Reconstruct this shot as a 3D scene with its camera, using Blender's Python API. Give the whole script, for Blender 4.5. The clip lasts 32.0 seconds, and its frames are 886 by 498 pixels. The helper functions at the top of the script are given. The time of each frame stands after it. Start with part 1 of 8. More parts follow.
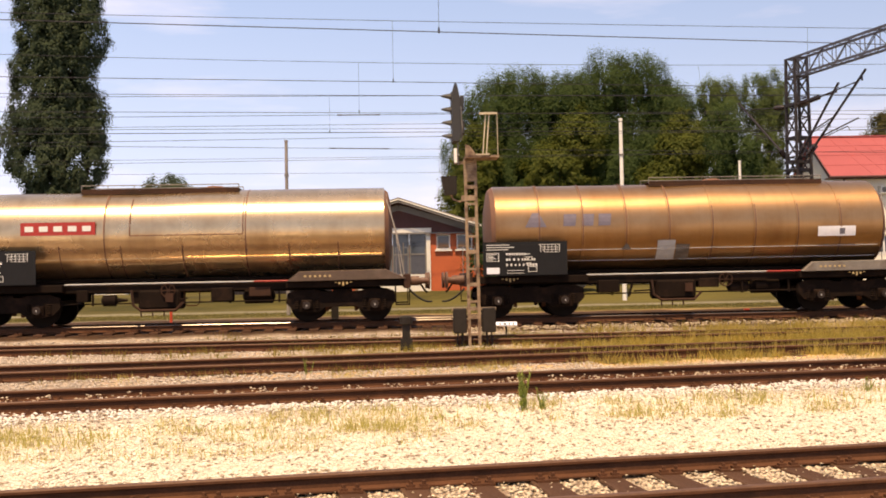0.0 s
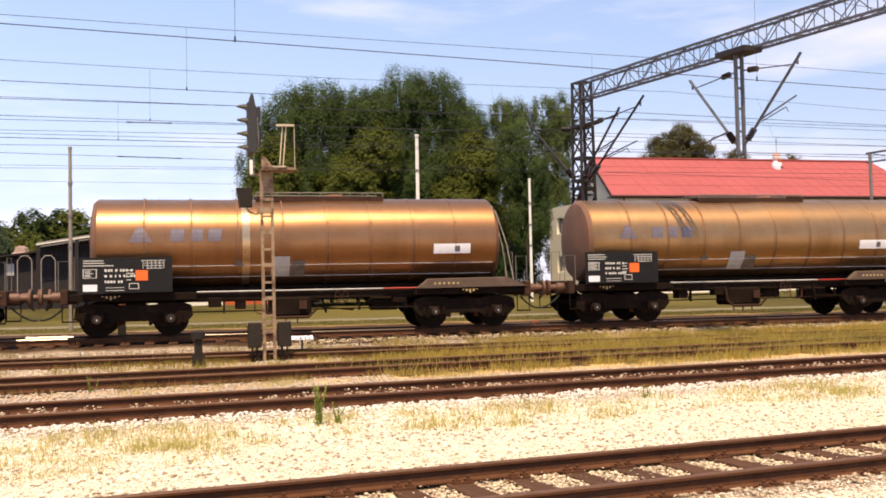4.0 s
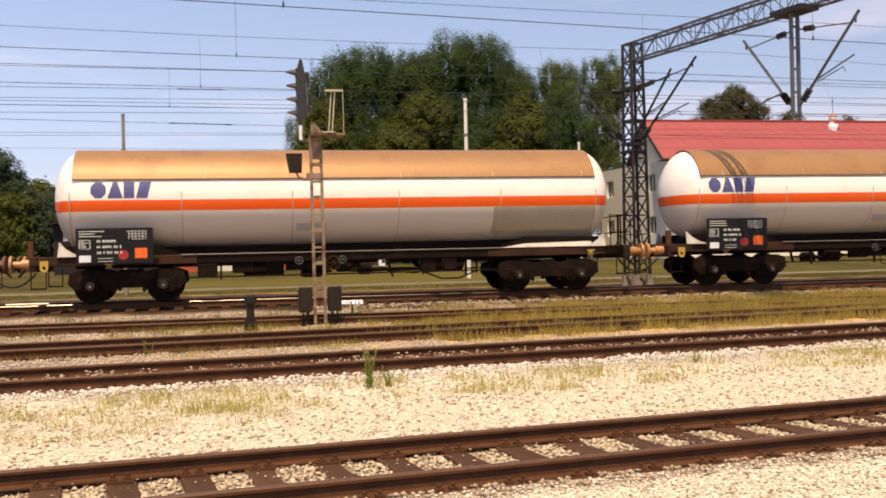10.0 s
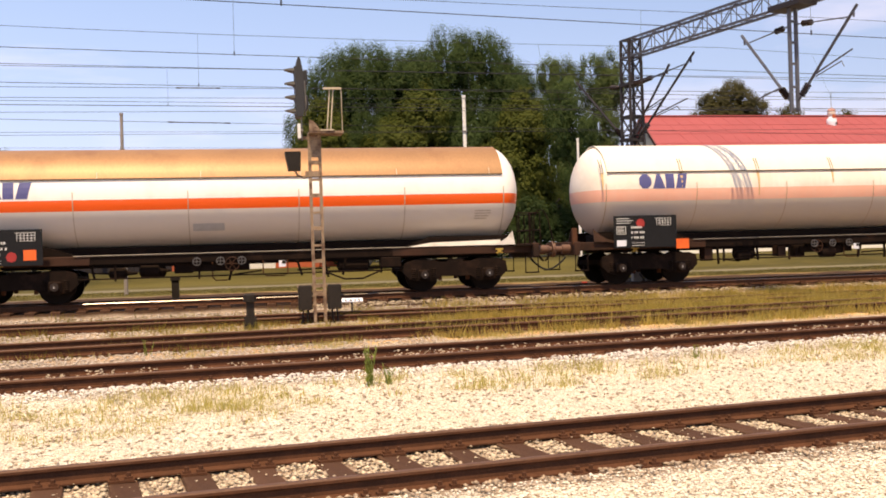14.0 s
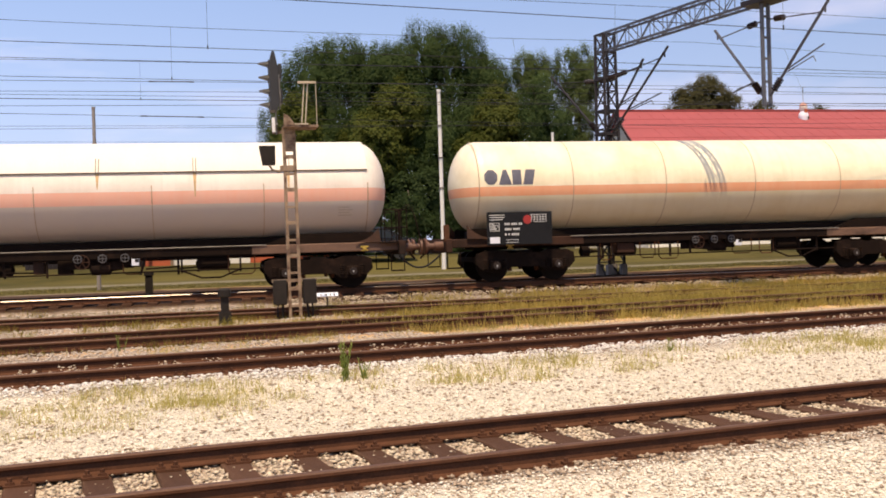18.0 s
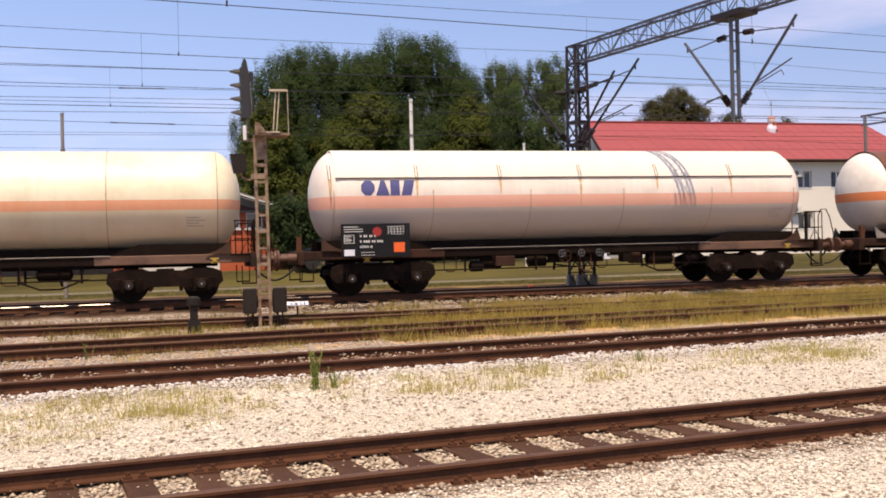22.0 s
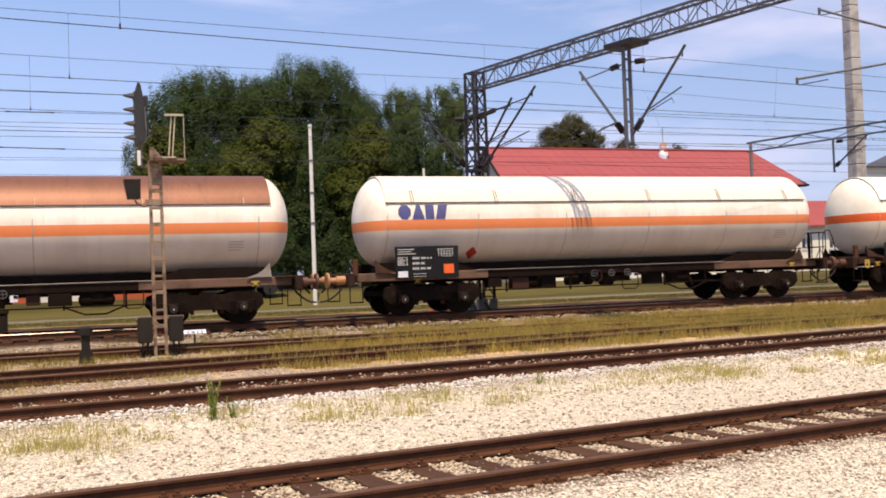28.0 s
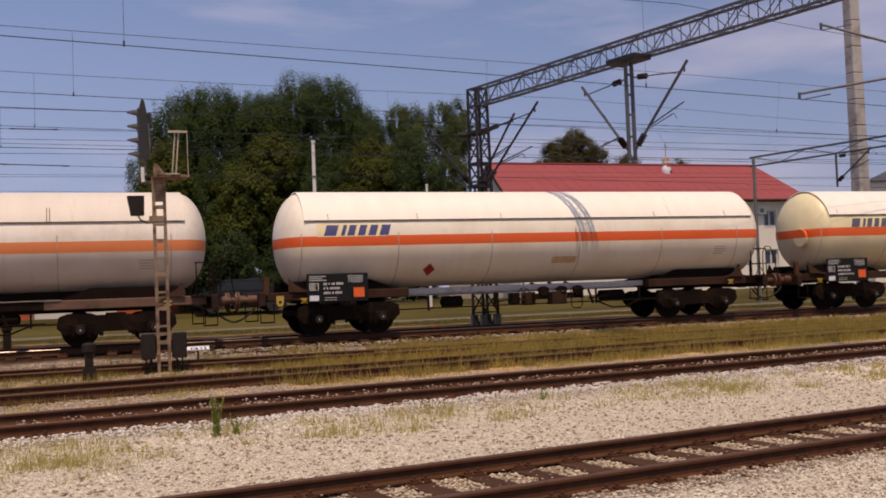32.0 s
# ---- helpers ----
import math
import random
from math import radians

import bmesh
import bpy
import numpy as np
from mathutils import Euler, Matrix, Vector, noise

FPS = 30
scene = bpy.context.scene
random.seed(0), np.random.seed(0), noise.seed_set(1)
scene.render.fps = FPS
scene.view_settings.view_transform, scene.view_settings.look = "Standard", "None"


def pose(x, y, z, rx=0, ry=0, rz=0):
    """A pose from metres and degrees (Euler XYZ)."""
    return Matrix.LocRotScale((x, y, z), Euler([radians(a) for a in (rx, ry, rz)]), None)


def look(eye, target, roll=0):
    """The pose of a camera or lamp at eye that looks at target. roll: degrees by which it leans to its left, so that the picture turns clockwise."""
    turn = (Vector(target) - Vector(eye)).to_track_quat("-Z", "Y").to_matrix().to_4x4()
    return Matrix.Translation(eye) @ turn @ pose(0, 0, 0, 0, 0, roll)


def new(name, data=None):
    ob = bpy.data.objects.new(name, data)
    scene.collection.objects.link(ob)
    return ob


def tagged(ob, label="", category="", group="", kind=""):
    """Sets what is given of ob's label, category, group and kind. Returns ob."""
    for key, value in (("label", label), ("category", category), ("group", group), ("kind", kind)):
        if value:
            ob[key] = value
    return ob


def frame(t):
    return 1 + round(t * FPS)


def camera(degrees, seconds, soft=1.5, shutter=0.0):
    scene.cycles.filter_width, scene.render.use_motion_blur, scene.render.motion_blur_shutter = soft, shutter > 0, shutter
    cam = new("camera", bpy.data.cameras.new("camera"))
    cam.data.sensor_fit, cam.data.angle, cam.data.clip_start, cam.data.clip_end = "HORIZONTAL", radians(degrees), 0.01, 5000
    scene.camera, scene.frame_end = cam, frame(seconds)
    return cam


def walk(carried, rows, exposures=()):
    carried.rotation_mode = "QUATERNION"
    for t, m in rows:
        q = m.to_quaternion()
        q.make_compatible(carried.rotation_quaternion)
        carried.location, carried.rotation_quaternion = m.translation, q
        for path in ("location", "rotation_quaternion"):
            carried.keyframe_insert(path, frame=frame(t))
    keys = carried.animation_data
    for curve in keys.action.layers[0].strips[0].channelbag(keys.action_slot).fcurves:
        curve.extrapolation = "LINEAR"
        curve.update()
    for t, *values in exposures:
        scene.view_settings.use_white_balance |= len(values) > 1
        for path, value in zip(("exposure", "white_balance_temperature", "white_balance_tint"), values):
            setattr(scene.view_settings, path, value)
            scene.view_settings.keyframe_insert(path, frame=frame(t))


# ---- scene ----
cam = camera(47.4, 32.0, soft=1.8)
PATH = [
    (0.0, pose(0, 0, 1.713, 91.68, 1.14, -3.03)),
    (0.5, pose(0, 0, 1.713, 91.92, 1.25, -3.59)),
    (1.0, pose(0, 0, 1.713, 91.97, 1.09, -4.40)),
    (1.5, pose(0, 0, 1.713, 91.82, 1.23, -5.40)),
    (2.0, pose(0, 0, 1.713, 92.23, 1.23, -7.64)),
    (2.5, pose(0, 0, 1.713, 92.09, 0.98, -10.07)),
    (3.0, pose(0, 0, 1.713, 91.98, 1.02, -11.83)),
    (3.5, pose(0, 0, 1.713, 92.30, 0.93, -14.42)),
    (4.0, pose(0, 0, 1.713, 92.22, 1.16, -14.54)),
    (4.5, pose(0, 0, 1.713, 91.94, 1.09, -14.90)),
    (6.5, pose(0, 0, 1.713, 91.47, 1.24, -13.35)),
    (7.0, pose(0, 0, 1.713, 91.64, 1.32, -12.99)),
    (7.5, pose(0, 0, 1.713, 91.62, 1.42, -12.59)),
    (8.0, pose(0, 0, 1.713, 91.54, 1.42, -12.28)),
    (8.5, pose(0, 0, 1.713, 91.45, 1.27, -11.90)),
    (9.0, pose(0, 0, 1.713, 90.91, 1.35, -12.02)),
    (9.5, pose(0, 0, 1.713, 90.46, 1.29, -11.96)),
    (10.0, pose(0, 0, 1.713, 90.27, 1.28, -11.76)),
    (10.5, pose(0, 0, 1.713, 90.32, 1.23, -11.55)),
    (11.0, pose(0, 0, 1.713, 90.25, 0.95, -11.81)),
    (11.5, pose(0, 0, 1.713, 90.18, 1.18, -11.58)),
    (12.0, pose(0, 0, 1.713, 90.32, 1.34, -11.39)),
    (12.5, pose(0, 0, 1.713, 90.53, 1.50, -11.99)),
    (13.0, pose(0, 0, 1.713, 90.35, 1.55, -12.00)),
    (13.5, pose(0, 0, 1.713, 90.29, 1.49, -11.53)),
    (14.0, pose(0, 0, 1.713, 90.11, 1.67, -11.79)),
    (14.5, pose(0, 0, 1.713, 90.13, 1.85, -11.75)),
    (16.5, pose(0, 0, 1.713, 89.55, 2.32, -10.82)),
    (17.0, pose(0, 0, 1.713, 89.57, 2.29, -10.83)),
    (17.5, pose(0, 0, 1.713, 89.57, 2.39, -12.32)),
    (18.0, pose(0, 0, 1.713, 89.74, 1.80, -13.19)),
    (18.5, pose(0, 0, 1.713, 90.58, 1.32, -13.80)),
    (19.0, pose(0, 0, 1.713, 90.66, 1.16, -13.46)),
    (19.5, pose(0, 0, 1.713, 90.88, 1.16, -13.45)),
    (20.0, pose(0, 0, 1.713, 90.62, 0.92, -13.27)),
    (20.5, pose(0, 0, 1.713, 90.46, 0.83, -13.36)),
    (21.0, pose(0, 0, 1.713, 90.29, 1.13, -14.08)),
    (21.5, pose(0, 0, 1.713, 90.21, 1.39, -14.46)),
    (22.0, pose(0, 0, 1.713, 90.23, 1.45, -14.83)),
    (22.5, pose(0, 0, 1.713, 90.36, 1.48, -15.11)),
    (23.0, pose(0, 0, 1.713, 90.59, 1.47, -15.24)),
    (23.5, pose(0, 0, 1.713, 91.32, 1.24, -16.20)),
    (24.0, pose(0, 0, 1.713, 91.63, 1.17, -17.34)),
    (24.5, pose(0, 0, 1.713, 91.67, 1.17, -18.88)),
    (25.0, pose(0, 0, 1.713, 91.92, 1.47, -19.52)),
    (25.5, pose(0, 0, 1.713, 91.93, 1.51, -19.50)),
    (27.5, pose(0, 0, 1.713, 91.77, 2.04, -20.08)),
    (28.0, pose(0, 0, 1.713, 91.50, 2.01, -20.46)),
    (28.5, pose(0, 0, 1.713, 91.52, 1.95, -20.66)),
    (29.0, pose(0, 0, 1.713, 91.67, 1.77, -20.21)),
    (29.5, pose(0, 0, 1.713, 91.43, 1.80, -19.99)),
    (30.0, pose(0, 0, 1.713, 91.96, 1.97, -19.90)),
    (30.5, pose(0, 0, 1.713, 92.16, 2.14, -20.48)),
    (31.0, pose(0, 0, 1.713, 92.29, 2.19, -20.17)),
    (31.5, pose(0, 0, 1.713, 92.43, 1.95, -20.29)),
    (32.0, pose(0, 0, 1.713, 92.39, 2.17, -20.27)),
]
EXPOSURES = [
    (0.0, 0.31, 10000, 23), (1.0, 0.27, 9500, 17), (2.0, 0.28, 9200, 18), (3.0, 0.49, 8700, 16), (4.0, 0.45, 8700, 20), (7.0, 0.30, 8400, 18), (8.0, 0.25, 8700, 18), (9.0, -0.09, 8900, 20),
    (10.0, 0.08, 8900, 20), (11.0, 0.11, 8900, 20), (12.0, 0.23, 8700, 22), (13.0, 0.25, 8850, 20), (14.0, 0.26, 8700, 21), (17.0, 0.06, 7900, 20), (18.0, 0.03, 7900, 20), (19.0, -0.19, 7600, 24),
    (20.0, -0.30, 7400, 24), (21.0, -0.27, 7300, 24), (22.0, -0.01, 7500, 23), (23.0, 0.08, 7500, 23), (24.0, 0.00, 7400, 18),
    (25.0, 0.17, 7400, 18), (28.0, 0.04, 7500, 20), (29.0, -0.28, 7700, 25), (30.0, -0.18, 7600, 22), (31.0, -0.23, 7600, 24), (32.0, -0.79, 7850, 28)]
walk(cam, PATH, EXPOSURES)

# ---- light ----
SUN_DIR = Vector((-0.113, -0.392, 0.913)).normalized()
world = bpy.data.worlds.new("sky")
scene.world = world
world.use_nodes = True


def make_sky():
    nt = world.node_tree
    nt.nodes.clear()
    out = nt.nodes.new("ShaderNodeOutputWorld")
    bg = nt.nodes.new("ShaderNodeBackground")
    sky = nt.nodes.new("ShaderNodeTexSky")
    sky.sky_type = "NISHITA"
    sky.sun_disc = False
    sky.sun_elevation = radians(66)
    sky.sun_rotation = math.atan2(SUN_DIR.x, SUN_DIR.y)
    sky.air_density, sky.dust_density, sky.ozone_density = 1.0, 0.5, 3.0
    bg.inputs["Strength"].default_value = 0.138
    # thin high cloud
    tc = nt.nodes.new("ShaderNodeTexCoord")
    mp = nt.nodes.new("ShaderNodeMapping")
    mp.inputs["Scale"].default_value = (1.2, 2.0, 7.0)
    mp.inputs["Location"].default_value = (0.35, 0.2, 0.42)
    no = nt.nodes.new("ShaderNodeTexNoise")
    no.inputs["Scale"].default_value, no.inputs["Detail"].default_value, no.inputs["Roughness"].default_value = 1.7, 7, 0.55
    ra = nt.nodes.new("ShaderNodeMapRange")
    ra.inputs[1].default_value, ra.inputs[2].default_value = 0.47, 0.74
    ra.inputs[3].default_value, ra.inputs[4].default_value = 0.0, 0.8
    mx = nt.nodes.new("ShaderNodeMix")
    mx.data_type = "RGBA"
    mx.inputs[7].default_value = (6.6, 7.2, 9.6, 1)
    haze = nt.nodes.new("ShaderNodeMix")
    haze.data_type = "RGBA"
    up = nt.nodes.new("ShaderNodeSeparateXYZ")
    low = nt.nodes.new("ShaderNodeMapRange")
    low.inputs[1].default_value, low.inputs[2].default_value = 0.0, 0.5
    low.inputs[3].default_value, low.inputs[4].default_value = 0.75, 0.30
    nt.links.new(tc.outputs["Generated"], up.inputs[0])
    nt.links.new(up.outputs["Z"], low.inputs[0])
    nt.links.new(low.outputs[0], haze.inputs[0])
    # the haze is whiter near the horizon
    tone = nt.nodes.new("ShaderNodeMix")
    tone.data_type = "RGBA"
    tone.inputs[6].default_value = (3.6, 5.1, 8.5, 1)
    tone.inputs[7].default_value = (2.35, 4.4, 8.9, 1)
    rise = nt.nodes.new("ShaderNodeMapRange")
    rise.inputs[1].default_value, rise.inputs[2].default_value = 0.02, 0.30
    nt.links.new(up.outputs["Z"], rise.inputs[0])
    nt.links.new(rise.outputs[0], tone.inputs[0])
    nt.links.new(tone.outputs[2], haze.inputs[7])
    li = nt.links.new
    li(tc.outputs["Generated"], mp.inputs["Vector"])
    li(mp.outputs["Vector"], no.inputs["Vector"])
    li(no.outputs["Fac"], ra.inputs[0])
    li(ra.outputs[0], mx.inputs[0])
    li(sky.outputs[0], haze.inputs[6])
    li(haze.outputs[2], mx.inputs[6])
    # and brighter on the sun's side
    side = nt.nodes.new("ShaderNodeMapRange")
    side.inputs[1].default_value, side.inputs[2].default_value = -0.35, 0.75
    side.inputs[3].default_value, side.inputs[4].default_value = 1.10, 0.86
    li(up.outputs["X"], side.inputs[0])
    dim = nt.nodes.new("ShaderNodeVectorMath")
    dim.operation = "SCALE"
    li(mx.outputs[2], dim.inputs[0])
    li(side.outputs[0], dim.inputs["Scale"])
    li(dim.outputs[0], bg.inputs["Color"])
    li(bg.outputs[0], out.inputs["Surface"])


make_sky()
sun_data = bpy.data.lights.new("sun", "SUN")
sun_data.energy, sun_data.angle, sun_data.color = 5.0, radians(0.53), (1.0, 0.905, 0.70)
sun = new("sun", sun_data)
sun.matrix_world = look(SUN_DIR * 100, (0, 0, 0))

# ---- materials ----
MATS = {}


def mat(name, color, rough=0.6, metal=0.0, var=0.25, scale=3.0, fine=40.0, bump=0.15, bump_dist=0.01, dirt=None, dirt_amount=0.0,
        dirt_scale=1.2, stretch=(1, 1, 1), coat=0.0, rnd=0.0, island=0.0, spec=0.5):
    """A surface with grain at two scales, an optional layer of dirt and bump."""
    if name in MATS:
        return MATS[name]
    m = bpy.data.materials.new(name)
    m.use_nodes = True
    nt = m.node_tree
    li, nn = nt.links.new, nt.nodes.new
    bsdf = nt.nodes["Principled BSDF"]
    bsdf.inputs["Roughness"].default_value = rough
    bsdf.inputs["Metallic"].default_value = metal
    bsdf.inputs["Coat Weight"].default_value = coat
    bsdf.inputs["Specular IOR Level"].default_value = spec
    tc = nn("ShaderNodeTexCoord")
    mp = nn("ShaderNodeMapping")
    mp.inputs["Scale"].default_value = stretch
    li(tc.outputs["Object"], mp.inputs["Vector"])
    n1, n2 = nn("ShaderNodeTexNoise"), nn("ShaderNodeTexNoise")
    n1.inputs["Scale"].default_value, n1.inputs["Detail"].default_value = scale, 6
    n2.inputs["Scale"].default_value, n2.inputs["Detail"].default_value = fine, 3
    li(mp.outputs[0], n1.inputs["Vector"])
    li(mp.outputs[0], n2.inputs["Vector"])
    ad = nn("ShaderNodeMath")
    ad.operation = "ADD"
    li(n1.outputs["Fac"], ad.inputs[0])
    li(n2.outputs["Fac"], ad.inputs[1])
    val = ad
    if rnd or island:
        src = nn("ShaderNodeObjectInfo") if rnd else nn("ShaderNodeNewGeometry")
        mm = nn("ShaderNodeMath")
        mm.operation = "MULTIPLY_ADD"
        li(src.outputs["Random" if rnd else "Random Per Island"], mm.inputs[0])
        mm.inputs[1].default_value = rnd or island
        li(ad.outputs[0], mm.inputs[2])
        val = mm
    mr = nn("ShaderNodeMapRange")
    mr.inputs[1].default_value, mr.inputs[2].default_value = 0.6, 1.4 + (rnd or island)
    mr.inputs[3].default_value, mr.inputs[4].default_value = 1 - var, 1 + var
    li(val.outputs[0], mr.inputs[0])
    mul = nn("ShaderNodeVectorMath")
    mul.operation = "SCALE"
    mul.inputs[0].default_value = color
    li(mr.outputs[0], mul.inputs["Scale"])
    col = mul.outputs[0]
    if dirt is not None:
        n3 = nn("ShaderNodeTexNoise")
        n3.inputs["Scale"].default_value, n3.inputs["Detail"].default_value, n3.inputs["Roughness"].default_value = dirt_scale, 8, 0.65
        li(mp.outputs[0], n3.inputs["Vector"])
        r3 = nn("ShaderNodeMapRange")
        r3.inputs[1].default_value, r3.inputs[2].default_value = 0.72 - dirt_amount * 0.5, 0.9 - dirt_amount * 0.5
        li(n3.outputs["Fac"], r3.inputs[0])
        mx = nn("ShaderNodeMix")
        mx.data_type = "RGBA"
        mx.inputs[7].default_value = (*dirt, 1)
        li(r3.outputs[0], mx.inputs[0])
        li(col, mx.inputs[6])
        col = mx.outputs[2]
    li(col, bsdf.inputs["Base Color"])
    if bump:
        bu = nn("ShaderNodeBump")
        bu.inputs["Strength"].default_value, bu.inputs["Distance"].default_value = bump, bump_dist
        li(ad.outputs[0], bu.inputs["Height"])
        li(bu.outputs[0], bsdf.inputs["Normal"])
    MATS[name] = m
    return m


def tank_mat(name, color, rough, metal, grime, grime_amount, streak=0.5, coat=0.0, stripe=None, fade=0.0, rust=0.3, below=None, rolled=0.0):
    """Tank cladding: long soft streaks run down the barrel, with grime blotches and weld-line rust."""
    m = bpy.data.materials.new(name)
    m.use_nodes = True
    nt = m.node_tree
    li, nn = nt.links.new, nt.nodes.new
    bsdf = nt.nodes["Principled BSDF"]
    tc = nn("ShaderNodeTexCoord")

    def noise_of(scale, stretch, detail=5, rough_=0.6):
        mp = nn("ShaderNodeMapping")
        mp.inputs["Scale"].default_value = stretch
        li(tc.outputs["Object"], mp.inputs["Vector"])
        n = nn("ShaderNodeTexNoise")
        n.inputs["Scale"].default_value, n.inputs["Detail"].default_value, n.inputs["Roughness"].default_value = scale, detail, rough_
        li(mp.outputs[0], n.inputs["Vector"])
        return n.outputs["Fac"]

    def ramp(src, a, b, c, d):
        r = nn("ShaderNodeMapRange")
        r.inputs[1].default_value, r.inputs[2].default_value, r.inputs[3].default_value, r.inputs[4].default_value = a, b, c, d
        li(src, r.inputs[0])
        return r.outputs[0]

    def mixed(fac, a, b):
        x = nn("ShaderNodeMix")
        x.data_type = "RGBA"
        li(fac, x.inputs[0])
        for sock, v in ((6, a), (7, b)):
            if isinstance(v, tuple):
                x.inputs[sock].default_value = (*v, 1)
            else:
                li(v, x.inputs[sock])
        return x.outputs[2]

    vertical = noise_of(1.0, (5.0, 0.25, 0.25))
    blot = noise_of(0.8, (1, 1, 1), 7)
    fine = noise_of(30, (1, 1, 1), 3)
    base = mixed(ramp(fine, 0.3, 0.7, 0.0, 0.35), color, tuple(c * 0.86 for c in color))
    if stripe:
        # painted belt round the barrel between two heights
        sep = nn("ShaderNodeSeparateXYZ")
        li(tc.outputs["Object"], sep.inputs[0])
        lo, hi, scol = stripe
        a, b = nn("ShaderNodeMath"), nn("ShaderNodeMath")
        a.operation, b.operation = "GREATER_THAN", "LESS_THAN"
        a.inputs[1].default_value, b.inputs[1].default_value = lo, hi
        li(sep.outputs["Z"], a.inputs[0])
        li(sep.outputs["Z"], b.inputs[0])
        both = nn("ShaderNodeMath")
        both.operation = "MULTIPLY"
        li(a.outputs[0], both.inputs[0])
        li(b.outputs[0], both.inputs[1])
        wear = nn("ShaderNodeMath")
        wear.operation = "MULTIPLY"
        li(both.outputs[0], wear.inputs[0])
        li(ramp(vertical, 0.3, 0.75, 1 - fade * 0.6, 1 - fade), wear.inputs[1])
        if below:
            # under the belt a darker colour paints in the barrel's shade
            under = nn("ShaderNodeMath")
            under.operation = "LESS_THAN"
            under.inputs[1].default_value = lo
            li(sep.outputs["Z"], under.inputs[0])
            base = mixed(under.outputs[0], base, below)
    col = mixed(ramp(blot, 0.5 - grime_amount * 0.3, 0.85 - grime_amount * 0.25, 0.0, 0.75), base, grime)
    col = mixed(ramp(vertical, 0.5, 0.8, 0.0, streak), col, grime)
    if stripe:
        col = mixed(wear.outputs[0], col, scol)
    if rust:
        rs = noise_of(2.2, (2.5, 0.4, 0.4), 8, 0.7)
        col = mixed(ramp(rs, 0.68, 0.8, 0.0, rust), col, (0.30, 0.15, 0.07))
    li(col, bsdf.inputs["Base Color"])
    bsdf.inputs["Metallic"].default_value = metal
    bsdf.inputs["Coat Weight"].default_value = coat
    if rolled:
        bsdf.inputs["Coat Roughness"].default_value = 0.26
    if rolled:
        tan = nn("ShaderNodeTangent")
        tan.direction_type, tan.axis = "RADIAL", "X"
        bsdf.inputs["Anisotropic"].default_value, bsdf.inputs["Anisotropic Rotation"].default_value = rolled, 0.25
        li(tan.outputs[0], bsdf.inputs["Tangent"])
    li(ramp(blot, 0.3, 0.7, rough * 0.85, min(1, rough * 1.25)), bsdf.inputs["Roughness"])
    bu = nn("ShaderNodeBump")
    bu.inputs["Strength"].default_value, bu.inputs["Distance"].default_value = 0.10, 0.01
    li(noise_of(2.0, (1.5, 1, 1), 3), bu.inputs["Height"])
    li(bu.outputs[0], bsdf.inputs["Normal"])
    MATS[name] = m
    return m


def leaf_mat(name, c1, c2):
    m = bpy.data.materials.new(name)
    m.use_nodes = True
    nt = m.node_tree
    li, nn = nt.links.new, nt.nodes.new
    bsdf = nt.nodes["Principled BSDF"]
    geo = nn("ShaderNodeNewGeometry")
    mx = nn("ShaderNodeMix")
    mx.data_type = "RGBA"
    mx.inputs[6].default_value, mx.inputs[7].default_value = (*c1, 1), (*c2, 1)
    li(geo.outputs["Random Per Island"], mx.inputs[0])
    li(mx.outputs[2], bsdf.inputs["Base Color"])
    bsdf.inputs["Roughness"].default_value = 0.65
    bsdf.inputs["Specular IOR Level"].default_value = 0.12
    tr = nn("ShaderNodeBsdfTranslucent")
    li(mx.outputs[2], tr.inputs["Color"])
    ms = nn("ShaderNodeMixShader")
    ms.inputs[0].default_value = 0.55
    out = nt.nodes["Material Output"]
    li(bsdf.outputs[0], ms.inputs[1])
    li(tr.outputs[0], ms.inputs[2])
    li(ms.outputs[0], out.inputs["Surface"])
    MATS[name] = m
    return m


def glass_mat():
    m = bpy.data.materials.new("window_glass")
    m.use_nodes = True
    b = m.node_tree.nodes["Principled BSDF"]
    b.inputs["Base Color"].default_value = (0.03, 0.04, 0.05, 1)
    b.inputs["Roughness"].default_value = 0.05
    b.inputs["Specular IOR Level"].default_value = 0.8
    MATS["glass"] = m
    return m


RUST = mat("rusty_steel", (0.085, 0.034, 0.017), 0.85, 0.0, 0.35, 6, 60, 0.3, 0.004, spec=0.2)
RAILTOP = mat("worn_rail_head", (0.17, 0.15, 0.13), 0.27, 0.95, 0.2, 20, 90, 0.05)
WORNRAIL = mat("dull_rail_head", (0.11, 0.052, 0.030), 0.65, 0.3, 0.3, 20, 90, 0.05)
SLEEPER = mat("weathered_sleeper_wood", (0.075, 0.035, 0.020), 0.9, 0, 0.35, 4, 50, 0.5, 0.01, dirt=(0.165, 0.098, 0.058), dirt_amount=0.35, stretch=(4, 0.6, 1), rnd=0.5, spec=0.2)
STONE = mat("limestone_chippings", (0.74, 0.67, 0.55), 0.9, 0, 0.30, 9, 60, 0.2, 0.004, island=0.9)
STONE_WHITE = mat("fresh_white_ballast", (0.74, 0.70, 0.64), 0.9, 0, 0.3, 9, 60, 0.2, 0.004, island=0.9)
STONE_BROWN = mat("rust_stained_ballast", (0.36, 0.27, 0.19), 0.92, 0, 0.4, 9, 60, 0.3, 0.005, island=1.2)
STONE_CREAM = mat("dusty_cream_ballast", (0.52, 0.42, 0.30), 0.92, 0, 0.4, 9, 60, 0.3, 0.005, island=1.2)
STONE_GREY = mat("grey_ballast", (0.46, 0.385, 0.315), 0.92, 0, 0.35, 9, 60, 0.3, 0.005, island=1.2)
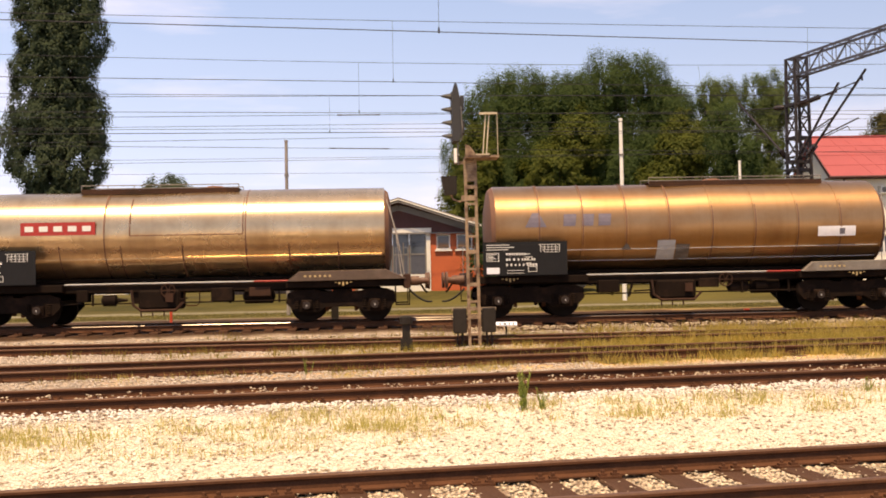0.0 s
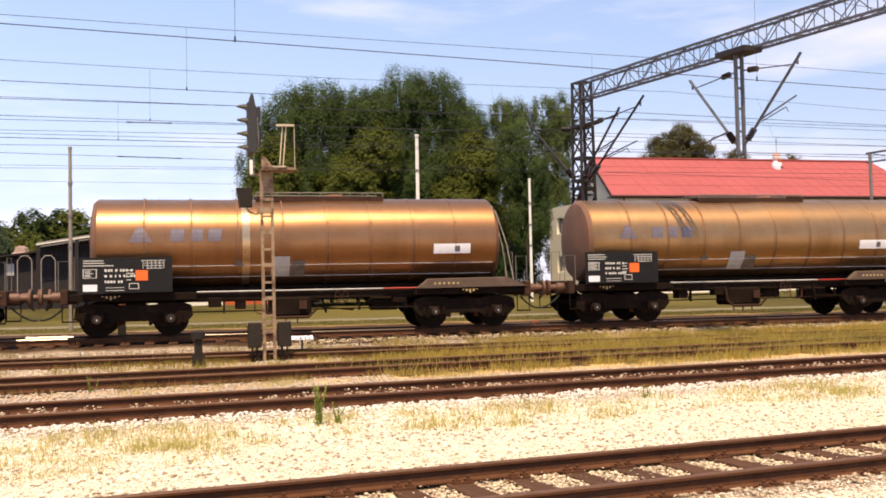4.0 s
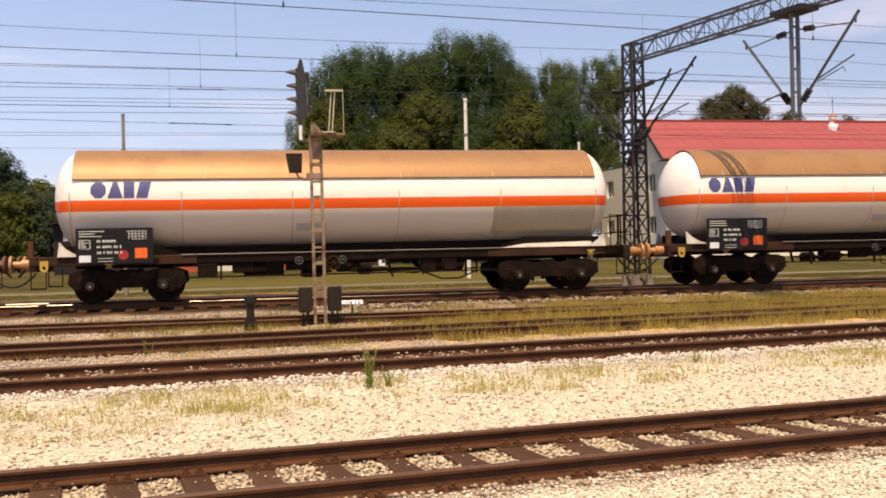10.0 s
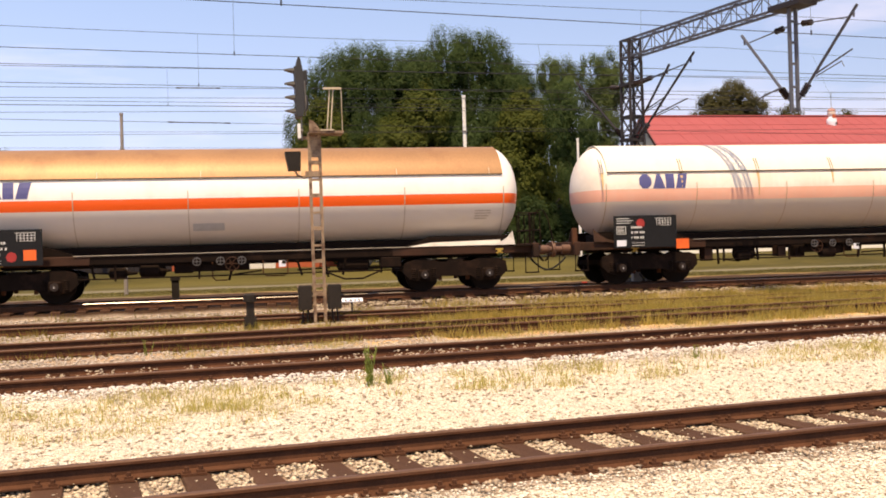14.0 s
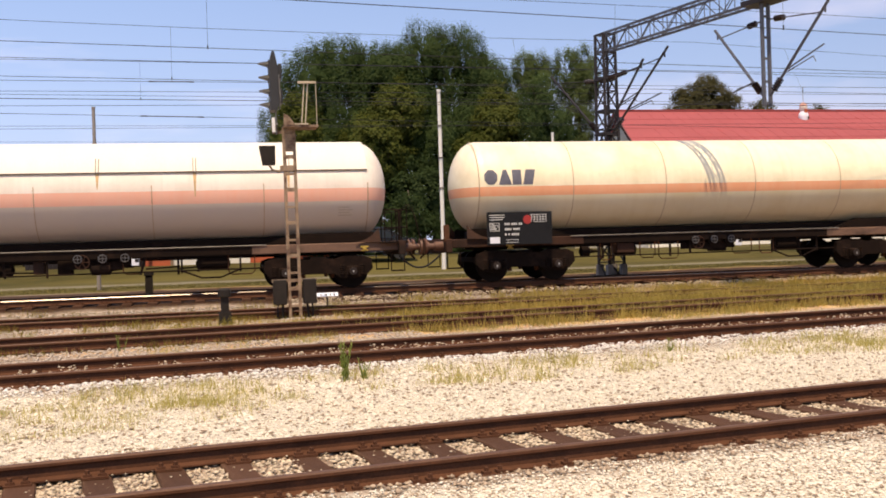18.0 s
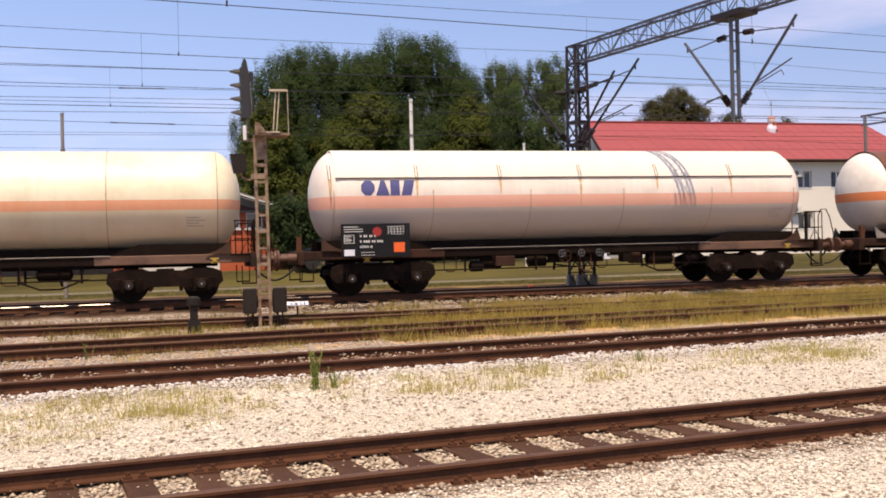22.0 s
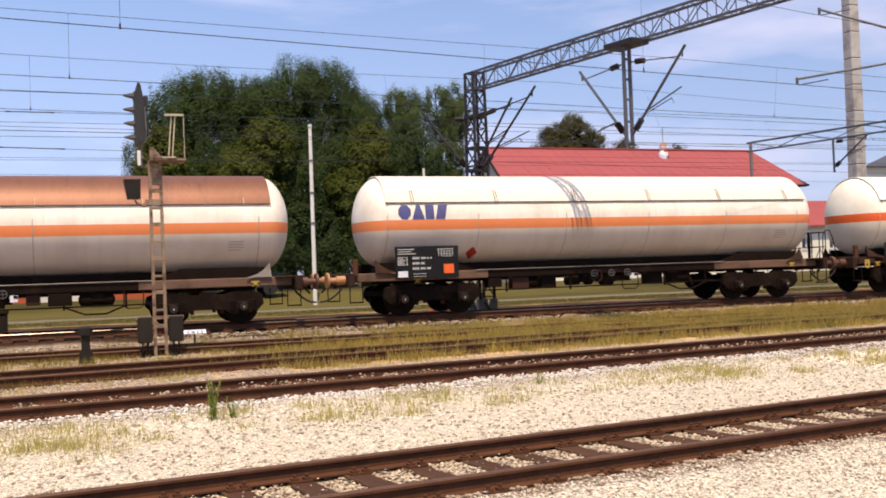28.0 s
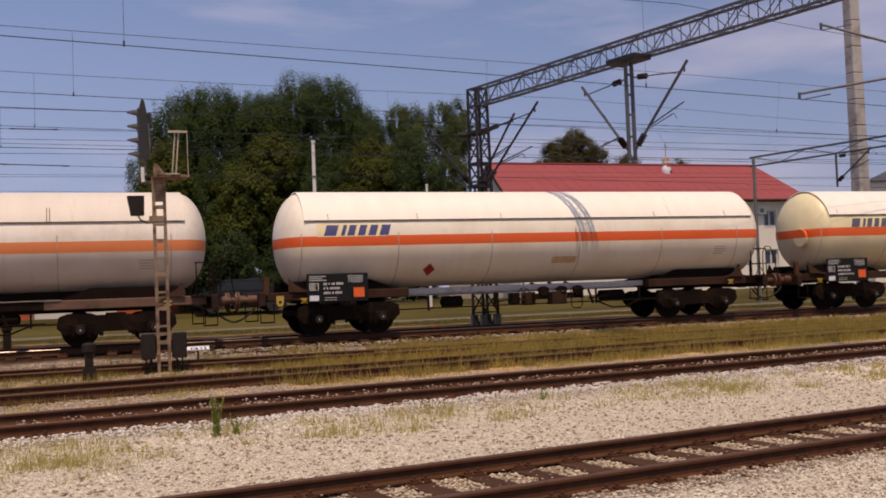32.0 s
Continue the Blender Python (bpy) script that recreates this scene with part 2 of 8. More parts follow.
GREASE = mat("tan_greased_buffer_steel", (0.42, 0.205, 0.085), 0.45, 0.0, 0.35, 9, 50, 0.08, dirt=(0.17, 0.075, 0.04), dirt_amount=0.35)
BUFFER = mat("rust_brown_buffer_steel", (0.105, 0.045, 0.025), 0.6, 0.0, 0.35, 9, 50, 0.08)
YELLOWTAG = mat("yellow_painted_tag", (0.46, 0.30, 0.05), 0.55, 0, 0.2, 6, 50, 0.02)
PALEWHEEL = mat("pale_grey_valve_wheel", (0.078, 0.075, 0.078), 0.5, 0.1, 0.25, 8, 50, 0.02)
AXLECAP = mat("worn_axle_cap", (0.028, 0.017, 0.012), 0.55, 0.3, 0.3, 12, 60, 0.1)
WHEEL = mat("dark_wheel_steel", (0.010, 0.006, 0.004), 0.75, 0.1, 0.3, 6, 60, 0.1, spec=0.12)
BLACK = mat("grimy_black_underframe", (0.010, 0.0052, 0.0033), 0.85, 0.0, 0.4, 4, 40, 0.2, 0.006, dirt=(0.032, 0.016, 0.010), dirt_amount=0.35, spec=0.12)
FRAMEBROWN = mat("sunlit_rusty_frame", (0.14, 0.075, 0.048), 0.8, 0.0, 0.35, 3, 40, 0.2, 0.006, dirt=(0.05, 0.027, 0.018), dirt_amount=0.4)
PALEPIPE = mat("dusty_galvanised_pipe", (0.30, 0.265, 0.235), 0.6, 0.2, 0.25, 5, 40, 0.05)
PALEMARK = mat("faded_yellow_marking", (0.42, 0.30, 0.14), 0.6, 0, 0.2, 6, 50, 0.02)
APRON = mat("dull_brown_apron_plate", (0.082, 0.052, 0.038), 0.75, 0.0, 0.3, 4, 40, 0.1, 0.006, dirt=(0.13, 0.10, 0.08), dirt_amount=0.3)
DARKFRAME = mat("brown_grimed_frame", (0.046, 0.020, 0.012), 0.8, 0.0, 0.35, 3, 40, 0.2, 0.006, dirt=(0.022, 0.012, 0.008), dirt_amount=0.5, spec=0.2)
BOARD = mat("black_painted_data_board", (0.010, 0.010, 0.011), 0.55, 0, 0.3, 3, 40, 0.05, spec=0.2)
WHITEPAINT = mat("white_marking_paint", (0.62, 0.62, 0.60), 0.6, 0, 0.15, 8, 60, 0.02)
ORANGE = mat("orange_hazard_plate", (0.85, 0.13, 0.02), 0.55, 0, 0.12, 6, 50, 0.02)
REDMARK = mat("red_label", (0.34, 0.022, 0.018), 0.55, 0, 0.15, 6, 50, 0.02)
YELLOWMARK = mat("yellow_marking", (0.26, 0.15, 0.03), 0.55, 0, 0.2, 6, 50, 0.02)
BLUELOGO = mat("blue_logo_paint", (0.07, 0.075, 0.21), 0.5, 0, 0.15, 6, 50, 0.02)
FADEDLOGO = mat("faded_blue_logo_paint", (0.16, 0.14, 0.17), 0.5, 0.5, 0.25, 6, 50, 0.02)
GREYLOGO = mat("dark_grey_logo_paint", (0.10, 0.10, 0.13), 0.6, 0, 0.25, 6, 50, 0.02)
LOGOPANEL = mat("pale_yellow_logo_panel", (0.84, 0.73, 0.44), 0.5, 0, 0.12, 1.5, 30, 0.02)
GREYLABEL = mat("grey_plate", (0.42, 0.42, 0.42), 0.6, 0, 0.15, 6, 50, 0.02)
CHALK = mat("white_number_plate", (0.7, 0.72, 0.78), 0.55, 0, 0.1, 6, 50, 0.02)
TANKEND = mat("rust_brown_tank_end", (0.16, 0.075, 0.045), 0.7, 0.15, 0.3, 1.5, 30, 0.1, 0.01)
SHIELD = mat("weathered_brown_sun_shield", (0.32, 0.165, 0.072), 0.5, 0.25, 0.14, 0.8, 22, 0.05, 0.01, dirt=(0.235, 0.105, 0.045), dirt_amount=0.35, stretch=(0.7, 0.5, 0.5))
SHIELD_RED = mat("rust_red_sun_shield", (0.20, 0.080, 0.045), 0.5, 0.35, 0.25, 1.2, 30, 0.08, 0.01, dirt=(0.11, 0.048, 0.032), dirt_amount=0.35, stretch=(1.5, 0.4, 0.4))
SHIELD_WHITE = mat("chalky_white_sun_shield", (0.71, 0.655, 0.57), 0.6, 0, 0.08, 1.2, 30, 0.05, 0.01, dirt=(0.55, 0.47, 0.36), dirt_amount=0.2, stretch=(1.5, 0.4, 0.4))
SHIELD_IVORY = mat("ivory_sun_shield", (0.90, 0.87, 0.77), 0.5, 0, 0.08, 1.2, 30, 0.05, 0.01, dirt=(0.56, 0.45, 0.30), dirt_amount=0.2, stretch=(1.5, 0.4, 0.4))
RUSTRUN = mat("orange_rust_run", (0.56, 0.37, 0.19), 0.8, 0.0, 0.35, 9, 60, 0.05)
WELD = mat("brownish_weld_line", (0.44, 0.37, 0.29), 0.7, 0.0, 0.3, 5, 40, 0.05)
SKIRT = mat("pale_grey_plate_paint", (0.44, 0.42, 0.40), 0.55, 0.0, 0.2, 4, 40, 0.05, dirt=(0.20, 0.15, 0.12), dirt_amount=0.4)
GUSSET = mat("dull_pale_saddle_plate", (0.16, 0.14, 0.125), 0.7, 0.0, 0.3, 5, 40, 0.05, dirt=(0.10, 0.07, 0.05), dirt_amount=0.4)
REPAINT = mat("dull_olive_grey_touch_up", (0.40, 0.35, 0.27), 0.55, 0.0, 0.15, 2, 30, 0.03, dirt=(0.30, 0.24, 0.17), dirt_amount=0.3)
SEAM_RUST = mat("rust_brown_weld_line", (0.42, 0.30, 0.20), 0.75, 0.0, 0.35, 5, 40, 0.05)
SEAM = mat("dark_seam", (0.10, 0.07, 0.05), 0.7, 0.2, 0.2, 5, 40, 0.05)
STEELGREY = mat("galvanised_grey_steel", (0.20, 0.185, 0.17), 0.6, 0.5, 0.25, 5, 40, 0.1)
LADDER = mat("cream_flaking_paint_steel", (0.25, 0.175, 0.115), 0.8, 0.0, 0.35, 7, 40, 0.1, 0.01, dirt=(0.085, 0.042, 0.026), dirt_amount=0.5, dirt_scale=5.0)
SIGNALBLACK = mat("matt_black_signal_paint", (0.015, 0.015, 0.016), 0.55, 0, 0.3, 4, 40, 0.05)
BOXGREY = mat("dark_cabinet_paint", (0.020, 0.016, 0.013), 0.65, 0, 0.3, 4, 40, 0.08, spec=0.2)
LATTICE = mat("dark_lattice_steel", (0.022, 0.018, 0.021), 0.7, 0.3, 0.3, 3, 30, 0.1)
LATTICE_GREY = mat("grey_lattice_steel", (0.085, 0.09, 0.11), 0.6, 0.4, 0.2, 3, 30, 0.1)
INSUL = mat("brown_porcelain_insulator", (0.022, 0.014, 0.013), 0.25, 0, 0.2, 6, 40, 0)
WIRE = mat("dark_wire", (0.035, 0.035, 0.04), 0.6, 0.5, 0.1, 3, 30, 0)
CONCRETE = mat("pale_concrete", (0.50, 0.46, 0.41), 0.9, 0, 0.2, 1.5, 25, 0.2, 0.01, dirt=(0.28, 0.25, 0.22), dirt_amount=0.3)
CONCRETE_DARK = mat("weathered_concrete_pole", (0.24, 0.21, 0.19), 0.9, 0, 0.25, 1.5, 25, 0.2, 0.01)
BACKREST = mat("pale_khaki_steel", (0.42, 0.36, 0.26), 0.7, 0.0, 0.25, 6, 40, 0.1, dirt=(0.22, 0.14, 0.08), dirt_amount=0.3)
TOWER = mat("grey_weathered_tower_concrete", (0.39, 0.375, 0.36), 0.9, 0, 0.22, 1.2, 25, 0.2, 0.01, dirt=(0.20, 0.165, 0.14), dirt_amount=0.45, dirt_scale=0.8)
WHITEPOLE = mat("whitewashed_pole", (0.72, 0.70, 0.66), 0.85, 0, 0.15, 2, 30, 0.15, 0.01, dirt=(0.45, 0.41, 0.36), dirt_amount=0.25)
RENDERWALL = mat("cream_white_render", (0.80, 0.76, 0.66), 0.95, 0, 0.06, 0.6, 20, 0.1, 0.01, dirt=(0.62, 0.56, 0.46), dirt_amount=0.15)
ROOFRED = mat("red_sheet_metal_roof", (0.31, 0.072, 0.074), 0.75, 0.0, 0.12, 0.6, 14, 0.06, 0.01, dirt=(0.35, 0.058, 0.052), dirt_amount=0.25, spec=0.25)
ROOFGREY = mat("grey_fibre_roof", (0.20, 0.185, 0.175), 0.9, 0, 0.2, 1.0, 18, 0.15, 0.01)
BRICKRED = mat("orange_red_wall", (0.46, 0.10, 0.04), 0.9, 0, 0.18, 1.5, 30, 0.15, 0.01)
MAROON = mat("dark_maroon_boards", (0.085, 0.028, 0.024), 0.75, 0, 0.25, 2, 30, 0.1, 0.01)
DARKWOOD = mat("dark_shed_boards", (0.014, 0.010, 0.012), 0.85, 0, 0.3, 2, 30, 0.2, 0.01)
DULLCLAY = mat("dusty_pinkish_clay", (0.27, 0.185, 0.155), 0.9, 0, 0.35, 6, 40, 0.4, 0.02)
COWL = mat("pinkish_clay", (0.55, 0.30, 0.24), 0.8, 0, 0.15, 4, 40, 0.1)
PVC = mat("white_window_frame", (0.72, 0.70, 0.66), 0.5, 0, 0.05, 3, 40, 0)
ACWHITE = mat("off_white_casing", (0.68, 0.65, 0.58), 0.5, 0, 0.08, 4, 40, 0)
BARK = mat("grey_brown_bark", (0.10, 0.075, 0.055), 0.95, 0, 0.35, 3, 30, 0.5, 0.03)
REDPAINT = mat("signal_red_paint", (0.55, 0.06, 0.03), 0.6, 0, 0.2, 5, 40, 0.02)
CARBODY = mat("dark_blue_car_paint", (0.02, 0.025, 0.035), 0.25, 0.3, 0.05, 3, 40, 0, coat=0.6)
RUBBER = mat("black_rubber", (0.015, 0.015, 0.015), 0.85, 0, 0.2, 5, 40, 0.05)
GLASS = glass_mat()
LEAF_WILLOW = leaf_mat("willow_leaves", (0.048, 0.086, 0.029), (0.090, 0.136, 0.045))
LEAF_DARK = leaf_mat("dark_shrub_leaves", (0.034, 0.062, 0.022), (0.058, 0.090, 0.030))
LEAF_BLUE = leaf_mat("grey_green_leaves", (0.085, 0.130, 0.046), (0.135, 0.180, 0.064))
LEAF_POPLAR = leaf_mat("blue_green_poplar_leaves", (0.050, 0.078, 0.048), (0.080, 0.112, 0.062))
LEAF_DULL = leaf_mat("dull_brownish_leaves", (0.085, 0.085, 0.034), (0.130, 0.118, 0.050))
LEAF_OLIVE = leaf_mat("olive_green_leaves", (0.080, 0.105, 0.022), (0.135, 0.152, 0.036))
GRASS_DRY = leaf_mat("dry_yellow_grass", (0.44, 0.385, 0.12), (0.58, 0.50, 0.18))
GRASS_GREEN = leaf_mat("green_grass", (0.165, 0.145, 0.027), (0.30, 0.235, 0.050))
GRASS_MID = leaf_mat("straw_green_grass", (0.36, 0.28, 0.070), (0.56, 0.43, 0.13))
GRASS_FIELD = leaf_mat("field_grass", (0.072, 0.065, 0.012), (0.14, 0.112, 0.024))
WEED = leaf_mat("green_weed", (0.21, 0.27, 0.06), (0.33, 0.37, 0.11))

# ---- mesh helpers ----


def mesh_of(name, verts, faces, material=None, smooth=False):
    me = bpy.data.meshes.new(name)
    me.from_pydata(verts, [], faces)
    me.update()
    if smooth:
        me.polygons.foreach_set("use_smooth", [True] * len(me.polygons))
    if material:
        me.materials.append(material)
    return me


def big_mesh(name, verts, tris, material):
    """A mesh from arrays of vertices and triangles."""
    me = bpy.data.meshes.new(name)
    n = len(tris)
    me.vertices.add(len(verts))
    me.vertices.foreach_set("co", np.asarray(verts, np.float32).ravel())
    me.loops.add(n * 3)
    me.loops.foreach_set("vertex_index", np.asarray(tris, np.int32).ravel())
    me.polygons.add(n)
    me.polygons.foreach_set("loop_start", np.arange(0, n * 3, 3, dtype=np.int32))
    me.update(calc_edges=True)
    me.validate()
    me.materials.append(material)
    return me


def part(name, bm, material, parent=None, label="", smooth=False):
    """Links a bmesh as one mesh object, under a thing or a part."""
    me = bpy.data.meshes.new(name)
    bmesh.ops.recalc_face_normals(bm, faces=bm.faces)
    bm.to_mesh(me)
    bm.free()
    if smooth:
        me.polygons.foreach_set("use_smooth", [True] * len(me.polygons))
        me.set_sharp_from_angle(angle=radians(38))
    me.materials.append(material)
    ob = new(name, me)
    ob.parent = parent
    if label:
        tagged(ob, label)
    return ob


def thing(name, label, category, group="", kind="", at=None):
    ob = new(name)
    ob.empty_display_size = 0.2
    tagged(ob, label, category, group, kind)
    if at is not None:
        ob.matrix_world = at
    return ob


def box(bm, x0, x1, y0, y1, z0, z1, bevel=0.0):
    vs = [bm.verts.new(p) for p in ((x0, y0, z0), (x1, y0, z0), (x1, y1, z0), (x0, y1, z0), (x0, y0, z1), (x1, y0, z1), (x1, y1, z1), (x0, y1, z1))]
    fs = [bm.faces.new([vs[i] for i in q]) for q in ((3, 2, 1, 0), (4, 5, 6, 7), (0, 1, 5, 4), (1, 2, 6, 5), (2, 3, 7, 6), (3, 0, 4, 7))]
    if bevel:
        es = list({e for f in fs for e in f.edges})
        bmesh.ops.bevel(bm, geom=es, offset=bevel, segments=1, affect="EDGES")
    return bm


def bx(*a, bevel=0.0):
    return box(bmesh.new(), *a, bevel=bevel)


def rod(bm, a, b, r, n=6, r2=None):
    """A round bar from a to b."""
    a, b = Vector(a), Vector(b)
    d = (b - a)
    if d.length < 1e-6:
        return bm
    q = d.to_track_quat("Z", "Y").to_matrix()
    r2 = r if r2 is None else r2
    ra, rb = [], []
    for i in range(n):
        v = Vector((math.cos(2 * math.pi * i / n), math.sin(2 * math.pi * i / n), 0))
        ra.append(bm.verts.new(a + q @ (v * r)))
        rb.append(bm.verts.new(b + q @ (v * r2)))
    for i in range(n):
        bm.faces.new((ra[i], ra[(i + 1) % n], rb[(i + 1) % n], rb[i]))
    bm.faces.new(list(reversed(ra)))
    bm.faces.new(rb)
    return bm


def pipe(bm, pts, r, n=6):
    """One unbroken round tube through all the points."""
    pts = [Vector(p) for p in pts]
    rings = []
    for i, p in enumerate(pts):
        d = (pts[min(i + 1, len(pts) - 1)] - pts[max(i - 1, 0)]).normalized()
        side = d.cross(Vector((0.13, 0.21, 1.0)))
        if side.length < 0.05:
            side = d.cross(Vector((1, 0, 0)))
        side.normalize()
        up = side.cross(d)
        rings.append([bm.verts.new(p + (side * math.cos(2 * math.pi * k / n) + up * math.sin(2 * math.pi * k / n)) * r) for k in range(n)])
    for a, b in zip(rings, rings[1:]):
        for k in range(n):
            bm.faces.new((a[k], a[(k + 1) % n], b[(k + 1) % n], b[k]))
    bm.faces.new(rings[0][::-1])
    bm.faces.new(rings[-1])
    return bm


def bar(bm, a, b, w, h):
    """A square bar from a to b, w wide and h high."""
    a, b = Vector(a), Vector(b)
    d = (b - a)
    up = Vector((0, 0, 1)) if abs(d.normalized().z) < 0.95 else Vector((1, 0, 0))
    s = d.cross(up).normalized() * (w / 2)
    u = s.cross(d).normalized() * (h / 2)
    va = [bm.verts.new(a + k) for k in (-s - u, s - u, s + u, -s + u)]
    vb = [bm.verts.new(b + k) for k in (-s - u, s - u, s + u, -s + u)]
    for i in range(4):
        bm.faces.new((va[i], va[(i + 1) % 4], vb[(i + 1) % 4], vb[i]))
    bm.faces.new(va[::-1])
    bm.faces.new(vb)
    return bm


def lathe(bm, profile, axis="x", n=32, closed=True):
    """Turns (along, radius) pairs about an axis."""
    rings = []
    for s, r in profile:
        ring = []
        for i in range(n):
            c, k = math.cos(2 * math.pi * i / n), math.sin(2 * math.pi * i / n)
            p = (s, r * c, r * k) if axis == "x" else ((r * c, s, r * k) if axis == "y" else (r * c, r * k, s))
            ring.append(bm.verts.new(p))
        rings.append(ring)
    for a, b in zip(rings, rings[1:]):
        for i in range(n):
            bm.faces.new((a[i], a[(i + 1) % n], b[(i + 1) % n], b[i]))
    if closed:
        bm.faces.new(rings[0])
        bm.faces.new(rings[-1][::-1])
    return bm


def shifted(bm, x=0, y=0, z=0):
    bmesh.ops.translate(bm, verts=bm.verts, vec=(x, y, z))
    return bm


# ---- plan ----
TURN = radians(7.5)          # the near tracks run at this angle to the train's track
CT, ST = math.cos(TURN), math.sin(TURN)
T1, T2, T3 = 8.35, 14.45, 18.65   # distances of the near tracks
T4, T5 = 23.9, 28.1               # overgrown track, and the train's track
Z1, Z2, Z3, Z4, Z5 = 0.0, 0.25, 0.30, 0.315, 0.62  # heights of the rail heads
NEAR = Matrix.Rotation(TURN, 4, "Z")


def ramp_of(v, table):
    return np.interp(v, [p[0] for p in table], [p[1] for p in table])


PROFILE_NEAR = [(-30, -0.05), (5.5, -0.14), (7.0, -0.15), (7.4, -0.14), (7.7, -0.205), (9.0, -0.205), (9.3, -0.14), (9.8, -0.14), (10.6, -0.12), (12.4, -0.02), (13.1, 0.09), (13.5, 0.10), (13.8, 0.085), (15.1, 0.085), (15.4, 0.10), (15.9, 0.10), (16.4, 0.11), (17.4, 0.13), (17.75, 0.12), (19.5, 0.12), (19.9, 0.15), (20.5, 0.16)]
PROFILE_FAR = [(20, 0.16), (22.6, 0.15), (23.0, 0.13), (24.8, 0.13), (25.2, 0.15), (26.2, 0.3), (26.9, 0.40), (29.4, 0.40), (30.6, 0.32), (34, 0.5), (44, 0.6), (46.5, 1.1), (60, 1.15), (400, 1.15), (4000, -4)]


def ground_z(x, y):
    x, y = np.asarray(x, float), np.asarray(y, float)
    c = -x * ST + y * CT
    w = np.clip((c - 19.4) / 1.2, 0, 1)
    w = np.where(y > 25, 1.0, w)
    w = np.where(c < 19.4, 0.0, w)
    return ramp_of(c, PROFILE_NEAR) * (1 - w) + ramp_of(y, PROFILE_FAR) * w

# ---- ground ----


def ground_material():
    m = bpy.data.materials.new("yard_ground")
    m.use_nodes = True
    nt = m.node_tree
    li, nn = nt.links.new, nt.nodes.new
    bsdf = nt.nodes["Principled BSDF"]
    bsdf.inputs["Roughness"].default_value = 0.95
    bsdf.inputs["Specular IOR Level"].default_value = 0.2
    tc = nn("ShaderNodeTexCoord")
    sep = nn("ShaderNodeSeparateXYZ")
    li(tc.outputs["Object"], sep.inputs[0])

    def noise_of(scale, detail=6, rough=0.6, stretch=(1, 1, 1)):
        mp = nn("ShaderNodeMapping")
        mp.inputs["Scale"].default_value = stretch
        li(tc.outputs["Object"], mp.inputs["Vector"])
        n = nn("ShaderNodeTexNoise")
        n.inputs["Scale"].default_value, n.inputs["Detail"].default_value, n.inputs["Roughness"].default_value = scale, detail, rough
        li(mp.outputs[0], n.inputs["Vector"])
        return n.outputs["Fac"]

    def math2(op, a, b):
        x = nn("ShaderNodeMath")
        x.operation = op
        for i, v in enumerate((a, b)):
            if isinstance(v, (int, float)):
                x.inputs[i].default_value = v
            else:
                li(v, x.inputs[i])
        return x.outputs[0]

    def ramp(src, a, b, c=0.0, d=1.0):
        r = nn("ShaderNodeMapRange")
        r.interpolation_type = "SMOOTHSTEP"
        r.inputs[1].default_value, r.inputs[2].default_value, r.inputs[3].default_value, r.inputs[4].default_value = a, b, c, d
        li(src, r.inputs[0])
        return r.outputs[0]

    def mixed(fac, a, b):
        x = nn("ShaderNodeMix")
        x.data_type = "RGBA"
        li(fac, x.inputs[0])
        for sock, v in ((6, a), (7, b)):
            if isinstance(v, tuple):
                x.inputs[sock].default_value = (*v, 1)
            else:
                li(v, x.inputs[sock])
        return x.outputs[2]

    warp = math2("MULTIPLY", math2("SUBTRACT", noise_of(0.55, 4), 0.5), 1.6)
    c = math2("ADD", math2("SUBTRACT", math2("MULTIPLY", sep.outputs["Y"], CT), math2("MULTIPLY", sep.outputs["X"], ST)), warp)
    yy = math2("ADD", sep.outputs["Y"], warp)
    grain = noise_of(22, 5, 0.7)
    vor = nn("ShaderNodeTexVoronoi")
    vor.inputs["Scale"].default_value = 28
    li(tc.outputs["Object"], vor.inputs["Vector"])
    cell = nn("ShaderNodeSeparateColor")
    li(vor.outputs["Color"], cell.inputs[0])
    white = mixed(ramp(cell.outputs[0], 0, 1), (0.44, 0.385, 0.295), (0.77, 0.70, 0.585))
    white = mixed(ramp(noise_of(0.5, 5), 0.45, 0.7, 0.0, 0.6), white, (0.62, 0.54, 0.42))
    brown = mixed(ramp(cell.outputs[1], 0, 1), (0.072, 0.031, 0.016), (0.235, 0.130, 0.075))
    grey = mixed(ramp(cell.outputs[2], 0, 1), (0.21, 0.150, 0.105), (0.44, 0.36, 0.285))
    soil = mixed(ramp(noise_of(1.1, 6), 0.35, 0.65), (0.50, 0.28, 0.13), (0.54, 0.37, 0.175))
    grass = mixed(ramp(noise_of(0.35, 6, 0.65, (0.5, 1.4, 1)), 0.35, 0.65), (0.24, 0.150, 0.040), (0.42, 0.27, 0.085))
    grass = mixed(ramp(noise_of(7, 4), 0.4, 0.7, 0, 0.5), grass, (0.09, 0.085, 0.025))

    def band(src, a, b, soft=0.3):
        return math2("MULTIPLY", ramp(src, a - soft, a + soft), ramp(src, b - soft, b + soft, 1.0, 0.0))

    col = white
    col = mixed(math2("MULTIPLY", band(c, 7.2, 9.5, 0.25), 0.8), col, brown)                       # under the nearest track
    col = mixed(band(c, 13.0, 15.7, 0.3), col, brown)
    col = mixed(ramp(c, 15.6, 16.3), col, grey)
    # earth and grass spread to the right of the signal
    drift = math2("ADD", math2("MULTIPLY", sep.outputs["X"], 0.14), math2("MULTIPLY", math2("SUBTRACT", noise_of(0.7, 5), 0.5), 2.2))
    bed = mixed(ramp(cell.outputs[1], 0, 1), (0.040, 0.018, 0.010), (0.12, 0.062, 0.036))
    third = math2("SUBTRACT", math2("MULTIPLY", sep.outputs["Y"], CT), math2("MULTIPLY", sep.outputs["X"], ST))
